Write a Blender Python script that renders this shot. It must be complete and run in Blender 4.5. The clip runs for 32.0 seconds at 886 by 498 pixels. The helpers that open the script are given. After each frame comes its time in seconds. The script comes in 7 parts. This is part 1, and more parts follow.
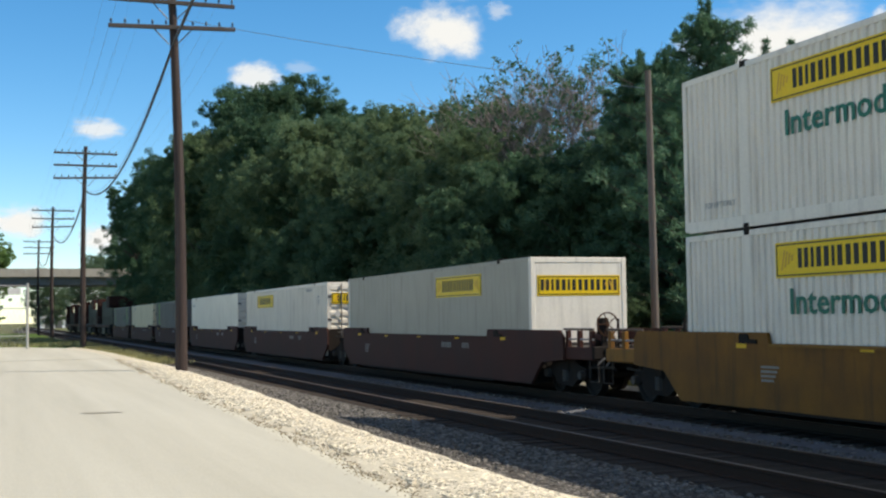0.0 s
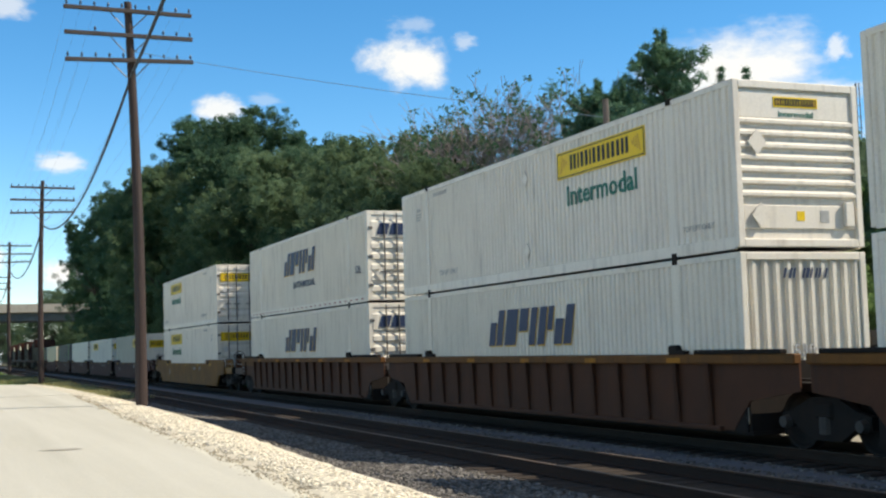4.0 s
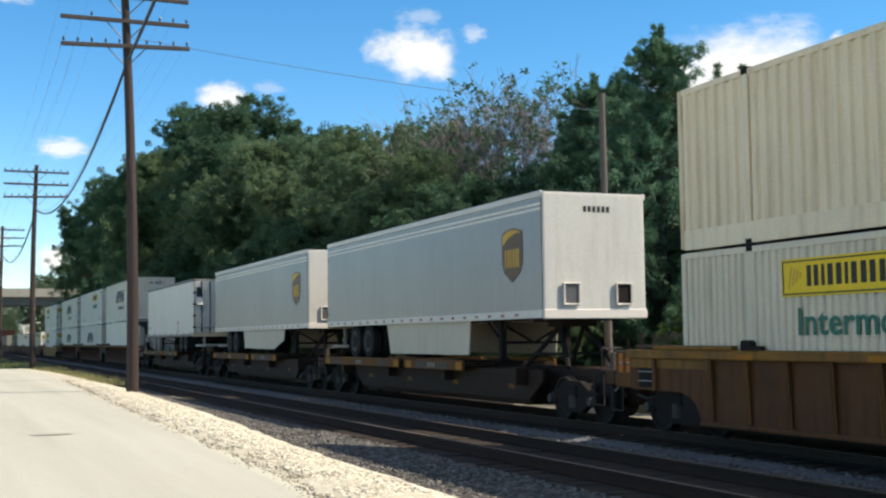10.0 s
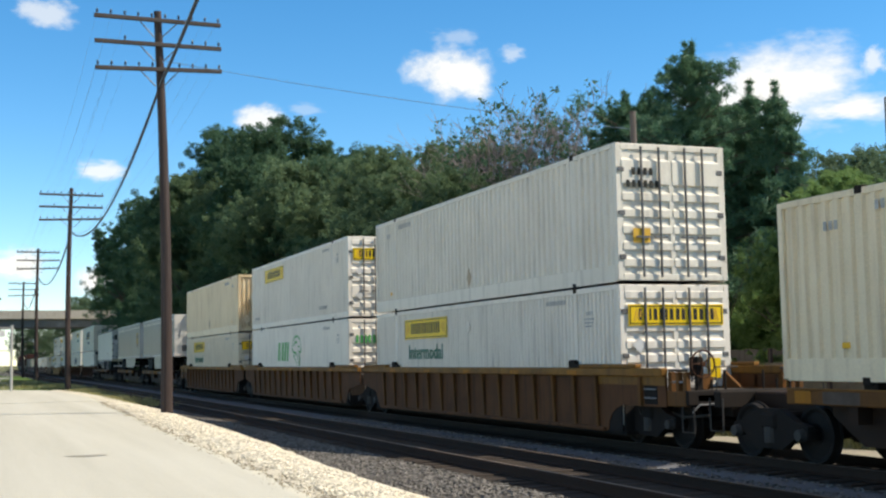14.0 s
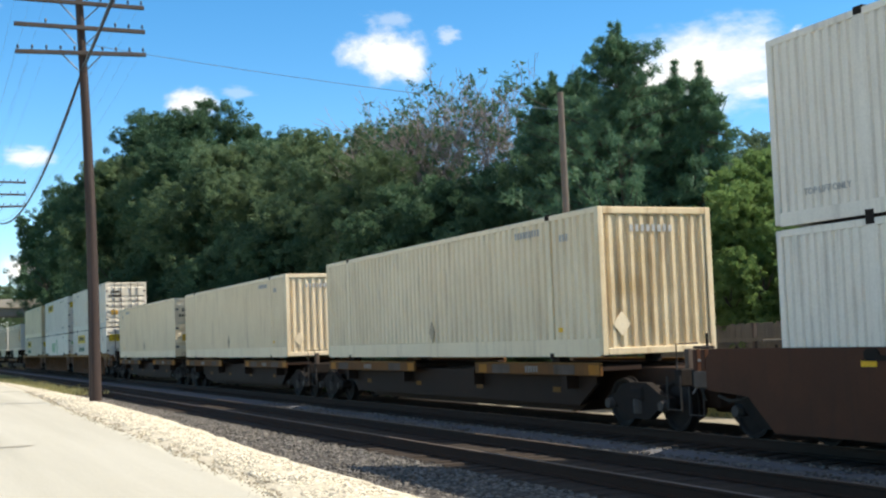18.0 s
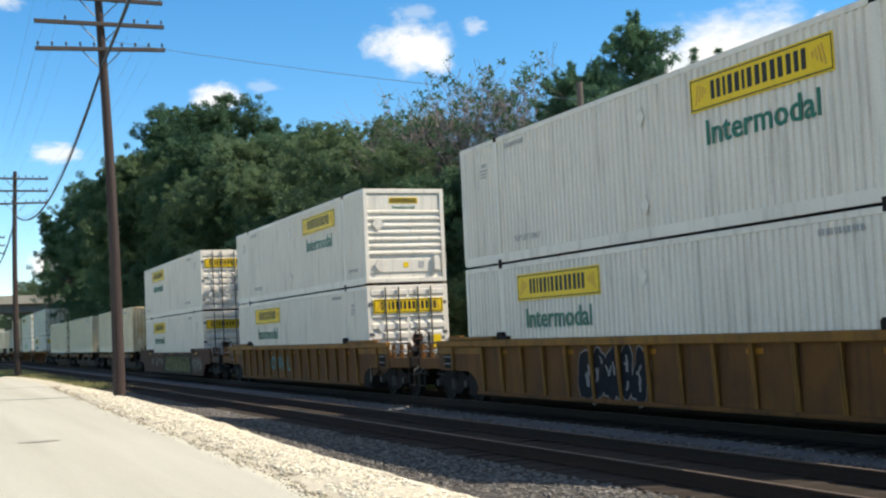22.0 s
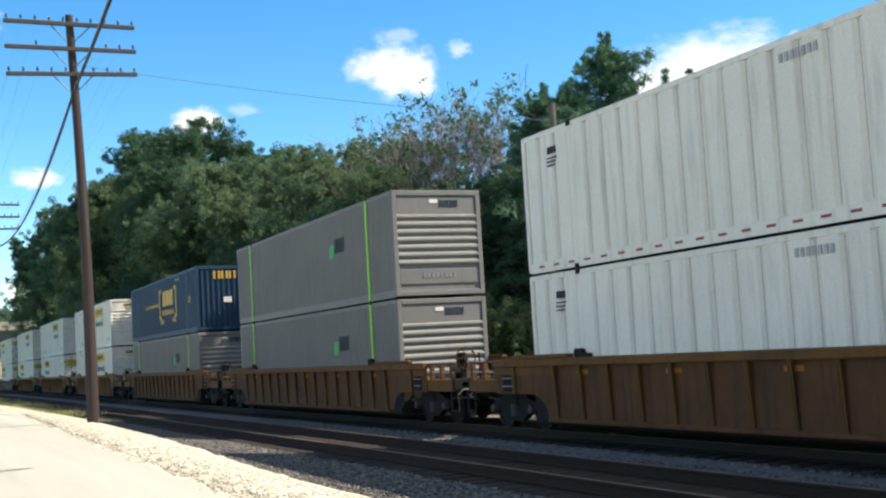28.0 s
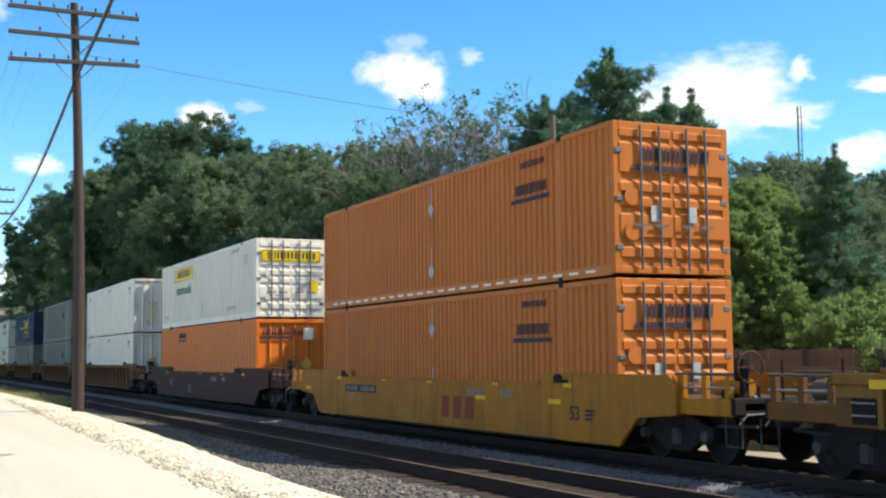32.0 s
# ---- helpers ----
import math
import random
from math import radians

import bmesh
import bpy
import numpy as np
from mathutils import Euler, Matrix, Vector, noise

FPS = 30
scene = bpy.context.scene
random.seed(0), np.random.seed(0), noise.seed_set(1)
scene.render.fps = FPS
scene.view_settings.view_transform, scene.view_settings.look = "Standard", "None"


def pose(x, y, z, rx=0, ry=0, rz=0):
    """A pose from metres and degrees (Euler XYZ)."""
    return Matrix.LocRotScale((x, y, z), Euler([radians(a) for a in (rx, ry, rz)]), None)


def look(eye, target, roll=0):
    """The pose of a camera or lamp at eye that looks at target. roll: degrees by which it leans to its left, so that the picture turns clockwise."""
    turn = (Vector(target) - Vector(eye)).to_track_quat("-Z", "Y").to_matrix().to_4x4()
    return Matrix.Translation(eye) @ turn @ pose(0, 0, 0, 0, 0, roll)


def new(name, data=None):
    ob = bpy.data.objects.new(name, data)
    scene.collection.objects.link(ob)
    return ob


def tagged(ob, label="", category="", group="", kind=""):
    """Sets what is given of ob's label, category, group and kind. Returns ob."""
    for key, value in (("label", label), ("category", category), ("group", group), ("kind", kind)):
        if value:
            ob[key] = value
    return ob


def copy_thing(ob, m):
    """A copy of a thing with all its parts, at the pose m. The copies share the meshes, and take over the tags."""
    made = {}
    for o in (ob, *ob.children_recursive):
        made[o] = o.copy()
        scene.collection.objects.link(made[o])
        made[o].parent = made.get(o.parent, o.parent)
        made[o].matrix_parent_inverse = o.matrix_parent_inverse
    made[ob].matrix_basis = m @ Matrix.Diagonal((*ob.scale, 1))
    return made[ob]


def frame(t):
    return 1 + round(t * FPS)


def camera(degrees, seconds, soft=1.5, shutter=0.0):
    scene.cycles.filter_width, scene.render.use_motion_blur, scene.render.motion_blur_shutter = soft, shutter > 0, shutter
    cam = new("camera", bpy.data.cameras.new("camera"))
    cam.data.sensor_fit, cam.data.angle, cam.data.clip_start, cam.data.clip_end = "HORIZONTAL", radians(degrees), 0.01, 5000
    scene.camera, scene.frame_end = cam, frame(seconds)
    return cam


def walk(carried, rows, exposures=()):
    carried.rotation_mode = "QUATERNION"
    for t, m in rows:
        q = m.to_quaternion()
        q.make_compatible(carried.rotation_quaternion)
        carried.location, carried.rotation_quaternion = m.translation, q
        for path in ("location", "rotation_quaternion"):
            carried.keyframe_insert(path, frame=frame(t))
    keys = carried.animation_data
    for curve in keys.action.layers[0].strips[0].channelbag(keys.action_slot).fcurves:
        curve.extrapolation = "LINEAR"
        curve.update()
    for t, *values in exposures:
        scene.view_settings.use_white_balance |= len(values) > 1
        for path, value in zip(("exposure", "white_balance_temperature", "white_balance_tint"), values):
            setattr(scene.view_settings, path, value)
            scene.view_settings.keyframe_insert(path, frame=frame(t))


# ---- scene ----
# World: y runs along the railway away from the viewer, x to the right, z up from the top of rail.
EYE = 1.80          # viewer's eye above the rail top
TRACK_X = 13.40     # main track centre
SIDING_X = 9.10     # empty track nearer the road
BOX_L = 16.15       # 53 ft container
BOX_H = 2.87
LEVEL_2 = 3.27      # underside of the upper containers
LEVEL_1 = 0.36      # underside of the lower containers in the wells


def aim(yaw, pitch, roll):
    return pose(0, 0, EYE, 0, 0, yaw) @ pose(0, 0, 0, 90 + pitch) @ pose(0, 0, 0, 0, 0, -roll)


cam = camera(39.84, 32.0, soft=2.3)
walk(cam, [(t, aim(a, b, c)) for t, a, b, c in (
    (0.0, -20.15, 3.19, 0.79), (0.5, -20.52, 2.72, 1.78), (1.0, -20.99, 3.15, 1.88), (1.5, -20.56, 3.94, 1.85),
    (2.0, -20.55, 3.89, 1.56), (2.5, -21.29, 4.02, 1.38), (3.0, -21.61, 4.62, 1.19), (3.5, -21.7, 4.7, 1.55),
    (5.5, -22.75, 4.0, 1.2), (6.0, -22.6, 4.47, 0.95), (6.5, -22.75, 4.57, 0.74), (7.0, -23.2, 4.54, 0.84),
    (7.5, -23.55, 4.64, 0.5), (8.0, -23.04, 4.58, 0.36), (8.5, -21.72, 3.91, 0.25), (9.0, -21.9, 3.98, 0.33),
    (9.5, -21.77, 4.17, -0.03), (10.0, -22.3, 4.15, 0.7), (10.5, -22.35, 4.12, 0.73), (11.0, -22.66, 4.12, 1.06),
    (11.5, -22.5, 3.98, 1.18), (12.0, -20.76, 3.61, 0.93), (12.5, -20.25, 3.97, 1.3), (13.0, -20.71, 4.23, 0.91),
    (13.5, -20.82, 4.8, 0.91), (15.5, -21.49, 5.08, 2.12), (16.0, -23.23, 4.65, 1.96), (16.5, -24.16, 3.84, 2.2),
    (17.0, -24.14, 3.89, 2.3), (17.5, -23.92, 3.92, 2.26), (18.0, -24.06, 4.16, 2.09), (18.5, -23.68, 3.59, 2.34),
    (19.0, -23.56, 3.9, 1.71), (19.5, -23.32, 4.0, 2.06), (20.0, -22.92, 3.98, 1.74), (20.5, -22.79, 4.26, 2.1),
    (21.0, -22.51, 4.2, 2.11), (21.5, -23.14, 3.93, 2.6), (22.0, -23.08, 3.8, 2.66), (22.5, -23.29, 3.74, 2.65),
    (23.0, -23.58, 3.66, 2.91), (23.5, -23.43, 3.72, 2.85), (24.0, -23.68, 3.95, 2.7), (24.5, -24.05, 4.03, 2.87),
    (25.0, -24.18, 4.08, 2.85), (25.5, -24.19, 4.44, 3.05), (27.5, -23.58, 4.77, 3.38), (28.0, -24.32, 4.76, 3.35),
    (28.5, -25.86, 4.05, 2.84), (29.0, -25.42, 4.0, 2.3), (29.5, -25.37, 4.08, 1.8), (30.0, -24.95, 5.08, 1.08),
    (30.5, -25.17, 4.93, 0.72), (31.0, -25.33, 4.99, 0.56), (31.5, -25.19, 4.84, 0.72), (32.0, -24.63, 5.06, 0.52),
)], exposures=[(t, e, 7100, 11) for t, e in (
    (0.0, 0.20), (1.0, 0.34), (3.0, 0.34), (7.0, 0.35), (8.0, 0.42), (9.0, 0.36), (11.0, 0.45), (12.0, 0.44), (13.5, 0.38), (17.0, 0.49),
    (19.0, 0.54), (21.0, 0.42), (22.0, 0.42), (24.0, 0.44), (25.5, 0.48), (28.0, 0.70), (29.0, 0.48), (31.0, 0.52), (32.0, 0.70))])

# ---- light ----
SUN_DIR = Vector((1.0, -0.44, 1.01)).normalized()
world = bpy.data.worlds.new("sky")
scene.world = world
world.use_nodes = True
_wn = world.node_tree.nodes
_sky = _wn.new("ShaderNodeTexSky")
_sky.sky_type = "NISHITA"
_sky.sun_disc = False
_sky.sun_elevation = math.asin(SUN_DIR.z)
_sky.sun_rotation = math.atan2(SUN_DIR.x, SUN_DIR.y)
_sky.altitude = 1800.0
_sky.air_density = 1.0
_sky.dust_density = 0.0
_sky.ozone_density = 3.0
_wl = world.node_tree.links
_tone = _wn.new("ShaderNodeHueSaturation")
_tone.inputs["Saturation"].default_value = 1.32
_tone.inputs["Hue"].default_value = 0.495
_wl.new(_sky.outputs[0], _tone.inputs["Color"])
# unseen broken cloud added to warm skylight, thinning to clear blue towards the horizon
_wt = _wn.new("ShaderNodeTexCoord")
_wc = _wn.new("ShaderNodeTexNoise")
_wc.inputs["Scale"].default_value = 3.0
_wc.inputs["Detail"].default_value = 6
_wl.new(_wt.outputs["Generated"], _wc.inputs["Vector"])
_wm = _wn.new("ShaderNodeMapRange")
_wm.inputs["From Min"].default_value = 0.42
_wm.inputs["From Max"].default_value = 0.62
_wl.new(_wc.outputs["Fac"], _wm.inputs["Value"])
_ws = _wn.new("ShaderNodeSeparateXYZ")
_wl.new(_wt.outputs["Generated"], _ws.inputs[0])
_we = _wn.new("ShaderNodeMapRange")
_we.interpolation_type = "SMOOTHSTEP"
_we.inputs["From Min"].default_value = 0.32
_we.inputs["From Max"].default_value = 0.62
_wl.new(_ws.outputs["Z"], _we.inputs["Value"])
_wf = _wn.new("ShaderNodeMath")
_wf.operation = "MULTIPLY"
_wl.new(_wm.outputs[0], _wf.inputs[0])
_wl.new(_we.outputs[0], _wf.inputs[1])
_wx = _wn.new("ShaderNodeMix")
_wx.data_type = "RGBA"
_wx.inputs["B"].default_value = (3.15, 2.72, 2.2, 1)
_wl.new(_wf.outputs[0], _wx.inputs["Factor"])
_wl.new(_tone.outputs[0], _wx.inputs["A"])
_wl.new(_wx.outputs["Result"], _wn["Background"].inputs[0])
_wn["Background"].inputs[1].default_value = 0.160

_sun = bpy.data.lights.new("sun", "SUN")
_sun.energy = 5.0
_sun.angle = radians(0.53)
_sun.color = (1.0, 0.948, 0.85)
sun = new("sun", _sun)
sun.matrix_world = look(SUN_DIR * 300, (0, 0, 0))


# ---- materials ----
def surface(name, col, rough=0.6, metal=0.0, second=None, amount=0.35, scale=1.5, grime=None, streak=0.0,
            fine=40.0, bump=0.15, island=0.0, stretch=(1, 1, 1), spec=0.5):
    """A painted, mineral or metal surface with two scales of variation and, if asked, vertical streaks of grime."""
    m = bpy.data.materials.new(name)
    m.use_nodes = True
    nt = m.node_tree
    n, l = nt.nodes, nt.links
    b = n["Principled BSDF"]
    b.inputs["Roughness"].default_value = rough
    b.inputs["Metallic"].default_value = metal
    b.inputs["Specular IOR Level"].default_value = spec if rough < 0.32 else 0.18 if rough < 0.6 else 0.12
    tc = n.new("ShaderNodeTexCoord")
    info = n.new("ShaderNodeObjectInfo")
    add = n.new("ShaderNodeVectorMath")
    add.operation = "MULTIPLY_ADD"
    add.inputs[1].default_value = stretch
    comb = n.new("ShaderNodeVectorMath")
    comb.operation = "SCALE"
    comb.inputs[0].default_value = (37.0, 91.0, 53.0)
    l.new(info.outputs["Random"], comb.inputs["Scale"])
    l.new(tc.outputs["Object"], add.inputs[0])
    l.new(comb.outputs[0], add.inputs[2])
    big = n.new("ShaderNodeTexNoise")
    big.inputs["Scale"].default_value = scale
    big.inputs["Detail"].default_value = 6
    big.inputs["Roughness"].default_value = 0.62
    l.new(add.outputs[0], big.inputs["Vector"])
    sm = n.new("ShaderNodeTexNoise")
    sm.inputs["Scale"].default_value = fine
    sm.inputs["Detail"].default_value = 3
    l.new(add.outputs[0], sm.inputs["Vector"])
    ramp = n.new("ShaderNodeMapRange")
    ramp.inputs["From Min"].default_value = 0.35
    ramp.inputs["From Max"].default_value = 0.72
    l.new(big.outputs["Fac"], ramp.inputs["Value"])
    sec = second or tuple(c * 0.75 for c in col)
    mix = n.new("ShaderNodeMix")
    mix.data_type = "RGBA"
    mix.inputs["A"].default_value = (*col, 1)
    mix.inputs["B"].default_value = (*sec, 1)
    mul = n.new("ShaderNodeMath")
    mul.operation = "MULTIPLY"
    mul.inputs[1].default_value = amount
    l.new(ramp.outputs[0], mul.inputs[0])
    l.new(mul.outputs[0], mix.inputs["Factor"])
    out = mix.outputs["Result"]
    # fine grain
    hv = n.new("ShaderNodeHueSaturation")
    mr = n.new("ShaderNodeMapRange")
    mr.inputs["To Min"].default_value = 0.86
    mr.inputs["To Max"].default_value = 1.14
    l.new(sm.outputs["Fac"], mr.inputs["Value"])
    l.new(mr.outputs[0], hv.inputs["Value"])
    l.new(out, hv.inputs["Color"])
    out = hv.outputs[0]
    if island:
        geo = n.new("ShaderNodeNewGeometry")
        hi = n.new("ShaderNodeHueSaturation")
        mi = n.new("ShaderNodeMapRange")
        mi.inputs["To Min"].default_value = 1 - island
        mi.inputs["To Max"].default_value = 1 + island
        l.new(geo.outputs["Random Per Island"], mi.inputs["Value"])
        l.new(mi.outputs[0], hi.inputs["Value"])
        l.new(out, hi.inputs["Color"])
        out = hi.outputs[0]
    if grime:
        st = n.new("ShaderNodeVectorMath")
        st.operation = "MULTIPLY"
        st.inputs[1].default_value = (2.2, 2.2, 0.22)
        l.new(add.outputs[0], st.inputs[0])
        sn = n.new("ShaderNodeTexNoise")
        sn.inputs["Scale"].default_value = 2.4
        sn.inputs["Detail"].default_value = 5
        l.new(st.outputs[0], sn.inputs["Vector"])
        sr = n.new("ShaderNodeMapRange")
        sr.inputs["From Min"].default_value = 0.52
        sr.inputs["From Max"].default_value = 0.78
        sr.inputs["To Max"].default_value = streak
        l.new(sn.outputs["Fac"], sr.inputs["Value"])
        gm = n.new("ShaderNodeMix")
        gm.data_type = "RGBA"
        gm.inputs["B"].default_value = (*grime, 1)
        l.new(sr.outputs[0], gm.inputs["Factor"])
        l.new(out, gm.inputs["A"])
        out = gm.outputs["Result"]
    l.new(out, b.inputs["Base Color"])
    if bump:
        bp = n.new("ShaderNodeBump")
        bp.inputs["Strength"].default_value = bump
        bp.inputs["Distance"].default_value = 0.02
        l.new(sm.outputs["Fac"], bp.inputs["Height"])
        l.new(bp.outputs[0], b.inputs["Normal"])
    return m


def leaves(name, a, b, glow=0.35):
    """Leaf material: colour varies leaf by leaf and tree by tree, and some light comes through."""
    m = bpy.data.materials.new(name)
    m.use_nodes = True
    nt = m.node_tree
    n, l = nt.nodes, nt.links
    p = n["Principled BSDF"]
    p.inputs["Roughness"].default_value = 0.6
    p.inputs["Specular IOR Level"].default_value = 0.25
    geo = n.new("ShaderNodeNewGeometry")
    tc = n.new("ShaderNodeTexCoord")
    no = n.new("ShaderNodeTexNoise")
    no.inputs["Scale"].default_value = 0.45
    no.inputs["Detail"].default_value = 3
    l.new(tc.outputs["Object"], no.inputs["Vector"])
    av = n.new("ShaderNodeMath")
    av.operation = "MULTIPLY_ADD"
    av.inputs[1].default_value = 0.55
    l.new(geo.outputs["Random Per Island"], av.inputs[0])
    half = n.new("ShaderNodeMath")
    half.operation = "MULTIPLY"
    half.inputs[1].default_value = 0.6
    l.new(no.outputs["Fac"], half.inputs[0])
    l.new(half.outputs[0], av.inputs[2])
    mix = n.new("ShaderNodeMix")
    mix.data_type = "RGBA"
    mix.inputs["A"].default_value = (*a, 1)
    mix.inputs["B"].default_value = (*b, 1)
    l.new(av.outputs[0], mix.inputs["Factor"])
    l.new(mix.outputs["Result"], p.inputs["Base Color"])
    tr = n.new("ShaderNodeBsdfTranslucent")
    l.new(mix.outputs["Result"], tr.inputs["Color"])
    ms = n.new("ShaderNodeMixShader")
    ms.inputs[0].default_value = glow
    l.new(p.outputs[0], ms.inputs[1])
    l.new(tr.outputs[0], ms.inputs[2])
    l.new(ms.outputs[0], n["Material Output"].inputs[0])
    return m


DIRT = (0.13, 0.10, 0.075)
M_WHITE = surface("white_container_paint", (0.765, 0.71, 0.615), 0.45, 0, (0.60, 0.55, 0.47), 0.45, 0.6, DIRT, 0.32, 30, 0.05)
M_CREAM = surface("cream_container_paint", (0.80, 0.675, 0.475), 0.5, 0, (0.64, 0.52, 0.345), 0.45, 0.6, (0.26, 0.15, 0.07), 0.32, 30, 0.05)
M_CREAM_RUST = surface("rust_streaked_cream_paint", (0.76, 0.635, 0.43), 0.55, 0, (0.52, 0.36, 0.17), 0.7, 0.9, (0.26, 0.13, 0.05), 0.75, 30, 0.05)
M_IVORY = surface("ivory_container_paint", (0.74, 0.69, 0.59), 0.5, 0, (0.57, 0.52, 0.43), 0.45, 0.6, DIRT, 0.30, 30, 0.05)
M_BEIGE = surface("beige_container_paint", (0.68, 0.60, 0.46), 0.5, 0, (0.53, 0.46, 0.34), 0.45, 0.6, DIRT, 0.32, 30, 0.05)
# weathered ivory, darkened to carry the shade on the low container's sides
M_DIMIVORY = surface("weathered_dimmed_ivory_paint", (0.40, 0.37, 0.30), 0.55, 0, (0.30, 0.27, 0.215), 0.5, 0.6, DIRT, 0.35, 30, 0.05)
M_ORANGE = surface("orange_container_paint", (0.50, 0.145, 0.022), 0.5, 0, (0.38, 0.105, 0.02), 0.45, 0.8, (0.18, 0.06, 0.03), 0.3, 30, 0.05, 0, (1, 1, 1), 0.3)
M_NAVY = surface("navy_container_paint", (0.017, 0.046, 0.086), 0.5, 0, (0.038, 0.058, 0.09), 0.5, 0.8, (0.09, 0.09, 0.09), 0.12, 30, 0.05, 0, (1, 1, 1), 0.25)
M_GREY = surface("grey_container_paint", (0.205, 0.19, 0.172), 0.55, 0, (0.155, 0.143, 0.128), 0.5, 0.8, (0.10, 0.088, 0.075), 0.3, 30, 0.05)
M_GREYBAND = surface("end_rib_silver_paint", (0.60, 0.60, 0.58), 0.4, 0, (0.45, 0.44, 0.42), 0.4, 1.2, DIRT, 0.2, 30, 0.05)
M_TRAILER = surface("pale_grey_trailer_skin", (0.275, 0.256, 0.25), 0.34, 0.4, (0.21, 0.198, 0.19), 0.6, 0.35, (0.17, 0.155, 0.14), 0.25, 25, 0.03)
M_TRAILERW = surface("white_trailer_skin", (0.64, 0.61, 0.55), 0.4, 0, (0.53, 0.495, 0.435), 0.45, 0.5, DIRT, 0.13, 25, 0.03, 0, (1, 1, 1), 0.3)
M_SKIRT = surface("cream_skirt_panel", (0.53, 0.475, 0.37), 0.5, 0, (0.42, 0.375, 0.29), 0.4, 0.9, DIRT, 0.25, 30, 0.05)
M_YELLOW = surface("weathered_yellow_car_paint", (0.258, 0.121, 0.024), 0.6, 0, (0.12, 0.06, 0.022), 0.75, 1.1, (0.06, 0.038, 0.024), 0.65, 30, 0.1)
M_YDIRTY = surface("brown_stained_yellow_paint", (0.168, 0.072, 0.019), 0.7, 0, (0.075, 0.04, 0.02), 0.7, 1.0, (0.05, 0.032, 0.022), 0.65, 30, 0.1)
M_YMID = surface("stained_gold_sill_paint", (0.212, 0.096, 0.020), 0.65, 0, (0.10, 0.05, 0.021), 0.75, 1.0, (0.055, 0.035, 0.023), 0.65, 30, 0.1)
M_YWEB = surface("grimy_yellow_web_paint", (0.168, 0.073, 0.020), 0.7, 0, (0.07, 0.036, 0.02), 0.9, 0.9, (0.042, 0.028, 0.022), 0.75, 30, 0.1)
M_YBRIGHT = surface("bright_yellow_car_paint", (0.40, 0.158, 0.013), 0.6, 0, (0.21, 0.085, 0.015), 0.6, 0.9, (0.09, 0.05, 0.026), 0.6, 30, 0.1)
M_BROWN = surface("brown_car_paint", (0.085, 0.036, 0.020), 0.7, 0, (0.045, 0.024, 0.017), 0.6, 1.0, (0.04, 0.026, 0.02), 0.5, 30, 0.1)
M_MAROON = surface("faded_maroon_car_paint", (0.070, 0.026, 0.020), 0.7, 0, (0.044, 0.026, 0.022), 0.6, 0.8, (0.04, 0.028, 0.025), 0.5, 30, 0.1)
M_RIBBROWN = surface("rusty_brown_web_paint", (0.130, 0.056, 0.024), 0.75, 0, (0.060, 0.030, 0.017), 0.7, 1.2, (0.03, 0.02, 0.015), 0.65, 30, 0.1)
M_FLAG = surface("bright_yellow_panel", (0.80, 0.45, 0.02), 0.5, 0, (0.6, 0.3, 0.03), 0.4, 3, DIRT, 0.2)
M_SIGN = surface("yellow_sign_vinyl", (0.80, 0.54, 0.015), 0.4, 0, (0.72, 0.46, 0.02), 0.35, 2, DIRT, 0.12, 30, 0.02)
M_INK = surface("black_lettering", (0.03, 0.028, 0.022), 0.5, 0, None, 0.3, 4, None, 0, 30, 0)
M_FADED = surface("faded_stencil_ink", (0.33, 0.33, 0.32), 0.6, 0, (0.55, 0.55, 0.53), 0.6, 9, None, 0, 60, 0)
M_GREEN = surface("green_lettering", (0.015, 0.13, 0.085), 0.45, 0, (0.05, 0.2, 0.14), 0.4, 6, None, 0, 30, 0)
M_TGREEN = surface("bright_green_logo", (0.05, 0.32, 0.07), 0.5, 0, (0.12, 0.42, 0.14), 0.5, 3, None, 0, 30, 0)
M_BLUEINK = surface("navy_logo_paint", (0.022, 0.038, 0.085), 0.5, 0, (0.045, 0.062, 0.115), 0.5, 4, None, 0, 30, 0)
M_GOLD = surface("gold_logo_paint", (0.62, 0.36, 0.05), 0.5, 0, (0.5, 0.3, 0.06), 0.4, 3, None, 0, 30, 0)
M_SHIELD = surface("brown_shield_paint", (0.10, 0.050, 0.022), 0.4, 0, (0.14, 0.075, 0.03), 0.5, 2, None, 0, 30, 0)
M_LIME = surface("lime_tape", (0.30, 0.75, 0.05), 0.5, 0, None, 0.3, 3, None, 0, 30, 0)
M_REDTAPE = surface("red_reflector", (0.30, 0.06, 0.045), 0.4, 0, None, 0.2, 3, None, 0, 30, 0)
M_PALETAPE = surface("white_reflective_tape", (0.78, 0.70, 0.62), 0.4, 0, None, 0.2, 3, None, 0, 30, 0)
M_STEEL = surface("galvanised_steel", (0.15, 0.145, 0.14), 0.5, 0.4, (0.09, 0.085, 0.08), 0.4, 4, DIRT, 0.3)
M_DARK = surface("grimy_black_steel", (0.018, 0.0155, 0.014), 0.85, 0, (0.028, 0.021, 0.017), 0.6, 3, (0.035, 0.024, 0.016), 0.3, 30, 0.15)
M_BLACKROD = surface("black_painted_rod", (0.05, 0.047, 0.045), 0.6, 0, (0.09, 0.075, 0.06), 0.5, 6)
M_WHEEL = surface("wheel_steel", (0.014, 0.012, 0.011), 0.65, 0.0, (0.03, 0.024, 0.02), 0.5, 6)
M_RUBBER = surface("tyre_rubber", (0.018, 0.018, 0.018), 0.85, 0, (0.035, 0.033, 0.03), 0.5, 6)
M_HUB = surface("dusty_wheel_rim", (0.035, 0.031, 0.026), 0.5, 0.1, (0.10, 0.09, 0.072), 0.5, 6)
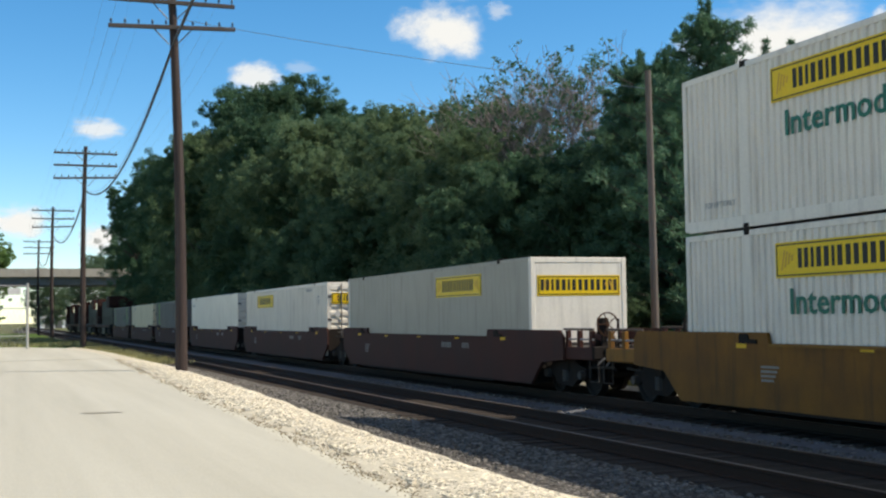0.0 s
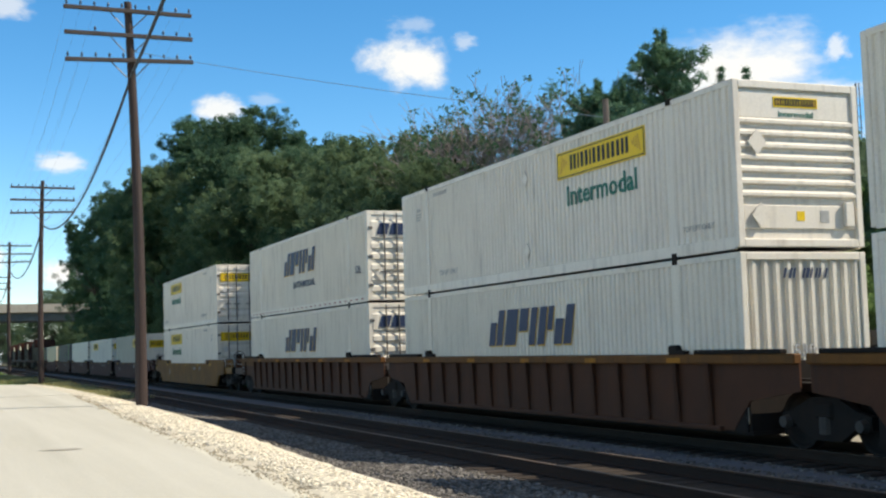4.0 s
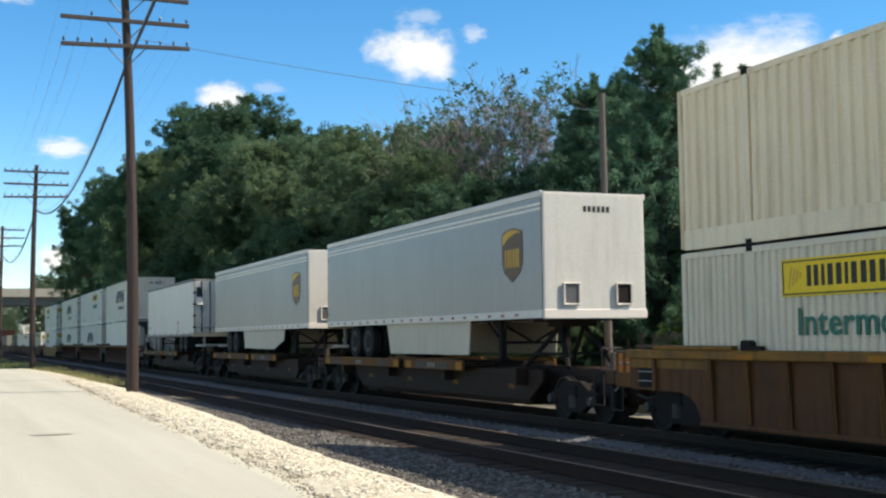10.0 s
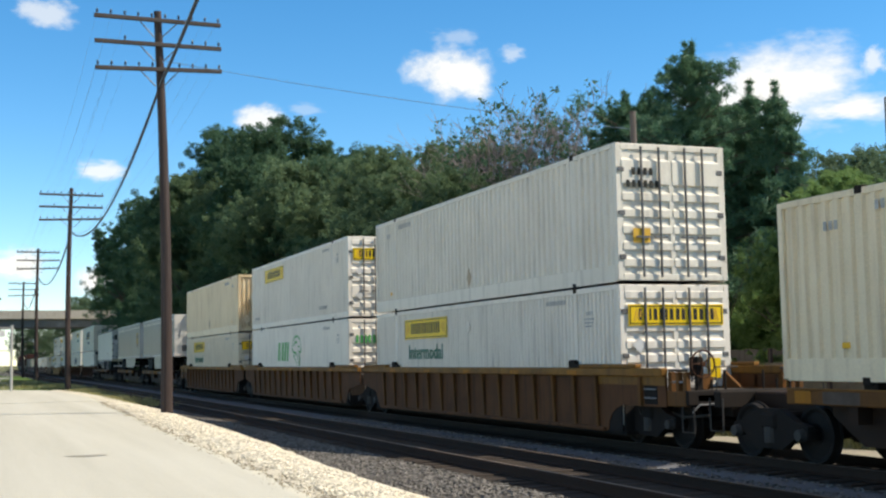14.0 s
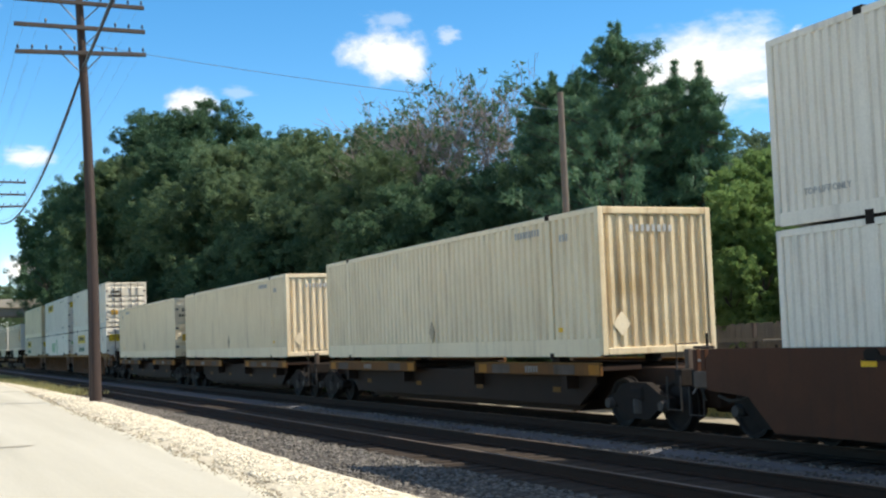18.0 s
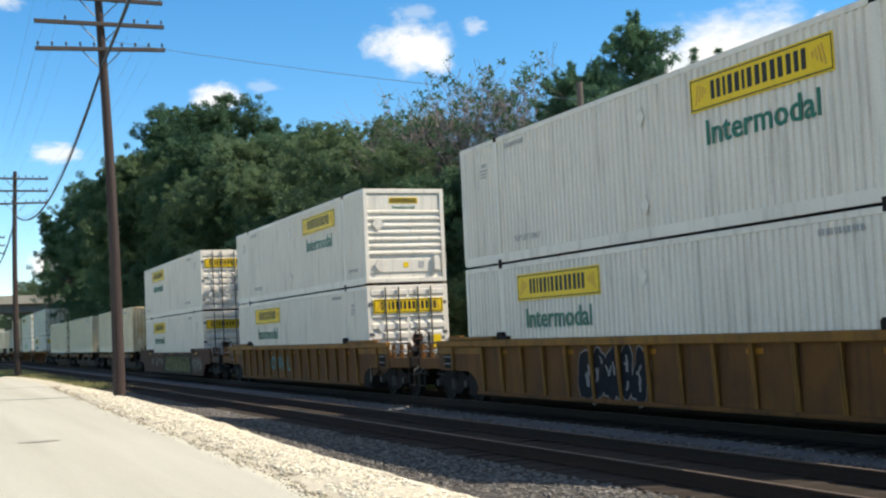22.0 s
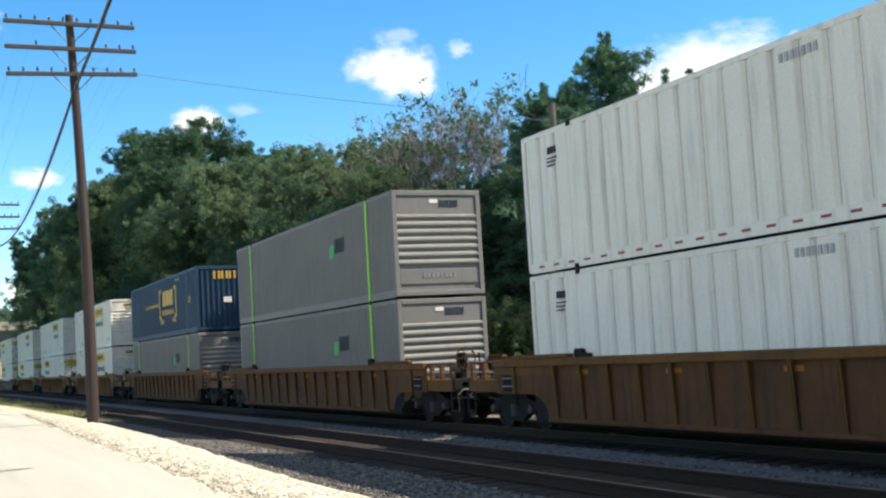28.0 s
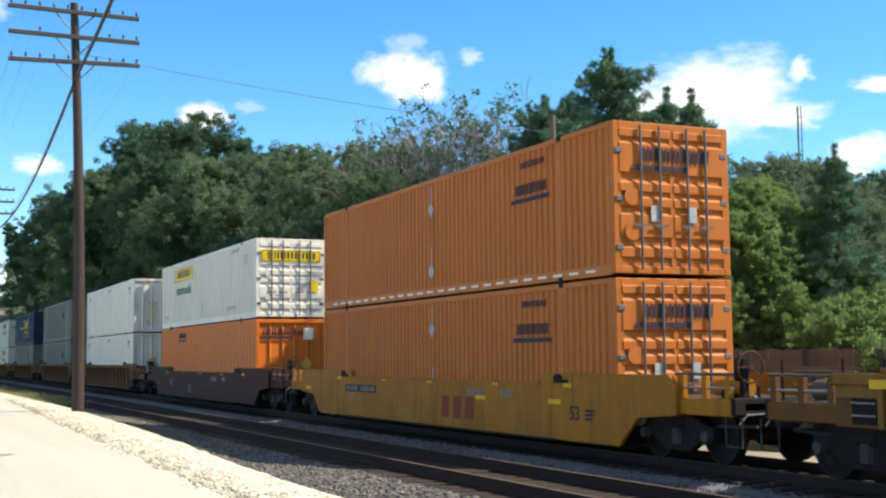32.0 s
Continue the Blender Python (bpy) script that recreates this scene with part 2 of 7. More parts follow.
M_VENT = surface("slate_grille", (0.03, 0.037, 0.045), 0.6, 0, (0.05, 0.055, 0.06), 0.5, 4)
M_RUSTY = surface("rusty_iron", (0.085, 0.040, 0.022), 0.8, 0, (0.06, 0.03, 0.02), 0.6, 5, None, 0, 50, 0.25)
M_GRAFDK = surface("black_spray_paint", (0.012, 0.012, 0.015), 0.8, 0, (0.028, 0.028, 0.034), 0.5, 5)
M_GRAFOL = surface("olive_spray_paint", (0.115, 0.112, 0.034), 0.6, 0, (0.06, 0.06, 0.024), 0.7, 4)
M_GRAFPL = surface("pale_spray_paint", (0.26, 0.24, 0.23), 0.6, 0, (0.13, 0.115, 0.11), 0.7, 4)
M_GRAFBR = surface("dull_brown_spray_paint", (0.10, 0.075, 0.055), 0.6, 0, (0.055, 0.04, 0.03), 0.7, 4)
M_GRAFTL = surface("teal_spray_paint", (0.07, 0.24, 0.25), 0.6, 0, (0.06, 0.13, 0.13), 0.7, 4)
M_CHALK = surface("white_stencil_paint", (0.27, 0.25, 0.23), 0.6, 0, (0.16, 0.145, 0.13), 0.7, 8)
M_REDINK = surface("dull_red_stencil", (0.24, 0.05, 0.025), 0.6, 0, None, 0.4, 5)
M_PRINT = surface("charcoal_logo_paint", (0.040, 0.028, 0.045), 0.6, 0, (0.10, 0.06, 0.06), 0.35, 4)
M_LOCO = surface("dark_red_locomotive_paint", (0.050, 0.022, 0.018), 0.7, 0, (0.03, 0.018, 0.016), 0.5, 1)
M_LOCODK = surface("dark_locomotive_paint", (0.035, 0.045, 0.04), 0.6, 0, (0.07, 0.06, 0.05), 0.5, 1)
M_GLASS = surface("dark_window_glass", (0.02, 0.025, 0.03), 0.1, 0, None, 0.1, 1, None, 0, 30, 0)
M_WOOD = surface("creosoted_pole_wood", (0.062, 0.046, 0.042), 0.85, 0, (0.036, 0.028, 0.026), 0.7, 1.5, (0.17, 0.145, 0.128), 0.55, 26, 0.5, 0, (3, 3, 0.25))
M_ARM = surface("grey_crossarm_wood", (0.085, 0.072, 0.066), 0.85, 0, (0.05, 0.043, 0.04), 0.6, 2, None, 0, 30, 0.4)
M_INSUL = surface("insulator_glass", (0.035, 0.045, 0.05), 0.2, 0, None, 0.3, 9)
M_CABLE = surface("black_cable_sheath", (0.035, 0.035, 0.04), 0.6, 0, (0.07, 0.07, 0.08), 0.5, 8)
M_WIRE = surface("weathered_copper_wire", (0.22, 0.27, 0.33), 0.6, 0.2, None, 0.3, 8)
M_ROAD = surface("pale_concrete_pavement", (0.51, 0.495, 0.42), 0.9, 0, (0.385, 0.37, 0.305), 0.8, 0.22, None, 0, 55, 0.2, 0, (3.2, 0.14, 1))
M_PATCH = surface("asphalt_patch", (0.34, 0.32, 0.27), 0.9, 0, (0.42, 0.39, 0.33), 0.5, 3)
M_VERGE = surface("white_limestone_grit", (0.62, 0.57, 0.45), 0.95, 0, (0.36, 0.315, 0.23), 0.6, 2.0, None, 0, 22, 0.8)
M_STONEW = surface("limestone_chips", (0.76, 0.70, 0.57), 0.9, 0, (0.54, 0.48, 0.37), 0.6, 5, None, 0, 40, 0.2, 0.36)
M_BALLAST = surface("grey_ballast_bed", (0.085, 0.078, 0.07), 0.95, 0, (0.045, 0.04, 0.036), 0.7, 1.6, None, 0, 18, 0.9)
M_STONEG = surface("ballast_stone", (0.21, 0.194, 0.172), 0.9, 0, (0.095, 0.088, 0.078), 0.6, 6, None, 0, 40, 0.2, 0.5)
M_CINDER = surface("oily_ballast", (0.034, 0.027, 0.021), 0.95, 0, (0.050, 0.040, 0.031), 0.6, 1.2, None, 0, 18, 0.8)
M_PATH = surface("slate_walkway_gravel", (0.155, 0.157, 0.165), 0.95, 0, (0.09, 0.091, 0.096), 0.6, 1.2, None, 0, 18, 0.7)
M_TIE = surface("weathered_tie_wood", (0.042, 0.033, 0.027), 0.9, 0, (0.07, 0.056, 0.046), 0.6, 3, (0.04, 0.032, 0.027), 0.4, 30, 0.5, 0, (0.5, 3, 3))
M_RAIL = surface("rusty_rail", (0.055, 0.032, 0.022), 0.8, 0.1, (0.036, 0.024, 0.018), 0.5, 3, None, 0, 40, 0.2)
M_RAILTOP = surface("worn_rail_head", (0.16, 0.12, 0.095), 0.55, 0.4, (0.10, 0.07, 0.055), 0.5, 2)
M_GROUND = surface("dry_grass_soil", (0.10, 0.115, 0.045), 0.95, 0, (0.17, 0.15, 0.08), 0.7, 0.25, None, 0, 9, 0.6)
M_LAWN = surface("mown_lawn", (0.085, 0.15, 0.03), 0.95, 0, (0.14, 0.18, 0.05), 0.6, 0.5, None, 0, 14, 0.6)
M_BLADE = leaves("grass_blades", (0.13, 0.145, 0.05), (0.34, 0.31, 0.15), 0.3)
M_LEAF = leaves("broad_leaves", (0.042, 0.102, 0.057), (0.100, 0.178, 0.096), 0.46)
M_LEAFO = leaves("olive_leaves", (0.088, 0.156, 0.078), (0.178, 0.250, 0.130), 0.50)
M_LEAFY = leaves("light_green_leaves", (0.112, 0.208, 0.064), (0.240, 0.355, 0.125), 0.52)
M_LEAFG = leaves("blue_green_leaves", (0.085, 0.145, 0.085), (0.165, 0.235, 0.13), 0.48)
M_NEEDLE = leaves("pine_needles", (0.048, 0.128, 0.090), (0.135, 0.245, 0.125), 0.28)
M_BARK = surface("grey_bark", (0.12, 0.10, 0.085), 0.9, 0, (0.07, 0.058, 0.05), 0.6, 4, None, 0, 30, 0.6, 0, (3, 3, 0.4))
M_TWIG = surface("bare_grey_twigs", (0.30, 0.25, 0.24), 0.9, 0, (0.20, 0.165, 0.16), 0.6, 4)
M_CONCRETE = surface("bridge_concrete", (0.40, 0.37, 0.32), 0.9, 0, (0.30, 0.275, 0.235), 0.6, 0.6, (0.18, 0.16, 0.14), 0.4)
M_GIRDER = surface("grey_bridge_girder", (0.17, 0.175, 0.18), 0.7, 0, (0.12, 0.12, 0.12), 0.6, 0.6, (0.12, 0.07, 0.05), 0.3)
M_BOARD = surface("weathered_fence_board", (0.150, 0.142, 0.125), 0.9, 0, (0.10, 0.094, 0.083), 0.6, 3, (0.21, 0.20, 0.175), 0.4, 30, 0.4, 0, (3, 3, 0.4))
M_SIDING = surface("white_wall_siding", (0.72, 0.72, 0.70), 0.7, 0, (0.62, 0.62, 0.60), 0.4, 0.4, DIRT, 0.1)
M_ROOF = surface("shingle_roof", (0.16, 0.15, 0.145), 0.9, 0, (0.11, 0.1, 0.1), 0.5, 2)


def cloud_material(name, seed, dens):
    """White vapour with a torn, soft outline, on a sheet in the far sky."""
    m = bpy.data.materials.new(name)
    m.use_nodes = True
    nt = m.node_tree
    n, l = nt.nodes, nt.links
    n.remove(n["Principled BSDF"])
    tc = n.new("ShaderNodeTexCoord")
    off = n.new("ShaderNodeVectorMath")
    off.operation = "ADD"
    off.inputs[1].default_value = (seed * 7.3, seed * 3.1, seed)
    l.new(tc.outputs["UV"], off.inputs[0])
    no = n.new("ShaderNodeTexNoise")
    no.inputs["Scale"].default_value = 3.2
    no.inputs["Detail"].default_value = 10
    no.inputs["Roughness"].default_value = 0.62
    l.new(off.outputs[0], no.inputs["Vector"])
    mid = n.new("ShaderNodeVectorMath")
    mid.operation = "SUBTRACT"
    mid.inputs[1].default_value = (0.5, 0.42, 0)
    l.new(tc.outputs["UV"], mid.inputs[0])
    ln = n.new("ShaderNodeVectorMath")
    ln.operation = "LENGTH"
    l.new(mid.outputs[0], ln.inputs[0])
    fall = n.new("ShaderNodeMapRange")
    fall.inputs["From Min"].default_value = 0.0
    fall.inputs["From Max"].default_value = 0.5
    fall.inputs["To Min"].default_value = 0.52
    fall.inputs["To Max"].default_value = -0.30
    l.new(ln.outputs["Value"], fall.inputs["Value"])
    sm = n.new("ShaderNodeMath")
    sm.operation = "ADD"
    l.new(no.outputs["Fac"], sm.inputs[0])
    l.new(fall.outputs[0], sm.inputs[1])
    al = n.new("ShaderNodeMapRange")
    al.interpolation_type = "SMOOTHSTEP"
    al.inputs["From Min"].default_value = 0.48
    al.inputs["From Max"].default_value = 0.86
    al.inputs["To Max"].default_value = dens
    l.new(sm.outputs[0], al.inputs["Value"])
    em = n.new("ShaderNodeEmission")
    em.inputs["Color"].default_value = (0.93, 0.975, 1.0, 1)
    em.inputs["Strength"].default_value = 0.84
    tr = n.new("ShaderNodeBsdfTransparent")
    ms = n.new("ShaderNodeMixShader")
    l.new(al.outputs[0], ms.inputs[0])
    l.new(tr.outputs[0], ms.inputs[1])
    l.new(em.outputs[0], ms.inputs[2])
    l.new(ms.outputs[0], n["Material Output"].inputs[0])
    return m


# ---- mesh helpers ----
def mesh_of(bm, name, material):
    me = bpy.data.meshes.new(name)
    bmesh.ops.recalc_face_normals(bm, faces=bm.faces)
    bm.to_mesh(me)
    bm.free()
    me.materials.append(material)
    return me


def part(name, bm, material, parent, label="", at=None):
    """Links a bmesh (or a finished mesh) as one mesh object under a thing or a part."""
    me = bm if isinstance(bm, bpy.types.Mesh) else mesh_of(bm, name, material)
    ob = new(name, me)
    ob.parent = parent
    if at is not None:
        ob.matrix_basis = at
    if label:
        ob["label"] = label
    return ob


def thing(name, label, category, group="", at=None):
    ob = new(name)
    ob.empty_display_size = 0.3
    tagged(ob, label, category, group)
    if at is not None:
        ob.matrix_basis = at
    return ob


def solid(name, bm, material, label="", category="", kind="", group="", at=None):
    ob = new(name, bm if isinstance(bm, bpy.types.Mesh) else mesh_of(bm, name, material))
    tagged(ob, label, category, group, kind)
    if at is not None:
        ob.matrix_basis = at
    return ob


def box(x0, x1, y0, y1, z0, z1, bm=None):
    bm = bm or bmesh.new()
    v = [bm.verts.new((x, y, z)) for z in (z0, z1) for y in (y0, y1) for x in (x0, x1)]
    for f in ((0, 2, 3, 1), (4, 5, 7, 6), (0, 1, 5, 4), (2, 6, 7, 3), (0, 4, 6, 2), (1, 3, 7, 5)):
        bm.faces.new([v[i] for i in f])
    return bm


def bevelled(x0, x1, y0, y1, z0, z1, r=0.02, seg=1):
    bm = box(x0, x1, y0, y1, z0, z1)
    bmesh.ops.bevel(bm, geom=list(bm.edges), offset=r, segments=seg, affect="EDGES", profile=0.7)
    return bm


def prism(outline, x0, x1, bm=None):
    """An outline of (y, z) points given a thickness along x."""
    bm = bm or bmesh.new()
    a = [bm.verts.new((x0, y, z)) for y, z in outline]
    b = [bm.verts.new((x1, y, z)) for y, z in outline]
    bm.faces.new(a)
    bm.faces.new(list(reversed(b)))
    for i in range(len(a)):
        j = (i + 1) % len(a)
        bm.faces.new((a[i], b[i], b[j], a[j]))
    return bm


def tube(p0, p1, r, r1=None, seg=8, bm=None, caps=True):
    bm = bm or bmesh.new()
    p0, p1 = Vector(p0), Vector(p1)
    r1 = r if r1 is None else r1
    q = (p1 - p0).to_track_quat("Z", "Y")
    rings = []
    for p, rr in ((p0, r), (p1, r1)):
        rings.append([bm.verts.new(p + q @ Vector((rr * math.cos(k * math.tau / seg), rr * math.sin(k * math.tau / seg), 0))) for k in range(seg)])
    for k in range(seg):
        j = (k + 1) % seg
        bm.faces.new((rings[0][k], rings[0][j], rings[1][j], rings[1][k]))
    if caps:
        bm.faces.new(list(reversed(rings[0])))
        bm.faces.new(rings[1])
    return bm


def pipe(points, r, seg=6, bm=None):
    """One bent tube through the points."""
    bm = bm or bmesh.new()
    pts = [Vector(p) for p in points]
    rings = []
    for i, p in enumerate(pts):
        d = (pts[min(i + 1, len(pts) - 1)] - pts[max(i - 1, 0)]).normalized()
        q = d.to_track_quat("Z", "Y")
        rings.append([bm.verts.new(p + q @ Vector((r * math.cos(k * math.tau / seg), r * math.sin(k * math.tau / seg), 0))) for k in range(seg)])
    for a, b in zip(rings, rings[1:]):
        o = min(range(seg), key=lambda s: (a[0].co - b[s].co).length)
        for k in range(seg):
            bm.faces.new((a[k], a[(k + 1) % seg], b[(k + 1 + o) % seg], b[(k + o) % seg]))
    bm.faces.new(list(reversed(rings[0])))
    bm.faces.new(rings[-1])
    return bm


def lathe_x(profile, seg=24, bm=None):
    """Turns (x, radius) points round the x axis."""
    bm = bm or bmesh.new()
    rings = [[bm.verts.new((x, r * math.cos(k * math.tau / seg), r * math.sin(k * math.tau / seg))) for k in range(seg)] for x, r in profile]
    for a, b in zip(rings, rings[1:]):
        for k in range(seg):
            j = (k + 1) % seg
            bm.faces.new((a[k], a[j], b[j], b[k]))
    bm.faces.new(list(reversed(rings[0])))
    bm.faces.new(rings[-1])
    return bm


def corrugated(u0, u1, v0, v1, pitch, depth, thick, place, duty=0.5):
    """A sheet with trapezoidal ribs across u; place(u, v, d) gives the point, d outwards."""
    bm = bmesh.new()
    n = max(1, round((u1 - u0) / pitch))
    step = (u1 - u0) / n
    us = []
    s = step * 0.13
    for i in range(n):
        a = u0 + i * step
        w = step * duty
        us += [(a, 0.0), (a + s, depth), (a + w, depth), (a + w + s, 0.0)]
    us.append((u1, 0.0))
    fr = [[bm.verts.new(place(u, v, d)) for v in (v0, v1)] for u, d in us]
    bk = [[bm.verts.new(place(u, v, -thick)) for v in (v0, v1)] for u in (u0, u1)]
    for a, b in zip(fr, fr[1:]):
        bm.faces.new((a[0], b[0], b[1], a[1]))
    bm.faces.new((bk[0][0], bk[0][1], bk[1][1], bk[1][0]))
    bm.faces.new([bk[0][0], fr[0][0], fr[0][1], bk[0][1]])
    bm.faces.new([bk[1][0], bk[1][1], fr[-1][1], fr[-1][0]])
    bm.faces.new([r[0] for r in fr] + [bk[1][0], bk[0][0]])
    bm.faces.new([r[1] for r in reversed(fr)] + [bk[0][1], bk[1][1]])
    return bm


SIDE_BASIS = {
    -1: Matrix(((0, 0, -1, 0), (-1, 0, 0, 0), (0, 1, 0, 0), (0, 0, 0, 1))),
    1: Matrix(((0, 0, 1, 0), (1, 0, 0, 0), (0, 1, 0, 0), (0, 0, 0, 1))),
    "rear": Matrix(((1, 0, 0, 0), (0, 0, -1, 0), (0, 1, 0, 0), (0, 0, 0, 1))),
    "nose": Matrix(((-1, 0, 0, 0), (0, 0, 1, 0), (0, 1, 0, 0), (0, 0, 0, 1))),
}
_text_cache = {}


def text_mesh(words, height, material, shear=0.0, stretch=1.0):
    key = (words, height, material.name, shear, stretch)
    if key not in _text_cache:
        cu = bpy.data.curves.new("lettering", "FONT")
        cu.body = words
        cu.size = height / 0.72
        cu.shear = shear
        cu.extrude = 0.003
        cu.resolution_u = 2
        cu.offset = height * 0.022
        cu.align_x = "CENTER"
        ob = bpy.data.objects.new("lettering", cu)
        me = bpy.data.meshes.new_from_object(ob)
        me.transform(Matrix.Diagonal((stretch, 1, 1, 1)))
        me.name = "lettering"
        me.materials.clear()
        me.materials.append(material)
        bpy.data.objects.remove(ob)
        _text_cache[key] = me
    return _text_cache[key]


def lettering(parent, side, words, centre, height, material, shear=0.0, stretch=1.0, name="lettering"):
    """Raised lettering on a face; centre is the middle of its foot line."""
    return part(name, text_mesh(words, height, material, shear, stretch), None, parent, at=Matrix.Translation(centre) @ SIDE_BASIS[side])


def flat_shapes(polys, t=0.006):
    """Outlines in (u, v) with a thickness t along the face normal."""
    bm = bmesh.new()
    for k, poly in enumerate(polys):
        a = [bm.verts.new((u, v, 0)) for u, v in poly]
        b = [bm.verts.new((u, v, t + 0.0007 * (k % 3))) for u, v in poly]
        bm.faces.new(list(reversed(a)))
        bm.faces.new(b)
        for i in range(len(a)):
            j = (i + 1) % len(a)
            bm.faces.new((a[i], a[j], b[j], b[i]))
    return bm


def decal(parent, side, polys, centre, material, name, t=0.006, label=""):
    ob = part(name, flat_shapes(polys, t), material, parent, label, at=Matrix.Translation(centre) @ SIDE_BASIS[side])
    if name in ("reflector_tape", "stencil", "graffiti", "panel_seam"):
        ob["kind"] = "stuff"
    return ob


def rect(u0, u1, v0, v1, s=0.0):
    return [(u0, v0), (u1, v0), (u1 + s * (v1 - v0), v1), (u0 + s * (v1 - v0), v1)]


def bars(widths, height, gap, slant=0.0, cut=0.3):
    """Plain upright bars in a row, centred; each wide one is split into two."""
    total = sum(widths) + gap * (len(widths) - 1)
    u, out = -total / 2, []
    for i, w in enumerate(widths):
        st = min(w, height * cut)
        if w <= st * 1.9:
            out.append(rect(u, u + w, 0, height, slant))
        else:
            st = min(st, w * 0.38)
            out.append(rect(u, u + st, 0, height, slant))
            out.append(rect(u + w - st, u + w, 0, height, slant))
        u += w + gap
    return out


def number_bars(n, h, w=0.55, gap=0.35):
    return bars([h * w] * n, h, h * gap, 0, 0.3)
M_POLEGREY = surface("bare_grey_pole_wood", (0.15, 0.125, 0.11), 0.85, 0, (0.10, 0.085, 0.075), 0.6, 2, None, 0, 30, 0.4)
M_RUNG = surface("worn_grey_grab_iron", (0.30, 0.29, 0.28), 0.5, 0.2, (0.16, 0.15, 0.14), 0.6, 5)
M_ORANGE2 = surface("vivid_orange_container_paint", (0.62, 0.158, 0.020), 0.5, 0, (0.48, 0.118, 0.02), 0.45, 0.8, (0.22, 0.07, 0.03), 0.3, 30, 0.05)
M_GRIT = surface("brown_roadside_grit", (0.36, 0.31, 0.23), 0.95, 0, (0.20, 0.165, 0.12), 0.6, 5, None, 0, 40, 0.2, 0.4)
M_FARPATH = surface("dusty_far_gravel", (0.30, 0.275, 0.215), 0.95, 0, (0.19, 0.17, 0.13), 0.6, 1.6, None, 0, 20, 0.7)
M_SPINE = surface("black_brown_spine_paint", (0.038, 0.021, 0.014), 0.7, 0, (0.022, 0.015, 0.012), 0.6, 1.0, (0.03, 0.02, 0.015), 0.5, 30, 0.1)
M_DUSTY = surface("dust_greyed_platform_paint", (0.125, 0.098, 0.080), 0.8, 0, (0.065, 0.045, 0.034), 0.7, 1.4, (0.045, 0.032, 0.025), 0.5, 30, 0.1)
M_PLACARD = surface("brown_grey_placard_plate", (0.42, 0.34, 0.24), 0.6, 0, (0.30, 0.24, 0.165), 0.5, 3)
M_TANRIB = surface("tan_end_rib_paint", (0.30, 0.275, 0.24), 0.5, 0, (0.22, 0.20, 0.17), 0.5, 1.2, DIRT, 0.3, 30, 0.05)


# ---- ground, road, tracks ----
def sheet(name, sections, ys, material, label, category, kind="structure", rough=0.0, seed=1):
    """A strip along y: sections(y) gives a list of (x, z) across it."""
    rng = random.Random(seed)
    bm = bmesh.new()
    rows = []
    for y in ys:
        rows.append([bm.verts.new((x, y, z + rng.uniform(-rough, rough))) for x, z in sections(y)])
    for a, b in zip(rows, rows[1:]):
        for i in range(len(a) - 1):
            bm.faces.new((a[i], a[i + 1], b[i + 1], b[i]))
    ob = solid(name, bm, material, label, category, kind)
    for p in ob.data.polygons:
        p.use_smooth = True
    return ob


def road_edge(y):
    """x of the pavement's edge along the railway side."""
    pts = ((-60, 3.5), (9, 3.6), (12, 3.70), (14, 3.80), (18, 3.97), (23, 4.08), (31.4, 4.27), (41.4, 4.58), (57.5, 5.02), (70, 4.98), (80, 4.3), (84, 2.6), (86.5, 0.3), (90, -6), (92, -16))
    for (a, xa), (b, xb) in zip(pts, pts[1:]):
        if y <= b:
            f = (y - a) / (b - a)
            return xa + (xb - xa) * f
    return -16.0


def verge_edge(y):
    """x of the outer edge of the white gravel."""
    pts = ((-60, 5.2), (12, 5.22), (17.6, 5.3), (22, 5.46), (25.5, 5.72), (31.4, 6.0), (45, 6.3), (64, 6.2), (75, 5.9), (85, 5.0), (95, 4.0))
    for (a, xa), (b, xb) in zip(pts, pts[1:]):
        if y <= b:
            return xa + (xb - xa) * (y - a) / (b - a)
    return 4.0


def spread(a, b, n):
    return [a + (b - a) * i / n for i in range(n + 1)]


bm = bmesh.new()
_v = [bm.verts.new(p) for p in ((-3500, -600, -0.52), (3500, -600, -0.52), (3500, 4200, -0.52), (-3500, 4200, -0.52))]
bm.faces.new(_v)
solid("ground", bm, M_GROUND, "dry green and tan grassland reaching the horizon", "ground", "structure")

sheet("road", lambda y: [(-24, 0.17)] + [(x, 0.2) for x in spread(-22, road_edge(y) - 0.3, 8)] + [(road_edge(y), 0.185), (road_edge(y) + 0.01, -0.1)],
      spread(-60, 60, 40) + spread(62, 91.5, 24), M_ROAD, "pale sunlit concrete road with worn wheel paths", "road", rough=0.004)
sheet("lawn", lambda y: [(-40, 0.10), (-16, 0.14), (road_edge(y) - 0.6 if y < 91 else -8, 0.12), (3.6, 0.14), (6.2, 0.05), (7.3, -0.3)], spread(84.5, 205, 24), M_LAWN,
      "bright mown grass beyond the road bend", "grass", rough=0.03, seed=4)


def verge_section(y):
    a, b = road_edge(y) + 0.005, verge_edge(y)
    return [(a - 0.12, 0.178), (a - 0.04, 0.196), (a + 0.06, 0.205), (a + 0.35 * (b - a), 0.215), (a + 0.75 * (b - a), 0.155), (b, 0.04), (b + 0.25, -0.02)]


sheet("gravel_verge", verge_section, spread(-60, 80, 280), M_VERGE, "white crushed limestone verge beside the road", "gravel", rough=0.022, seed=2)


def ballast_section(y):
    b = verge_edge(y)
    return [(b - 0.1, -0.05), (b + 0.3, -0.035), (7.0, -0.13), (7.6, -0.195)]


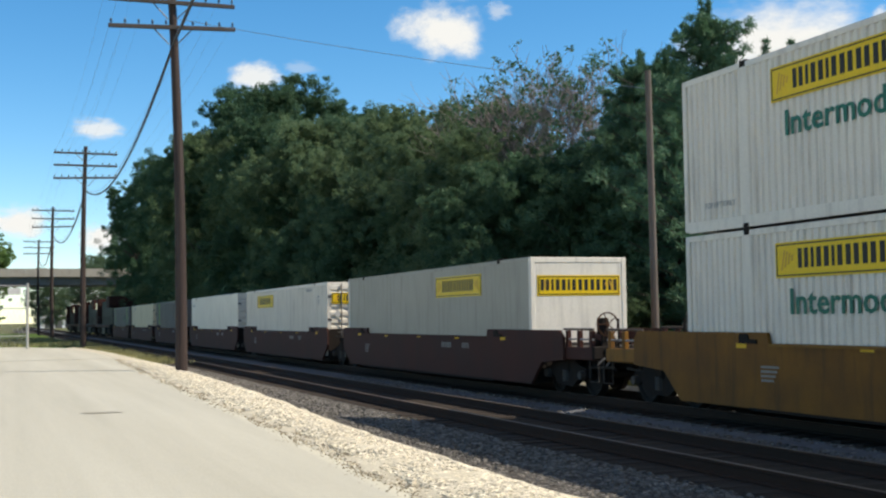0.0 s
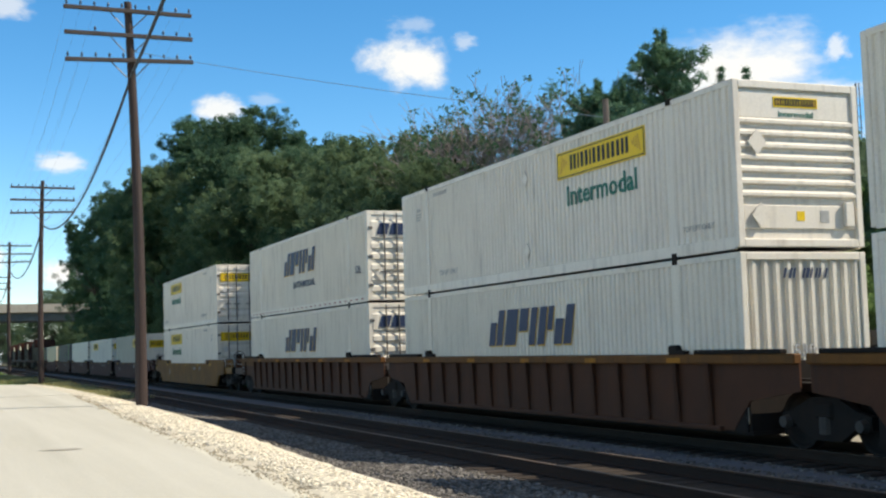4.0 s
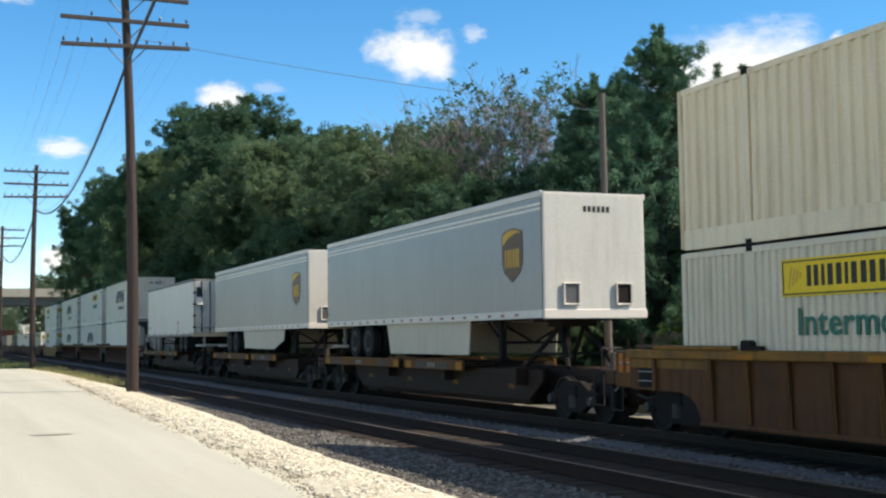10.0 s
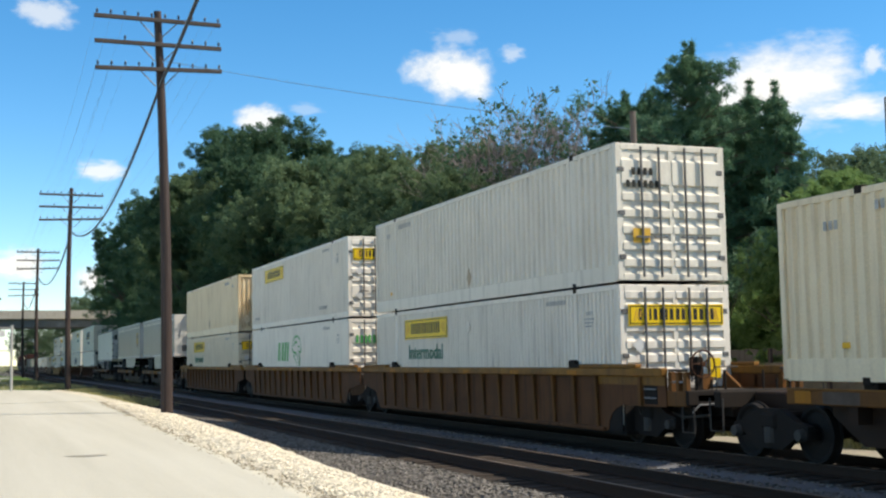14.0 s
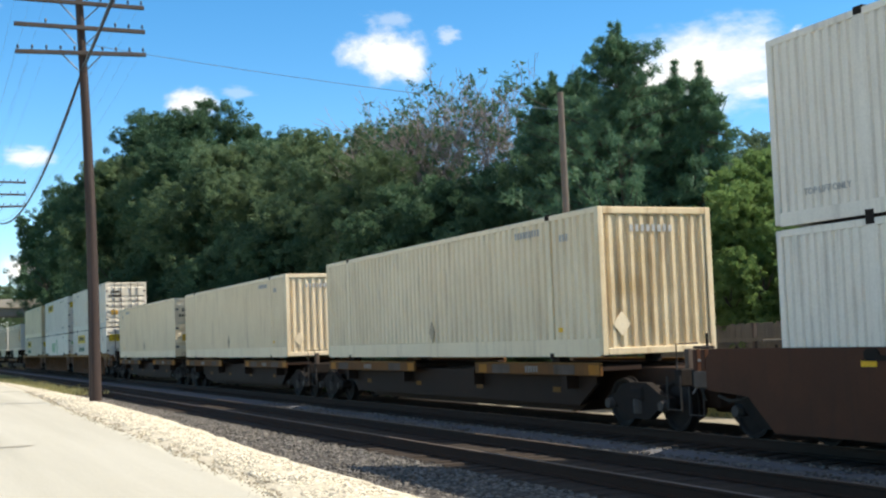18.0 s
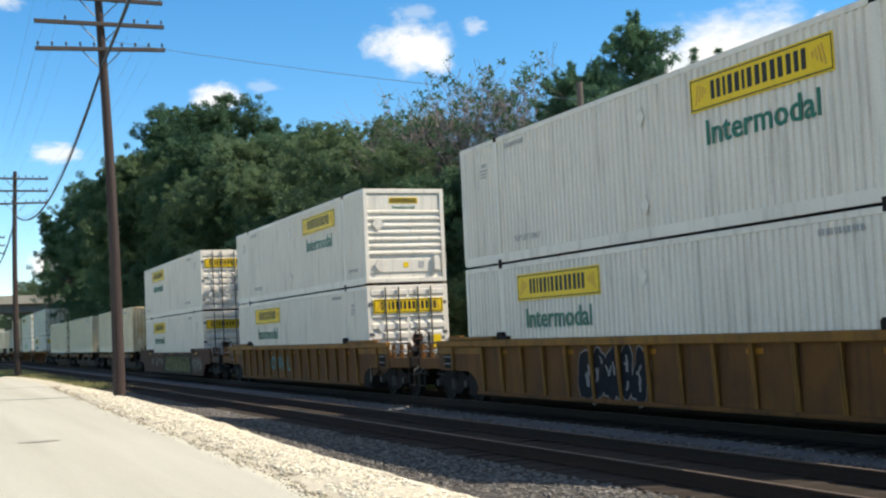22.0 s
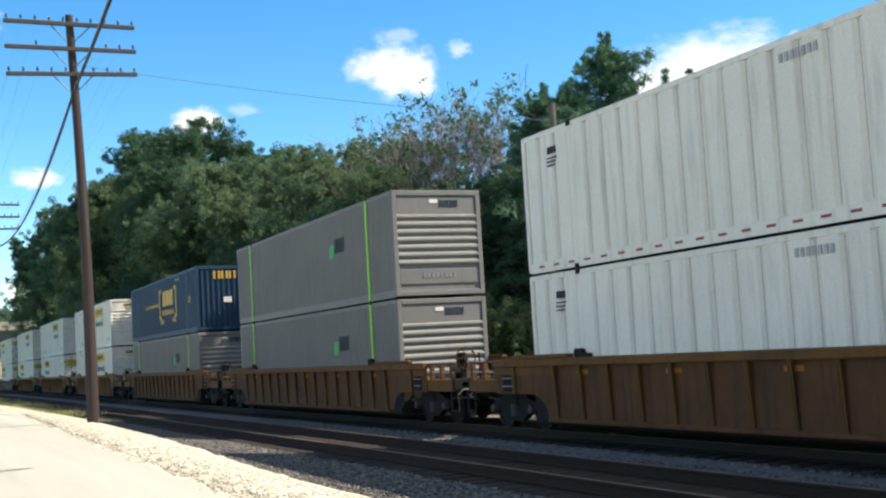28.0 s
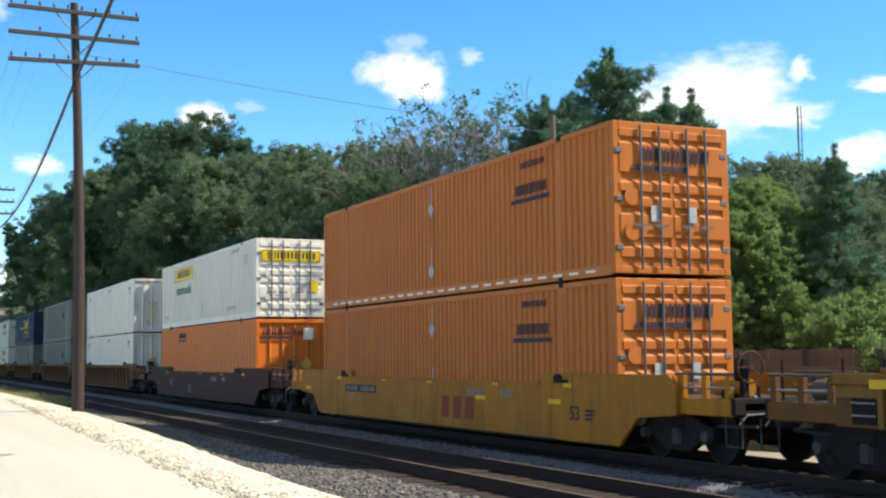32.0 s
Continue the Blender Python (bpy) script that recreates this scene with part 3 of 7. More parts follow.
sheet("ballast_shoulder", ballast_section, spread(-60, 330, 390), M_BALLAST, "grey crushed stone shoulder of the railway", "gravel", rough=0.02, seed=3)
sheet("siding_bed", lambda y: [(7.55, -0.2), (8.05, -0.192), (9.1, -0.188), (10.1, -0.192), (10.75, -0.23)], spread(-60, 420, 240), M_CINDER,
      "dark oily ballast between the rusty rails of the empty siding", "ballast", rough=0.012, seed=5)
sheet("track_walkway", lambda y: [(10.7, -0.235), (11.1, -0.30), (11.6, -0.29), (12.05, -0.23)], spread(-60, 420, 240), M_PATH,
      "slate grey gravel walkway between the two tracks", "gravel", rough=0.015, seed=6)
sheet("main_track_bed", lambda y: [(12.0, -0.225), (12.6, -0.21), (13.4, -0.215), (14.2, -0.21), (14.9, -0.22), (15.5, -0.36), (15.9, -0.47)], spread(-60, 600, 330), M_BALLAST,
      "grey ballast bed of the main track", "ballast", rough=0.014, seed=7)


sheet("far_side_path", lambda y: [(15.8, -0.455), (16.6, -0.44), (17.6, -0.45), (19.0, -0.48), (19.6, -0.54)], spread(-30, 150, 240), M_FARPATH,
      "pale sunlit gravel path beyond the main track", "gravel", rough=0.02, seed=14)


def stones(name, n, where, size, material, label, seed):
    """Loose angular stones joined into one object."""
    rng = np.random.default_rng(seed)
    cube = np.array([(x, y, z) for z in (-1, 1) for y in (-1, 1) for x in (-1, 1)], float)
    faces = np.array(((0, 2, 3, 1), (4, 5, 7, 6), (0, 1, 5, 4), (2, 6, 7, 3), (0, 4, 6, 2), (1, 3, 7, 5)))
    verts = np.empty((n, 8, 3))
    for i in range(n):
        x, y, z = where(rng)
        s = size * rng.uniform(0.55, 1.35) * (1 + max(0.0, y - 12) * 0.012)
        v = cube * rng.uniform(0.55, 1.0, (8, 3)) * (s * np.array((rng.uniform(.7, 1.2), rng.uniform(.7, 1.2), rng.uniform(.45, .8))) / 2)
        a = rng.uniform(0, 6.28)
        c, sn = math.cos(a), math.sin(a)
        v = v @ np.array(((c, -sn, 0), (sn, c, 0), (0, 0, 1)))
        verts[i] = v + (x, y, z + s * 0.12)
    me = bpy.data.meshes.new(name)
    fc = (faces[None] + 8 * np.arange(n)[:, None, None]).reshape(-1, 4)
    me.from_pydata(verts.reshape(-1, 3).tolist(), [], fc.tolist())
    me.materials.append(material)
    return solid(name, me, material, label, "stones", "stuff")


def lerp_z(section, x):
    for (xa, za), (xb, zb) in zip(section, section[1:]):
        if x <= xb:
            return za + (zb - za) * max(0.0, min(1.0, (x - xa) / (xb - xa)))
    return section[-1][1]


def on_verge(rng):
    y = 7.5 + 42 * rng.random() ** 1.6
    a, b = road_edge(y), verge_edge(y)
    x = a + 0.12 + (b - a - 0.12) * rng.random() ** 0.85 - (0.25 if rng.random() < 0.06 else 0)
    return x, y, lerp_z(verge_section(y), max(x, a))


def on_shoulder(rng):
    y = 8 + 45 * rng.random() ** 1.5
    b = verge_edge(y)
    x = rng.uniform(b - 0.25, 7.75)
    return x, y, lerp_z(ballast_section(y), x)


def on_walkway(rng):
    y = 10 + 32 * rng.random() ** 1.3
    x = rng.uniform(10.5, 12.2)
    return x, y, -0.28 if 10.9 < x < 11.9 else -0.235


stones("limestone_gravel", 34000, on_verge, 0.037, M_STONEW, "loose white limestone chips on the verge", 11)
stones("ballast_gravel", 20000, on_shoulder, 0.047, M_STONEG, "loose grey ballast stones beside the ties", 12)
stones("walkway_gravel", 6000, on_walkway, 0.045, M_STONEG, "loose stones on the walkway between the tracks", 13)

def on_road_edge(rng):
    y = 7.5 + 46 * rng.random() ** 1.5
    x = road_edge(y) + rng.normal(0.02, 0.13) + 0.05 * math.sin(y * 1.9)
    return x, y, 0.196 if x < road_edge(y) + 0.05 else 0.204


stones("roadside_grit", 5000, on_road_edge, 0.019, M_GRIT, "brown grit and dirt along the pavement edge", 17)

# pavement marks: a transverse joint and a worn patch
bm = bmesh.new()
for k in range(14):
    x = -9 + k
    box(x, x + 1.0, 54.8 + 0.05 * math.sin(k * 1.7), 54.98 + 0.05 * math.sin(k * 1.7 + 1), 0.15, 0.206, bm)
solid("pavement_joint", bm, M_PATCH, "dark tarred joint across the concrete road", "road joint", "structure")
bm = bmesh.new()
_out = [(1.28, 22.55), (1.55, 22.2), (1.95, 22.1), (2.3, 22.35), (2.12, 22.75), (1.7, 22.68)]
bm.faces.new([bm.verts.new((1.75 + (x - 1.75) * 0.75, 22.4 + (y - 22.4) * 0.6, 0.2085)) for x, y in _out])
solid("pavement_patch", bm, M_PATCH, "small dark asphalt patch in the concrete road", "road patch", "structure")


def rail_mesh(y0, y1):
    prof = [(-0.07, -0.175), (0.07, -0.175), (0.07, -0.16), (0.012, -0.145), (0.012, -0.045), (0.036, -0.035), (0.036, -0.004), (-0.036, -0.004), (-0.036, -0.035), (-0.012, -0.045), (-0.012, -0.145), (-0.07, -0.16)]
    bm = bmesh.new()
    a = [bm.verts.new((x, y0, z)) for x, z in prof]
    b = [bm.verts.new((x, y1, z)) for x, z in prof]
    for i in range(len(a)):
        j = (i + 1) % len(a)
        bm.faces.new((a[i], a[j], b[j], b[i]))
    bm.faces.new(a)
    bm.faces.new(list(reversed(b)))
    return bm


def track(name, cx, label, y1):
    t = thing(name, label, "railway track")
    t["kind"] = "structure"
    for s in (-1, 1):
        r = part("rail", rail_mesh(-60, y1), M_RAIL, t, at=pose(cx + s * 0.755, 0, 0))
        part("rail_head", box(-0.033, 0.033, -60, y1, -0.006, 0.0), M_RAILTOP, r)
    return t


siding = track("siding_track", SIDING_X, "rusty empty siding with weathered wooden ties", 420)
main_line = track("main_track", TRACK_X, "main line track carrying the freight train", 640)

# ---- line side poles ----
def wire_points(a, b, sag, n=24):
    a, b = Vector(a), Vector(b)
    return [a.lerp(b, i / n) - Vector((0, 0, sag * 4 * (i / n) * (1 - i / n))) for i in range(n + 1)]


ARM_Z = (11.45, 12.28, 13.10)


def line_pole(x, y, top, lean, pins, arm_half=2.06):
    p = thing("utility_pole", "tall leaning wooden line pole with three crossarms and glass insulators", "utility pole", "line poles along the track", pose(x, y, 0))
    bm = bmesh.new()
    n, rings = 14, []
    for i in range(n + 1):
        f = i / n
        r = 0.20 - 0.075 * f
        cx = lean * f + 0.10 * math.sin(f * 3.1) * (1 if lean < 0 else -1)
        rings.append([bm.verts.new((cx + r * math.cos(k * math.tau / 14), r * math.sin(k * math.tau / 14), -0.1 + (top + 0.1) * f)) for k in range(14)])
    for a, b in zip(rings, rings[1:]):
        for k in range(14):
            j = (k + 1) % 14
            bm.faces.new((a[k], a[j], b[j], b[k]))
    bm.faces.new(rings[-1])
    part("post", bm, M_WOOD, p, "dark creosoted wooden post")
    for i, z in enumerate(ARM_Z):
        ax = lean * z / top
        tilt = (-1.8, 0.0, 0.4)[i]
        arm = part("crossarm", bevelled(-arm_half, arm_half, -0.27, -0.15, -0.065, 0.065, 0.012), M_ARM, p, at=pose(ax, 0, z, 0, tilt, 0))
        keep = range(10) if i != 1 else pins
        for k in keep:
            if i == 0 and k == 5:
                continue
            px = -arm_half + 0.09 + k * (2 * arm_half - 0.18) / 9
            b2 = tube((px, -0.21, 0.06), (px, -0.21, 0.14), 0.014, seg=6)
            tube((px, -0.21, 0.12), (px, -0.21, 0.20), 0.042, 0.034, 8, b2)
            tube((px, -0.21, 0.20), (px, -0.21, 0.235), 0.034, 0.018, 8, b2)
            part("insulator", b2, M_INSUL, arm)
        for s in (-1, 1):
            part("arm_brace", pipe([(s * 0.62, -0.2, -0.05), (s * 0.13, -0.14, -0.55)], 0.02), M_STEEL, arm)
    return p


POLES = ((5.74, 40.6, 13.45, -0.34), (5.56, 85.0, 13.6, 0.12), (5.44, 129.5, 13.5, 0.05), (5.75, 180.0, 13.4, 0.0))
for x, y, top, lean in POLES:
    line_pole(x, y, top, lean, (2, 7, 8, 9))
bm = tube((16.95, 29.4, -0.5), (16.85, 29.35, 8.5), 0.11, 0.085, 12)
_rp = thing("bare_pole", "plain grey wooden pole behind the train", "utility pole")
part("post", bm, M_POLEGREY, _rp)

# cables
_back = Vector((3.05, -4.5, 12.2))
cables = [_back] + [Vector((x + lean * 0.8, y - 0.2, 10.9 if i == 0 else 10.6)) for i, (x, y, top, lean) in enumerate(POLES)]
for k, (a, b) in enumerate(zip(cables, cables[1:])):
    sag = 1.9 if k else 0.8
    c = thing("aerial_cable", "thick black lashed cable sagging between the line poles", "cable")
    part("sheath", pipe(wire_points(a, b, sag), 0.045), M_CABLE, c)
    part("messenger_wire", pipe(wire_points(a + Vector((0, 0, 0.09)), b + Vector((0, 0, 0.09)), sag * 0.92), 0.014, 5), M_WIRE, c)
c = thing("service_wire", "thin wire strung across to the bare pole", "wire")
part("strand", pipe(wire_points((5.6, 40.4, 11.75), (16.85, 29.35, 8.0), 0.12), 0.009, 5), M_WIRE, c)
for px in (-1.97, -1.5, -1.05, 1.5, 1.97):
    for z in (ARM_Z[0], ARM_Z[2]):
        c = thing("line_wire", "fine weathered line wire on the crossarms", "wire")
        pts = []
        for (xa, ya, ta, la), (xb, yb, tb, lb) in zip(POLES, POLES[1:]):
            pts += wire_points((xa + la * 0.9 + px, ya - 0.21, z + 0.22), (xb + lb * 0.9 + px, yb - 0.21, z + 0.22), 0.9, 14)[(1 if pts else 0):]
        part("strand", pipe(pts, 0.0035, 4), M_WIRE, c)


# ---- trees ----
def leaf_cloud(name, clumps, per, leaf, material, seed, spread_r=0.55, droop=0.0, aspect=0.6):
    """Small leaves in clumps; clumps are (x, y, z, radius)."""
    rng = np.random.default_rng(seed)
    c = np.array(clumps, float)
    m = len(c) * per
    idx = np.repeat(np.arange(len(c)), per)
    d = rng.normal(0, 1, (m, 3))
    d /= np.linalg.norm(d, axis=1)[:, None] + 1e-9
    r = rng.random(m) ** 0.5
    pos = c[idx, :3] + d * (r * c[idx, 3])[:, None] * np.array((1, 1, 0.8))
    u = rng.normal(0, 1, (m, 3))
    u[:, 2] -= droop
    u /= np.linalg.norm(u, axis=1)[:, None]
    w = rng.normal(0, 1, (m, 3))
    w -= (w * u).sum(1)[:, None] * u
    w /= np.linalg.norm(w, axis=1)[:, None]
    s = (leaf * rng.uniform(0.6, 1.4, m))[:, None]
    q = np.stack([pos - u * s - w * s * aspect, pos - u * s * 0.3 + w * s * aspect * 1.3, pos + u * s * 1.3], 1)
    me = bpy.data.meshes.new(name)
    me.vertices.add(m * 3)
    me.vertices.foreach_set("co", q.reshape(-1).astype(np.float32))
    me.loops.add(m * 3)
    me.loops.foreach_set("vertex_index", np.arange(m * 3, dtype=np.int32))
    me.polygons.add(m)
    me.polygons.foreach_set("loop_start", np.arange(0, m * 3, 3, dtype=np.int32))
    me.update(calc_edges=True)
    me.validate()
    me.materials.append(material)
    return me


def limb(bm, p, d, length, r, rng, depth, tips, bend=0.35, split=3):
    n = 4
    q = Vector(p)
    dd = Vector(d).normalized()
    for i in range(n):
        nd = (dd + Vector((rng.uniform(-1, 1), rng.uniform(-1, 1), rng.uniform(-0.5, 0.9))) * bend * 0.5).normalized()
        e = q + nd * (length / n)
        tube(q, e, max(0.011, r * (1 - 0.7 * i / n)), max(0.009, r * (1 - 0.7 * (i + 1) / n)), 6 if r > 0.05 else 3, bm, caps=False)
        q, dd = e, nd
        if depth > 0 and i >= 1:
            for _ in range(split if i == n - 1 else 1):
                sd = (dd + Vector((rng.uniform(-1, 1), rng.uniform(-1, 1), rng.uniform(-0.4, 0.8))) * 0.9).normalized()
                limb(bm, q, sd, length * rng.uniform(0.45, 0.7), r * 0.42, rng, depth - 1, tips, bend, split)
    tips.append(tuple(q))


def broadleaf(name, height, radius, seed, material, label, per=150, leaf=0.17, blobs=9, low=0.12):
    """A trunk with limbs and a lumpy crown of leaf clumps with gaps; stands at the origin."""
    rng = random.Random(seed)
    t = thing(name, label, "tree")
    bm = bmesh.new()
    tube((0, 0, -0.6), (0.1, 0.05, height * 0.35), 0.03 * height * 0.55, 0.02 * height * 0.5, 10, bm)
    tips = []
    for k in range(7):
        a = k * 0.9 + rng.uniform(-0.3, 0.3)
        limb(bm, (0.1, 0.05, height * (0.2 + 0.025 * k)), (math.cos(a), math.sin(a), rng.uniform(0.5, 1.4)), height * rng.uniform(0.18, 0.28), 0.011 * height, rng, 1, tips)
    part("trunk", bm, M_BARK, t)
    lumps = [(0, 0, height - radius * 0.34, radius * 0.36)]
    mid, half = height * (1 + low) / 2, height * (1 - low) / 2
    for k in range(blobs + 3):
        f = -0.82 + 1.58 * (k + 0.5) / (blobs + 3)
        a = k * 2.4 + rng.uniform(-0.4, 0.4)
        lr = radius * rng.uniform(0.30, 0.46) * (1 - 0.18 * max(0.0, f))
        rr = max(0.0, radius * math.sqrt(1 - f * f) ** 0.9 - lr * 0.85) * rng.uniform(0.72, 1.08)
        lumps.append((rr * math.cos(a), rr * math.sin(a), mid + half * f * rng.uniform(0.9, 1.04), lr))
    # each lump carries smaller lumps, and these carry the sprays of leaves, so that the outline is uneven at every size
    clumps = []
    for x, y, z, r in lumps:
        for _ in range(24):
            v = Vector((rng.gauss(0, 1), rng.gauss(0, 1), rng.gauss(0, 1))).normalized() * rng.uniform(0.55, 1.08)
            sr = r * rng.uniform(0.16, 0.55)
            for _ in range(9):
                w = Vector((rng.gauss(0, 1), rng.gauss(0, 1), rng.gauss(0, 1) + 0.25)).normalized()
                w *= rng.uniform(0.3, 1.05) if rng.random() < 0.72 else rng.uniform(1.05, 1.5)
                cz = z + v.z * r * 0.88 + w.z * sr
                if height * low < cz < height:
                    clumps.append((x + v.x * r + w.x * sr, y + v.y * r + w.y * sr, cz, r * rng.uniform(0.08, 0.22)))
    part("crown", leaf_cloud("crown", clumps, int(per * 0.44), leaf * 0.44, material, seed, aspect=0.5), None, t)
    return t


def pine(name, height, radius, seed, label, spruce=False):
    """Boughs with needle tufts round a stem: rounded and upswept, or the cone of a spruce."""
    rng = random.Random(seed)
    t = thing(name, label, "tree")
    bm = bmesh.new()
    tube((0, 0, -0.6), (0.05, 0, height * (1.0 if spruce else 0.95)), 0.16, 0.02, 10, bm)
    clumps = []
    n = int(height * 2.6)
    for k in range(n):
        f = (k + 0.5) / n
        z = height * (0.04 + (0.94 if spruce else 0.92) * f)
        if spruce:
            full = radius * (1 - f) ** 0.85 + 0.12
        else:
            full = radius * (0.24 * math.sqrt(min(1.0, (1.06 - f) / 0.10)) + 1.05 * max(0.0, 0.92 - f) ** 0.8)
        for j in range(9):
            a = rng.uniform(0, math.tau)
            rr = full * rng.uniform(0.45, 1.08)
            if not spruce:
                rr *= 1 + 0.32 * math.sin(2 * a + seed + 5.0 * f) + 0.22 * math.sin(3 * a - 9.0 * f)
            lift = rng.uniform(-0.35, -0.05) if spruce else rng.uniform(0.1, 0.6)
            e = Vector((rr * math.cos(a), rr * math.sin(a), min(z + rr * lift, height + 0.1)))
            tube((0, 0, z), e, 0.03, 0.008, 4, bm, caps=False)
            for s in (0.3, 0.55, 0.8, 1.0):
                q = Vector((0, 0, z)).lerp(e, s)
                clumps.append((q.x + rng.uniform(-.15, .15), q.y + rng.uniform(-.15, .15), q.z + rng.uniform(-0.05, 0.2), (0.12 + 0.15 * rr / radius) * rng.uniform(0.7, 1.4)))
    for j in range(1 if spruce else 9):
        x, y = (0, 0) if spruce else (rng.uniform(-0.75, 0.75), rng.uniform(-0.75, 0.75))
        foot = height * 0.93
        e = Vector((x * 1.2, y * 1.2, height + 0.4 if spruce else height + 0.45 - 0.9 * math.hypot(x, y) + rng.uniform(-0.1, 0.15)))
        tube((x * 0.6, y * 0.6, foot), e, 0.02, 0.006, 4, bm, caps=False)
        clumps += [(x * (0.6 + 0.6 * s), y * (0.6 + 0.6 * s), foot + (e.z - foot) * s, 0.14 - 0.08 * s) for s in (0.15, 0.35, 0.55, 0.75, 0.95)]
    part("trunk", bm, M_BARK, t)
    part("crown", leaf_cloud("crown", clumps, 60, 0.12, M_NEEDLE, seed, aspect=0.12), None, t)
    return t


def put(t, x, y, z=-0.5, turn=0.0, size=1.0):
    t.scale = (size, size, size)
    t.matrix_basis = pose(x, y, z, 0, 0, turn) @ Matrix.Diagonal((size, size, size, 1))
    return t


def again(t, x, y, z=-0.5, turn=0.0, size=1.0):
    o = copy_thing(t, pose(x, y, z, 0, 0, turn))
    o.matrix_basis = pose(x, y, z, 0, 0, turn) @ Matrix.Diagonal((size, size, size, 1))
    return o


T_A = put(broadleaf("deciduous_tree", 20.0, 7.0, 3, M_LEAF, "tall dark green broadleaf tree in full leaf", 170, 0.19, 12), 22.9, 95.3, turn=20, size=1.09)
T_B = put(broadleaf("deciduous_tree", 13.5, 5.2, 8, M_LEAFO, "olive green broadleaf tree beside the railway", 150, 0.145, 11), 22.2, 72, turn=80, size=1.08)
T_C = put(broadleaf("deciduous_tree", 9.5, 4.4, 15, M_LEAF, "dark green leafy tree in the hedgerow", 140, 0.125, 10, 0.05), 20.8, 55, turn=10)
T_D = put(broadleaf("shrub", 5.0, 3.2, 21, M_LEAFO, "rough green shrub at the foot of the trees", 110, 0.11, 8, 0.02), 18.8, 50)
T_E = put(broadleaf("shrub", 3.6, 2.5, 33, M_LEAFY, "sunlit yellow-green shrub behind the fence", 120, 0.09, 8, 0.02), 24.6, 29.2, size=1.05)
T_F = put(broadleaf("deciduous_tree", 9.0, 2.6, 41, M_LEAFY, "slim light green young tree", 120, 0.10, 11, 0.1), 23.0, 29.8, size=0.80)
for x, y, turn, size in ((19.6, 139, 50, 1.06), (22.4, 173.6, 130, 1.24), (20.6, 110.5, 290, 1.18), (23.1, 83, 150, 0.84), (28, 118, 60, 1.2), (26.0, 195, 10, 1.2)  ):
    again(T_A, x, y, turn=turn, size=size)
for x, y, turn, size in ((21.2, 84, 30, 1.22), (22.4, 63.5, 200, 1.02), (23.0, 58, 100, 1.0), (19.4, 104, 160, 1.36), (26, 70, 270, 1.0), (25.5, 52, 320, 0.70), (20.6, 52.5, 240, 0.80)):
    again(T_B, x, y, turn=turn, size=size)
for x, y, turn, size in ((19.2, 64, 90, 1.0), (19.5, 74, 190, 1.05), (20.4, 47, 250, 0.93), (18.6, 88, 40, 1.1), (18.2, 118, 300, 1.15), (18.6, 134, 70, 1.2), (23.6, 43, 20, 0.95), (19.0, 143, 10, 1.2), (21.9, 46.5, 140, 0.98)):
    again(T_C, x, y, turn=turn, size=size)
for x, y, turn, size in ((18.2, 57, 60, 1.0), (18.5, 44, 130, 0.9), (18.0, 66, 220, 1.1), (17.8, 78, 300, 1.1), (17.8, 96, 10, 1.2), (17.4, 108, 90, 1.2), (17.2, 126, 170, 1.3), (19.0, 158, 30, 1.3), (19.8, 39, 75, 0.8)):
    again(T_D, x, y, turn=turn, size=size)
for x, y, turn, size in ((23.8, 24.8, 40, 1.04), (25.8, 26.4, 100, 1.2), (23.8, 21.6, 190, 1.0), (26.8, 31.8, 250, 1.35), (24.2, 33, 310, 1.1), (25.2, 25.5, 20, 0.9), (25.2, 32.9, 65, 1.2), (24.9, 29.6, 150, 1.15), (25.9, 35.6, 280, 1.25)):
    again(T_E, x, y, turn=turn, size=size)
for x, y, turn, size in ((24.4, 30.2, 100, 0.86), (24.6, 30.4, 200, 0.72), (30.5, 37.5, 20, 1.02)):
    again(T_F, x, y, turn=turn, size=size)
T_G = put(broadleaf("deciduous_tree", 13.5, 5.6, 52, M_LEAFG, "rounded blue-green tree beyond the back gardens", 150, 0.14, 12, 0.05), 46, 51, turn=30, size=0.96)
for x, y, turn, size in ((52, 54, 200, 0.95), (41, 50, 120, 0.9), (58, 70, 80, 1.0)):
    again(T_G, x, y, turn=turn, size=size)

P_A = put(pine("pine_tree", 11.4, 4.0, 5, "blue-green pine with a ragged rounded top"), 24.24, 37.92, size=1.16)
again(P_A, 24.48, 43.68, turn=120, size=1.11)
again(P_A, 24.72, 41.04, turn=75, size=1.02)
again(P_A, 27.00, 39.60, turn=40, size=1.00)
again(P_A, 25.92, 43.80, turn=165, size=1.14)
again(P_A, 28.08, 41.88, turn=255, size=1.09)
again(P_A, 26.76, 48.24, turn=300, size=1.07)
S_A = put(pine("spruce_tree", 8.3, 2.6, 6, "dark blue-green spruce behind the fence", True), 26.4, 28.7)
again(S_A, 28.6, 28.4, turn=130, size=0.78)
again(S_A, 26.6, 37.7, turn=60, size=1.42)
again(S_A, 26.4, 35.9, turn=200, size=1.37)

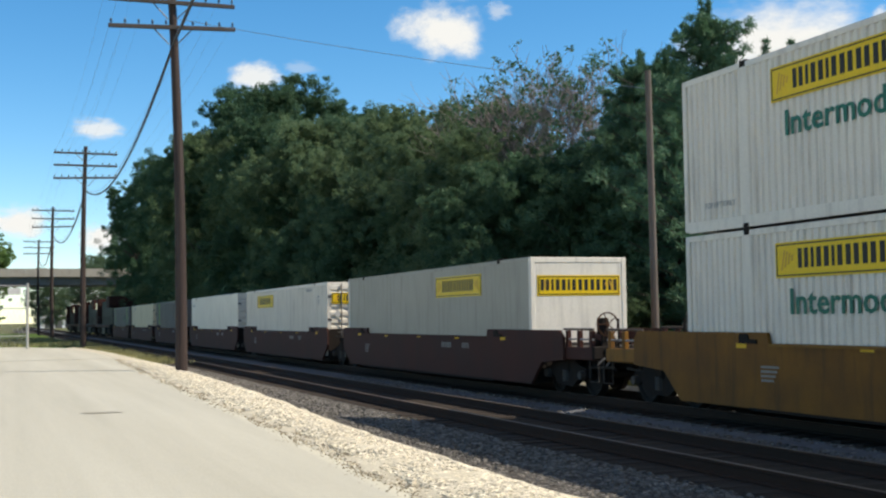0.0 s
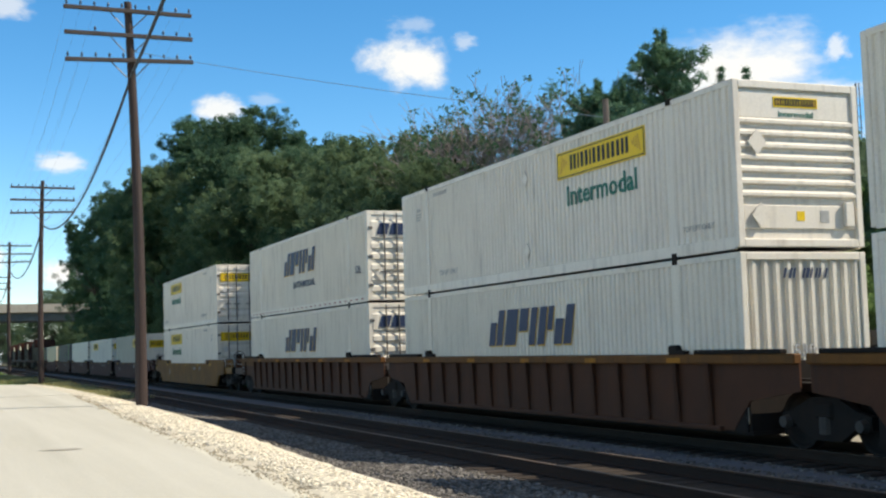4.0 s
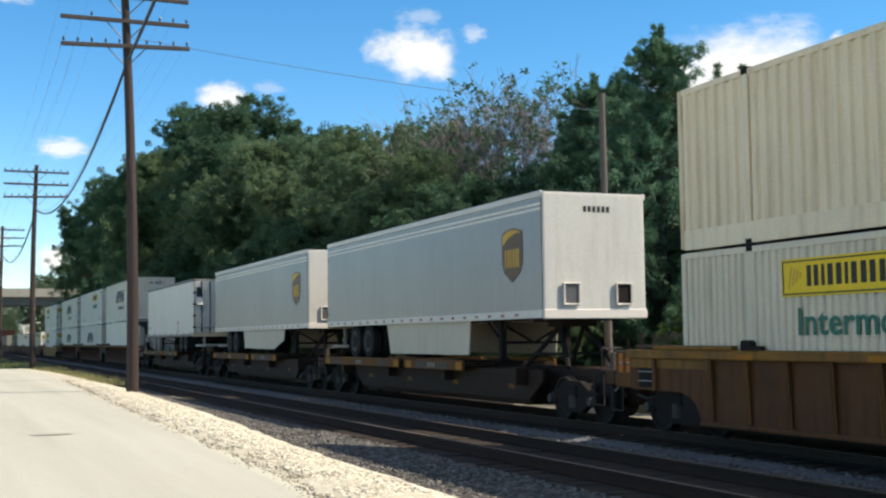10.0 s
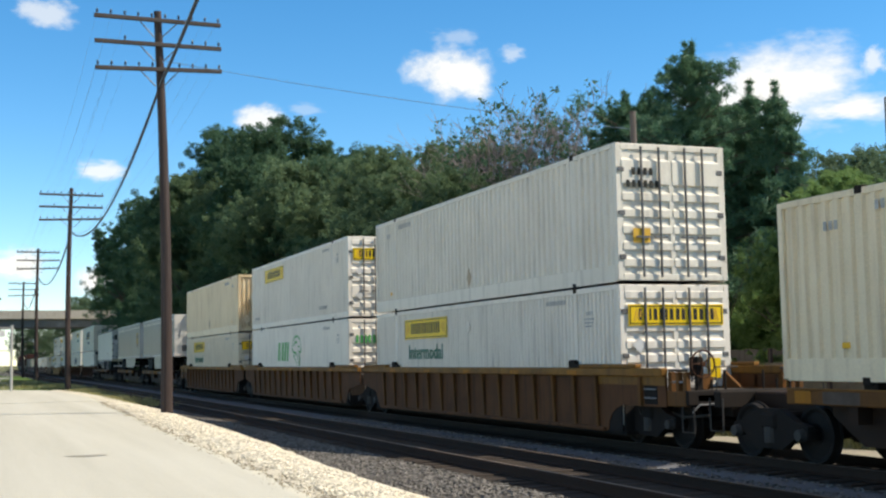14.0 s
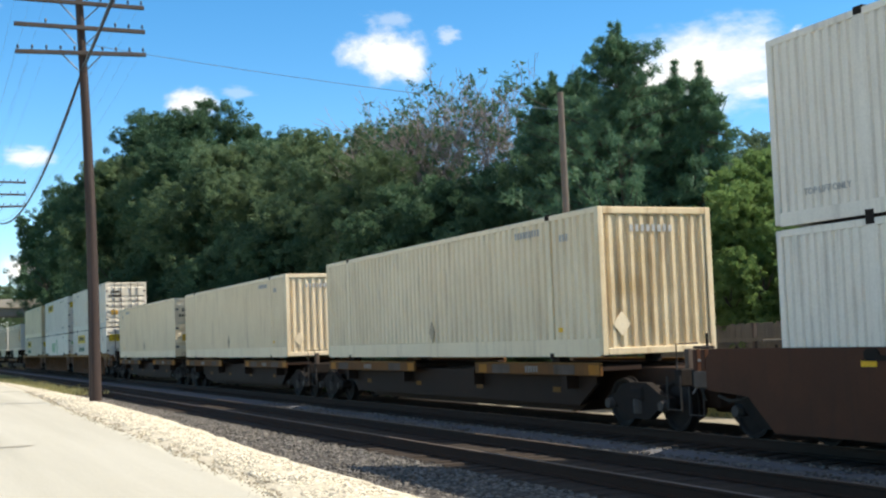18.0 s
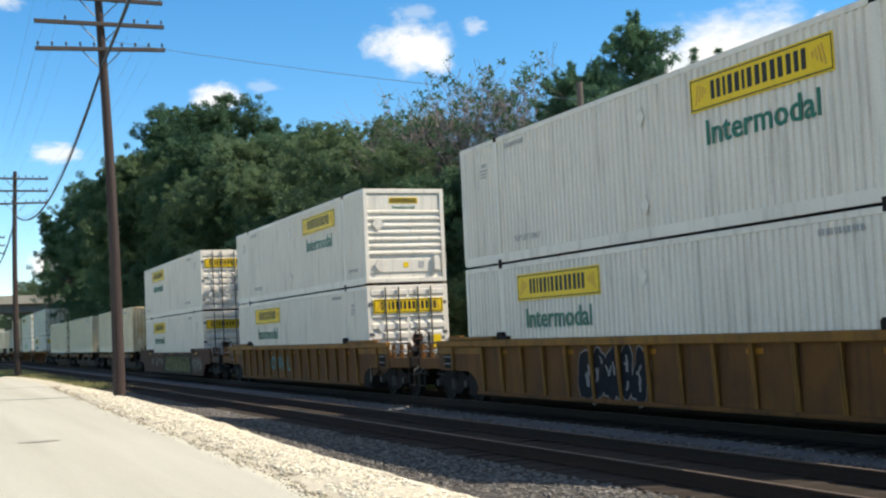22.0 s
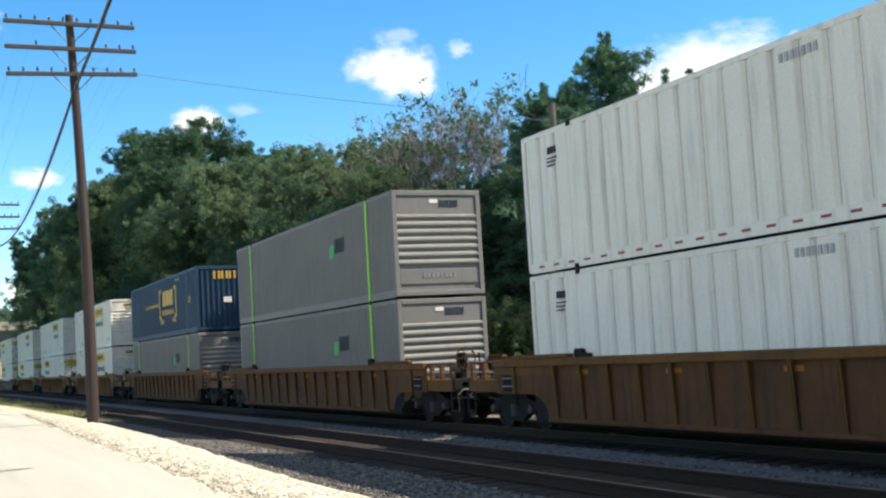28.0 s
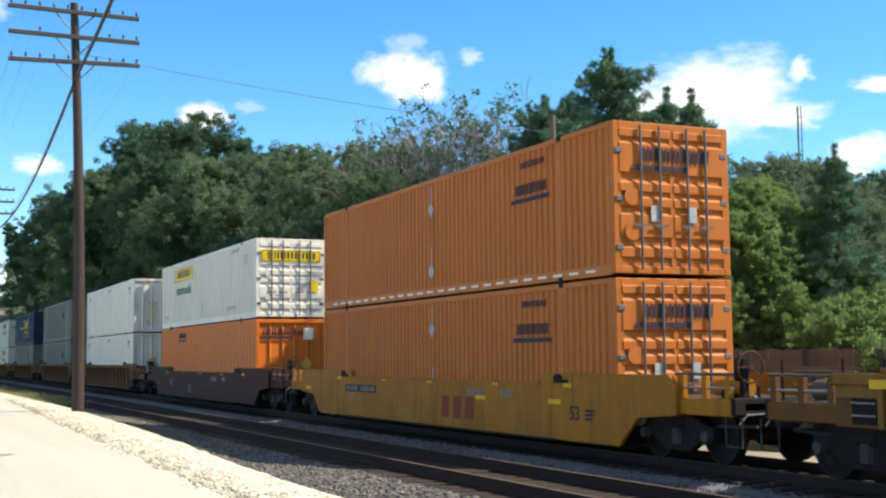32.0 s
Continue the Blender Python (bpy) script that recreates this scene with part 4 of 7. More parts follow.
# the half-dead tree: bare grey twigs with a few leaves at their ends
rng = random.Random(77)
bm = bmesh.new()
tips = []
tube((0, 0, -0.6), (0.1, 0.1, 4.2), 0.2, 0.15, 10, bm)
for k in range(11):
    a = k * 0.58 + rng.uniform(-.2, .2)
    limb(bm, (0.1, 0.1, 3.0 + 0.16 * k), (math.cos(a) * 0.62, math.sin(a) * 0.62, rng.uniform(0.8, 1.7)), rng.uniform(4.4, 5.6), 0.075, rng, 3, tips, 0.5, 3)
_snag = thing("bare_tree", "half-dead tree with bare grey twigs and few leaves", "tree")
part("trunk", bm, M_TWIG, _snag)
part("crown", leaf_cloud("crown", [(x, y, z, 0.30) for x, y, z in tips if rng.random() < 0.22], 6, 0.10, M_LEAF, 7), None, _snag, "sparse remaining leaves")
put(_snag, 24.3, 52.5, turn=30, size=1.02)
again(_snag, 26.2, 53.0, turn=170, size=1.04)

# far trees beyond the bridge and at the left
T_L = put(broadleaf("deciduous_tree", 24.0, 9.0, 71, M_LEAFY, "tall light green sunlit tree beyond the overpass", 150, 0.42, 12, 0.08), -5.5, 276, turn=40)
for x, y, turn, size in ((-16, 285, 70, 1.05), (-29, 280, 150, 1.0), (24, 300, 40, 1.35), (32, 315, 100, 1.5), (40, 330, 200, 1.55), (17.5, 420, 60, 1.5), (50, 340, 260, 1.6), (62, 330, 90, 1.5)):
    again(T_L if x < 2 else T_G, x, y, turn=turn, size=size)


# ---- bridge, building, fences, mast ----
br = thing("overpass", "concrete road overpass with a pale parapet and dark girders", "bridge")
br["kind"] = "structure"
part("deck", box(-90, 70, 219, 231, 9.55, 9.95), M_CONCRETE, br)
for y in (218.7, 230.9):
    part("parapet", box(-90, 70, y, y + 0.4, 9.6, 11.0), M_CONCRETE, br)
for k in range(5):
    part("girder", box(-90, 70, 219.6 + k * 2.5, 220.0 + k * 2.5, 8.15, 9.57), M_GIRDER, br)
for x in (-38, -6.0, 26, 58):
    part("pier_cap", box(x - 0.6, x + 0.6, 219.4, 231, 7.25, 8.16), M_CONCRETE, br)
    for y in (221, 225, 229):
        part("pier", tube((x, y, -0.6), (x, y, 7.3), 0.5, seg=16), M_CONCRETE, br)

bd = thing("warehouse", "long white metal-sided warehouse", "building")
part("wall", box(17.2, 31, 520, 560, -0.6, 12.3), M_SIDING, bd)
part("roof", box(16.8, 31.4, 519.6, 560.4, 12.3, 12.8), M_ROOF, bd)
for k in range(3):
    part("loading_door", box(19 + k * 4, 21.8 + k * 4, 519.9, 520.02, -0.5, 3.6), M_STEEL, bd)
tk = thing("water_tank", "small pale tank above the roofs", "tank")
bm = lathe_x([(0, 0.5), (0.2, 2.6), (3.6, 2.6), (4.8, 0.4)], 20)
bmesh.ops.rotate(bm, verts=bm.verts, matrix=Matrix.Rotation(-math.pi / 2, 3, "Y"))
part("shell", bm, M_CONCRETE, tk, at=pose(33.5, 560, 10.5))
part("stand", tube((33.5, 560, -0.6), (33.5, 560, 10.7), 1.6, seg=12), M_CONCRETE, tk)

M_GALV = surface("sunlit_galvanised_pipe", (0.46, 0.45, 0.42), 0.5, 0.3, (0.34, 0.33, 0.31), 0.4, 4)
gate = thing("gate", "tall galvanised chain-link gate at the road bend", "gate")
for x in (-1.6, 0.1, 1.9):
    part("gate_post", tube((x, 80, 0.0), (x, 80, 4.25), 0.05 if x < 1.8 else 0.08, seg=10), M_GALV, gate)
for z in (1.0, 2.7, 4.1):
    part("gate_rail", tube((-6.5, 80, z), (1.9, 80, z), 0.03, seg=8), M_GALV, gate)
bm = bmesh.new()
for k in range(34):
    x = -6.4 + k * 0.25
    tube((x, 80.02, 0.35), (min(x + 1.7, 1.85), 80.02, 0.35 + (min(x + 1.7, 1.85) - x) * 2.2), 0.005, seg=4, bm=bm)
    tube((x, 79.98, 4.05), (min(x + 1.7, 1.85), 79.98, 4.05 - (min(x + 1.7, 1.85) - x) * 2.2), 0.005, seg=4, bm=bm)
part("chain_link", bm, M_GALV, gate)
part("notice_board", bevelled(0.75, 1.5, 79.9, 79.93, 3.55, 3.95, 0.01), M_GREYBAND, gate, "small pale notice board")

fence = thing("board_fence", "weathered grey board fence behind the tracks", "fence")
_board = mesh_of(bevelled(-0.068, 0.068, -0.011, 0.011, 0, 2.3, 0.006), "board", M_BOARD)
rng = random.Random(5)
for k in range(70, 182):
    part("board", _board, None, fence, at=pose(21.3 + 0.004 * k + rng.uniform(-.006, .006), 9.0 + k * 0.145, -0.44 + rng.uniform(-0.02, 0.03) + 0.004 * (170 - k) * 0.2, 0, rng.uniform(-.4, .4), 90))
for k in range(4, 11):
    part("fence_post", box(21.37, 21.47, 9 + k * 2.6, 9.1 + k * 2.6, -0.55, 1.9), M_ARM, fence)
for z in (0.1, 1.4):
    part("fence_rail", box(21.33, 21.4, 19.1, 35.3, z, z + 0.09), M_BOARD, fence)
pk = thing("picket_fence", "white picket fence top beyond the board fence", "fence")
_pick = mesh_of(prism([(0, -0.4), (0.07, -0.4), (0.07, 2.25), (0.035, 2.33), (0, 2.25)], -0.01, 0.01), "picket", M_SIDING)
for k in range(64):
    part("picket", _pick, None, pk, at=pose(22.3, 13.0 + k * 0.16, -0.2))
part("picket_rail", box(22.31, 22.35, 13.0, 23.3, 1.8, 1.88), M_SIDING, pk)

hs = thing("house", "small house with a grey shingled gable roof among trees", "house")
part("wall", box(42, 52, 38, 46, -0.6, 3.0), M_SIDING, hs)
part("roof", prism([(37.4, 2.9), (46.6, 2.9), (42, 5.6)], 41.5, 52.5), M_ROOF, hs)
part("window", box(44, 45.4, 37.9, 38.05, 1.0, 2.2), M_GLASS, hs)

mast = thing("radio_mast", "slim lattice antenna mast above the trees", "antenna mast")
for dx, dy in ((-0.28, 0), (0.28, 0), (0, 0.45)):
    part("mast_leg", tube((104 + dx * 1.6, 119 + dy, -0.6), (104 + dx * 0.8, 119 + dy, 32.8), 0.07, seg=6), M_GIRDER, mast)
for k in range(22):
    part("mast_rung", tube((103.6, 119, 2 + k * 1.4), (104.4, 119, 2 + k * 1.4), 0.05, seg=5), M_GIRDER, mast)


# ---- weeds at the verge ----
def weeds(name, n, where, h, material, label, seed):
    rng = np.random.default_rng(seed)
    vs, fs = [], []
    for i in range(n):
        x, y, z = where(rng)
        a, hh, w = rng.uniform(0, 6.28), h * rng.uniform(0.4, 1.3), 0.018 * (1 + y / 60)
        dx, dy = math.cos(a), math.sin(a)
        lx, ly = rng.normal(0, 0.3, 2) * hh
        b = len(vs)
        vs += [(x - dx * w, y - dy * w, z), (x + dx * w, y + dy * w, z), (x + lx, y + ly, z + hh)]
        fs.append((b, b + 1, b + 2))
    me = bpy.data.meshes.new(name)
    me.from_pydata(vs, [], fs)
    me.materials.append(material)
    return solid(name, me, material, label, "grass", "stuff")


weeds("verge_weeds", 9000, lambda r: (verge_edge(60) + r.normal(0, 0.55), 52 + 60 * r.random(), 0.0), 0.22, M_BLADE, "dry green and straw weeds along the ballast", 3)
weeds("lawn_grass", 9000, lambda r: (r.uniform(-8, 5.5), r.uniform(88, 130), 0.1), 0.25, M_BLADE, "bright grass at the road bend", 4)
weeds("trackside_grass", 3000, lambda r: (r.uniform(19.4, 21.2), r.uniform(12, 60), -0.52), 0.4, M_BLADE, "rough grass on the far side of the tracks", 6)

# ---- clouds, far off ----
CLOUDS = []


def cloud(az0, el0, az1, el1, hw, hh, seed, dens=1.0):
    d = 2600.0
    w, h = d * math.tan(radians(hw)) * 1.5, d * math.tan(radians(hh)) * 1.7
    bm = bmesh.new()
    uv = bm.loops.layers.uv.new("UVMap")
    n = 8
    g = [[bm.verts.new(((2 * i / n - 1) * w, (2 * j / n - 1) * h, -0.00004 * ((2 * i / n - 1) * w) ** 2)) for i in range(n + 1)] for j in range(n + 1)]
    for j in range(n):
        for i in range(n):
            f = bm.faces.new((g[j][i], g[j][i + 1], g[j + 1][i + 1], g[j + 1][i]))
            for lp, (a, b) in zip(f.loops, ((i, j), (i + 1, j), (i + 1, j + 1), (i, j + 1))):
                lp[uv].uv = (a / n, b / n)
    ob = solid("cloud", bm, cloud_material("cloud_vapour", seed, dens), "soft white fair-weather cloud in a blue sky", "cloud", "structure", "fair-weather clouds")
    rows = []
    for t in (0.0, 16.0, 32.0):
        az, el = radians(az0 + (az1 - az0) * t / 32), radians(el0 + (el1 - el0) * t / 32)
        p = Vector((math.sin(az) * math.cos(el), math.cos(az) * math.cos(el), math.sin(el))) * d
        rows.append((t, Matrix.Translation(p) @ Vector((-p.x, -p.y, -p.z)).to_track_quat("Z", "Y").to_matrix().to_4x4()))
    CLOUDS.append((ob, rows))


cloud(20.15, 13.75, 22.9, 13.6, 2.2, 1.45, 1)
cloud(20.6, 15.2, 23.0, 14.9, 1.3, 0.42, 9, 0.3)
cloud(22.9, 14.3, 26.0, 14.1, 0.7, 0.4, 2, 0.45)
cloud(11.3, 11.4, 13.3, 11.3, 1.5, 0.75, 3, 0.9)
cloud(13.6, 11.8, 15.6, 11.8, 0.9, 0.35, 4, 0.25)
cloud(4.4, 8.9, 6.2, 8.9, 1.5, 0.55, 5, 0.8)
cloud(35.7, 12.6, 37.0, 12.3, 4.8, 2.1, 6)
cloud(39.2, 11.0, 40.2, 11.0, 2.7, 0.8, 7, 0.95)
cloud(40.3, 12.9, 41.3, 12.9, 0.7, 0.6, 8, 0.7)
cloud(42.6, 9.4, 43.8, 9.2, 1.9, 1.0, 10)
cloud(43.4, 12.0, 44.6, 12.0, 1.4, 0.4, 11, 0.9)
cloud(1.0, 4.7, 2.2, 4.7, 1.6, 0.75, 12)
cloud(4.6, 4.1, 5.6, 4.1, 1.4, 0.7, 13)
cloud(2.0, 15.8, 3.6, 15.8, 1.5, 0.8, 14, 0.6)


# ---- the train: containers ----
HL = BOX_L / 2
HW = 1.30
_mesh = {}


def shared(key, make, material):
    """One mesh for alike pieces."""
    k = (key, material.name)
    if k not in _mesh:
        _mesh[k] = mesh_of(make(), key, material)
    return _mesh[k]


def door_panel(w, h, ribs):
    """One container door with horizontal pressed ribs; ribs are (z0, z1) of the raised bands. Faces -y."""
    zs = [(0.0, 0.0)]
    for a, b in ribs:
        zs += [(a - 0.035, 0.0), (a, 0.045), (b, 0.045), (b + 0.055, 0.0)]
    zs.append((h, 0.0))
    bm = bmesh.new()
    fr = [[bm.verts.new((x, -d, z)) for x in (0.03, w - 0.03)] for z, d in zs]
    for a, b in zip(fr, fr[1:]):
        bm.faces.new((a[0], a[1], b[1], b[0]))
    bk = [[bm.verts.new((x, 0.05, z)) for x in (0.03, w - 0.03)] for z in (0, h)]
    bm.faces.new((bk[0][0], bk[1][0], bk[1][1], bk[0][1]))
    bm.faces.new([r[0] for r in fr] + [bk[1][0], bk[0][0]])
    bm.faces.new([r[1] for r in reversed(fr)] + [bk[0][1], bk[1][1]])
    bm.faces.new((fr[0][0], bk[0][0], bk[0][1], fr[0][1]))
    bm.faces.new((fr[-1][0], fr[-1][1], bk[1][1], bk[1][0]))
    for x in (0.0, w - 0.05):
        box(x, x + 0.05, -0.03, 0.03, 0, h, bm)
    return bm


RIBS_FLAT_TOP = ((0.18, 0.34), (0.55, 0.95), (1.12, 1.26), (1.40, 1.54), (1.75, 2.28), (2.42, 2.55))
RIBS_MANY = ((0.16, 0.30), (0.50, 0.64), (0.84, 0.98), (1.18, 1.32), (1.52, 1.66), (1.86, 2.34))


def rear_doors(t, paint, ribs, h=BOX_H):
    w = HW - 0.11
    for s in (-1, 1):
        d = part("door", shared("door%d" % len(ribs) + str(ribs[1]), lambda: door_panel(w, h - 0.30, ribs), paint), None, t, at=pose(-w if s < 0 else 0.0, -HL + 0.03, 0.16))
        for x in ((0.46, 0.88) if s < 0 else (w - 0.88, w - 0.46)):
            part("lock_rod", shared("lock_rod", lambda: pipe([(0, -0.085, -0.06), (0, -0.085, h - 0.24)], 0.026, 8), M_STEEL), None, d, at=pose(x, 0, 0))
            part("handle", shared("handle", lambda: box(-0.16, 0.16, -0.105, -0.085, 0.74, 0.78), M_STEEL), None, d, at=pose(x, 0, 0))
        for z in (0.35, 1.25, 2.15):
            part("hinge", shared("hinge", lambda: bevelled(-0.10, 0.05, -0.055, -0.02, -0.05, 0.05, 0.01), M_STEEL), None, d, at=pose(0.03 if s < 0 else w - 0.0, 0, z))
    part("door_seal", shared("door_seal", lambda: box(-0.015, 0.015, -0.012, 0.03, 0, h - 0.3), M_DARK), None, t, at=pose(0, -HL + 0.03, 0.16))


def nose_hribs(t, paint, rib_mat, h=BOX_H, rows=7):
    """Closed end with horizontal ribs under a flat panel. Built at +y."""
    part("end_panel", shared("end_panel_h", lambda: box(-HW + 0.1, HW - 0.1, HL - 0.12, HL - 0.07, 0.15, h - 0.12), paint), None, t)
    z = 0.30
    part("end_plate", shared("end_plate", lambda: bevelled(-HW + 0.14, HW - 0.14, HL - 0.08, HL - 0.035, 0.34, 0.74, 0.012), paint), None, t)
    part("end_plate", shared("end_plate_top", lambda: bevelled(-HW + 0.14, HW - 0.14, HL - 0.08, HL - 0.035, 2.22, 2.66, 0.012), paint), None, t)
    for k in range(rows):
        part("end_rib", shared("end_rib", lambda: prism([(0, 0), (0.075, 0.035), (0.075, 0.085), (0, 0.16)], -HW + 0.12, HW - 0.12), rib_mat), None, t, at=pose(0, HL - 0.08, 0.86 + k * 1.24 / (rows - 1)))


def nose_vribs(t, paint, h=BOX_H, n=8, duty=0.42, depth=0.055):
    """Closed end with upright ribs. Built at +y."""
    part("end_panel", shared("end_panel_v%d" % n, lambda: corrugated(-HW + 0.12, HW - 0.12, 0.16, h - 0.14, (2 * HW - 0.24) / n, depth, 0.03, lambda u, v, d: (u, HL - 0.085 + d, v), duty), paint), None, t)


def container(name, label, paint, end_paint=None, pitch=0.18, depth=0.036, duty=0.5, doors=RIBS_FLAT_TOP, nose="h", rib_mat=None, h=BOX_H, group="intermodal containers", posts=True, castings=True, rail=0.24):
    t = thing(name, label, "container", group)
    end_paint = end_paint or paint
    for s in (-1, 1):
        part("side_panel", shared("side_panel%.2f%.3f%s%.2f%.2f" % (pitch, depth, s, duty, rail), lambda: corrugated(-HL + 0.13, HL - 0.13, rail - 0.04, h - 0.10, pitch, depth, 0.02, lambda u, v, d: (s * (HW - 0.007 - depth + d), u, v), duty), paint), None, t)
        part("bottom_rail", shared("bottom_rail%.2f" % rail, lambda: bevelled(-0.03, 0.03, -HL + 0.12, HL - 0.12, 0.03, rail, 0.008), paint), None, t, at=pose(s * (HW - 0.03), 0, -0.025))
        part("top_rail", shared("top_rail", lambda: bevelled(-0.03, 0.03, -HL + 0.12, HL - 0.12, 0, 0.11, 0.012), paint), None, t, at=pose(s * (HW - 0.031), 0, h - 0.115))
        for y in (-HL + 0.065, HL - 0.065):
            part("corner_post", shared("corner_post", lambda: bevelled(-0.065, 0.065, -0.065, 0.065, 0.03, h - 0.01, 0.014), end_paint), None, t, at=pose(s * (HW - 0.065), y, 0))
        if posts:
            for y in (-6.1, 6.1):
                part("lift_post", shared("lift_post", lambda: bevelled(-0.025, 0.025, -0.075, 0.075, 0.03, h - 0.004, 0.006), paint), None, t, at=pose(s * (HW - 0.026), y, 0))
                if castings:
                    for z in (-0.045, h - 0.10):
                        part("lift_casting", shared("lift_casting", lambda: bevelled(-0.07, 0.072, -0.095, 0.095, 0, 0.13, 0.015), M_DARK), None, t, at=pose(s * (HW - 0.066), y, z))
    part("roof", shared("roof", lambda: box(-HW + 0.03, HW - 0.03, -HL + 0.03, HL - 0.03, h - 0.07, h - 0.03), paint), None, t)
    part("underframe", shared("underframe", lambda: box(-HW + 0.08, HW - 0.08, -HL + 0.1, HL - 0.1, 0.06, 0.14), M_DARK), None, t)
    for y in (-HL + 0.05, HL - 0.05):
        part("end_header", shared("end_header", lambda: bevelled(-HW + 0.12, HW - 0.12, -0.05, 0.05, h - 0.15, h - 0.012, 0.015), end_paint), None, t, at=pose(0, y, 0))
        part("end_sill", shared("end_sill", lambda: bevelled(-HW + 0.12, HW - 0.12, -0.05, 0.05, 0.03, 0.17, 0.015), end_paint), None, t, at=pose(0, y, 0))
    rear_doors(t, end_paint, doors, h)
    if nose == "h":
        nose_hribs(t, end_paint, rib_mat or end_paint, h)
    else:
        nose_vribs(t, end_paint, h, 10 if nose == "v" else 5, 0.42 if nose == "v" else 0.12)
    return t


def stencils(t, rng_seed, top=True):
    """Small stencilled marks that cannot be read, and the lifting note."""
    r = random.Random(rng_seed)
    for s in (-1, 1):
        decal(t, s, number_bars(11, 0.10), (s * 1.298, -s * 0 - 5.15, 2.56), M_FADED, "stencil", 0.004)
        decal(t, s, number_bars(4, 0.08) + rect_rows(3, 0.42, 0.035), (s * 1.298, -6.75, 2.28), M_FADED, "stencil", 0.004)
        lettering(t, s, "TOP LIFT ONLY", (s * 1.297, -4.7, 0.42), 0.13, M_FADED, name="lettering")
        lettering(t, s, "TOP LIFT ONLY", (s * 1.297, 6.9, 0.42), 0.10, M_FADED, name="lettering")


def rect_rows(n, w, h):
    return [rect(-w / 2, w / 2 - 0.05 * k, -0.1 - k * 0.075, -0.1 - k * 0.075 + h) for k in range(n)]


def hauler_sign(t, s, y0, y1, z0, z1, off=1.30):
    """Yellow sign plate with a plain dark emblem."""
    yc, w, hgt = (y0 + y1) / 2, abs(y1 - y0), z1 - z0
    c = (s * off, yc, z0) if s in (-1, 1) else (yc, off, z0)
    p = decal(t, s, [rect(-w / 2, w / 2, 0, hgt)], c, M_SIGN, "sign_plate", 0.008, "yellow sign plate with dark border and emblem")
    b = 0.022
    edge = [rect(-w / 2 + 0.03, w / 2 - 0.03, 0.03, 0.03 + b), rect(-w / 2 + 0.03, w / 2 - 0.03, hgt - 0.03 - b, hgt - 0.03),
            rect(-w / 2 + 0.03, -w / 2 + 0.03 + b, 0.04, hgt - 0.04), rect(w / 2 - 0.03 - b, w / 2 - 0.03, 0.04, hgt - 0.04)]
    k = hgt / 0.58
    lh = 0.30 * k
    glyph = [[(u, v + 0.15 * k) for u, v in q] for q in bars([0.26 * k, 0.07 * k, 0.30 * k, 0.07 * k, 0.31 * k, 0.31 * k, 0.31 * k, 0.27 * k], lh * 1.05, 0.07 * k, 0, 0.36)]
    sc = [rect(sg * (w / 2 - (0.17 + 0.09 * j) * k) - 0.02 * k, sg * (w / 2 - (0.17 + 0.09 * j) * k) + 0.02 * k, (0.12 + 0.05 * j) * k, (0.46 - 0.03 * j) * k, -sg * 0.25) for sg in (-1, 1) for j in range(4)]
    me = flat_shapes(edge + glyph, 0.004)
    part("emblem", me, M_INK, p, "black block emblem and border", at=Matrix.Translation((0, 0, 0.0085)))
    o = part("scroll", flat_shapes(sc, 0.004), M_GOLD, p, "dull gold scroll marks", at=Matrix.Translation((0, 0, 0.0085)))
    o["kind"] = "stuff"
    return p


def hauler_box(name, label, **kw):
    """White container with yellow signs and green lettering on both sides and both ends."""
    words = kw.pop("words", True)
    t = container(name, label, kw.pop("paint", M_WHITE), **kw)
    for s in (-1, 1):
        hauler_sign(t, s, 1.68, 5.28, 2.0, 2.58)
        if words:
            lettering(t, s, "Intermodal", (s * 1.30, 3.5, 1.42), 0.42, M_GREEN, stretch=1.13)
        decal(t, s, [[(-0.13, 0), (0, -0.19), (0.13, 0), (0, 0.19)]], (s * 1.30, 0.1, 2.25), M_WHITE, "placard_holder", 0.02)
        decal(t, s, [[(-0.13, 0), (0, -0.19), (0.13, 0), (0, 0.19)]], (s * 1.30, 0.1, 0.62), M_WHITE, "placard_holder", 0.02)
    stencils(t, 3)
    for sg, w0, w1 in ((-1, -1.12, 1.12),):
        hauler_sign(t, "rear", w0, w1, 2.02, 2.45, -HL - 0.032)
    decal(t, "rear", [rect(-0.16, 0.16, 0, 0.42)], (0.86, -HL - 0.03, 0.92), M_SIGN, "small_sign", 0.006, "small yellow warning sign")
    decal(t, "rear", [rect(-0.1, 0.1, 0, 0.3)], (0.42, -HL - 0.03, 0.96), M_FADED, "data_plate", 0.006)
    for z in (1.62, 0.78):
        decal(t, "rear", [[(-0.16, 0), (0, -0.16), (0.16, 0), (0, 0.16)]], (-0.88, -HL - 0.035, z), M_GREYBAND, "placard_holder", 0.015)
    hauler_sign(t, "nose", -0.46, 0.46, 2.42, 2.60, HL - 0.034)
    lettering(t, "nose", "Intermodal", (0, HL - 0.032, 2.26), 0.10, M_GREEN, stretch=1.2)
    for z, x in ((1.80, 0.86), (0.56, 0.84)):
        decal(t, "nose", [[(-0.19, 0), (0, -0.22), (0.19, 0), (0, 0.22)]], (x, HL + 0.0, z), M_WHITE, "placard_holder", 0.02)
    part("document_box", bevelled(-0.09, 0.09, 0, 0.09, 0, 0.42, 0.015), M_WHITE, t, at=pose(-0.98, HL - 0.04, 0.38))
    decal(t, "nose", [rect(-0.09, 0.09, 0, 0.2)], (-0.5, HL - 0.034, 0.46), M_FADED, "data_plate", 0.006)
    decal(t, "nose", [rect(-0.08, 0.08, 0, 0.16)], (0.0, HL - 0.034, 0.48), M_SIGN, "small_sign", 0.006)
    return t


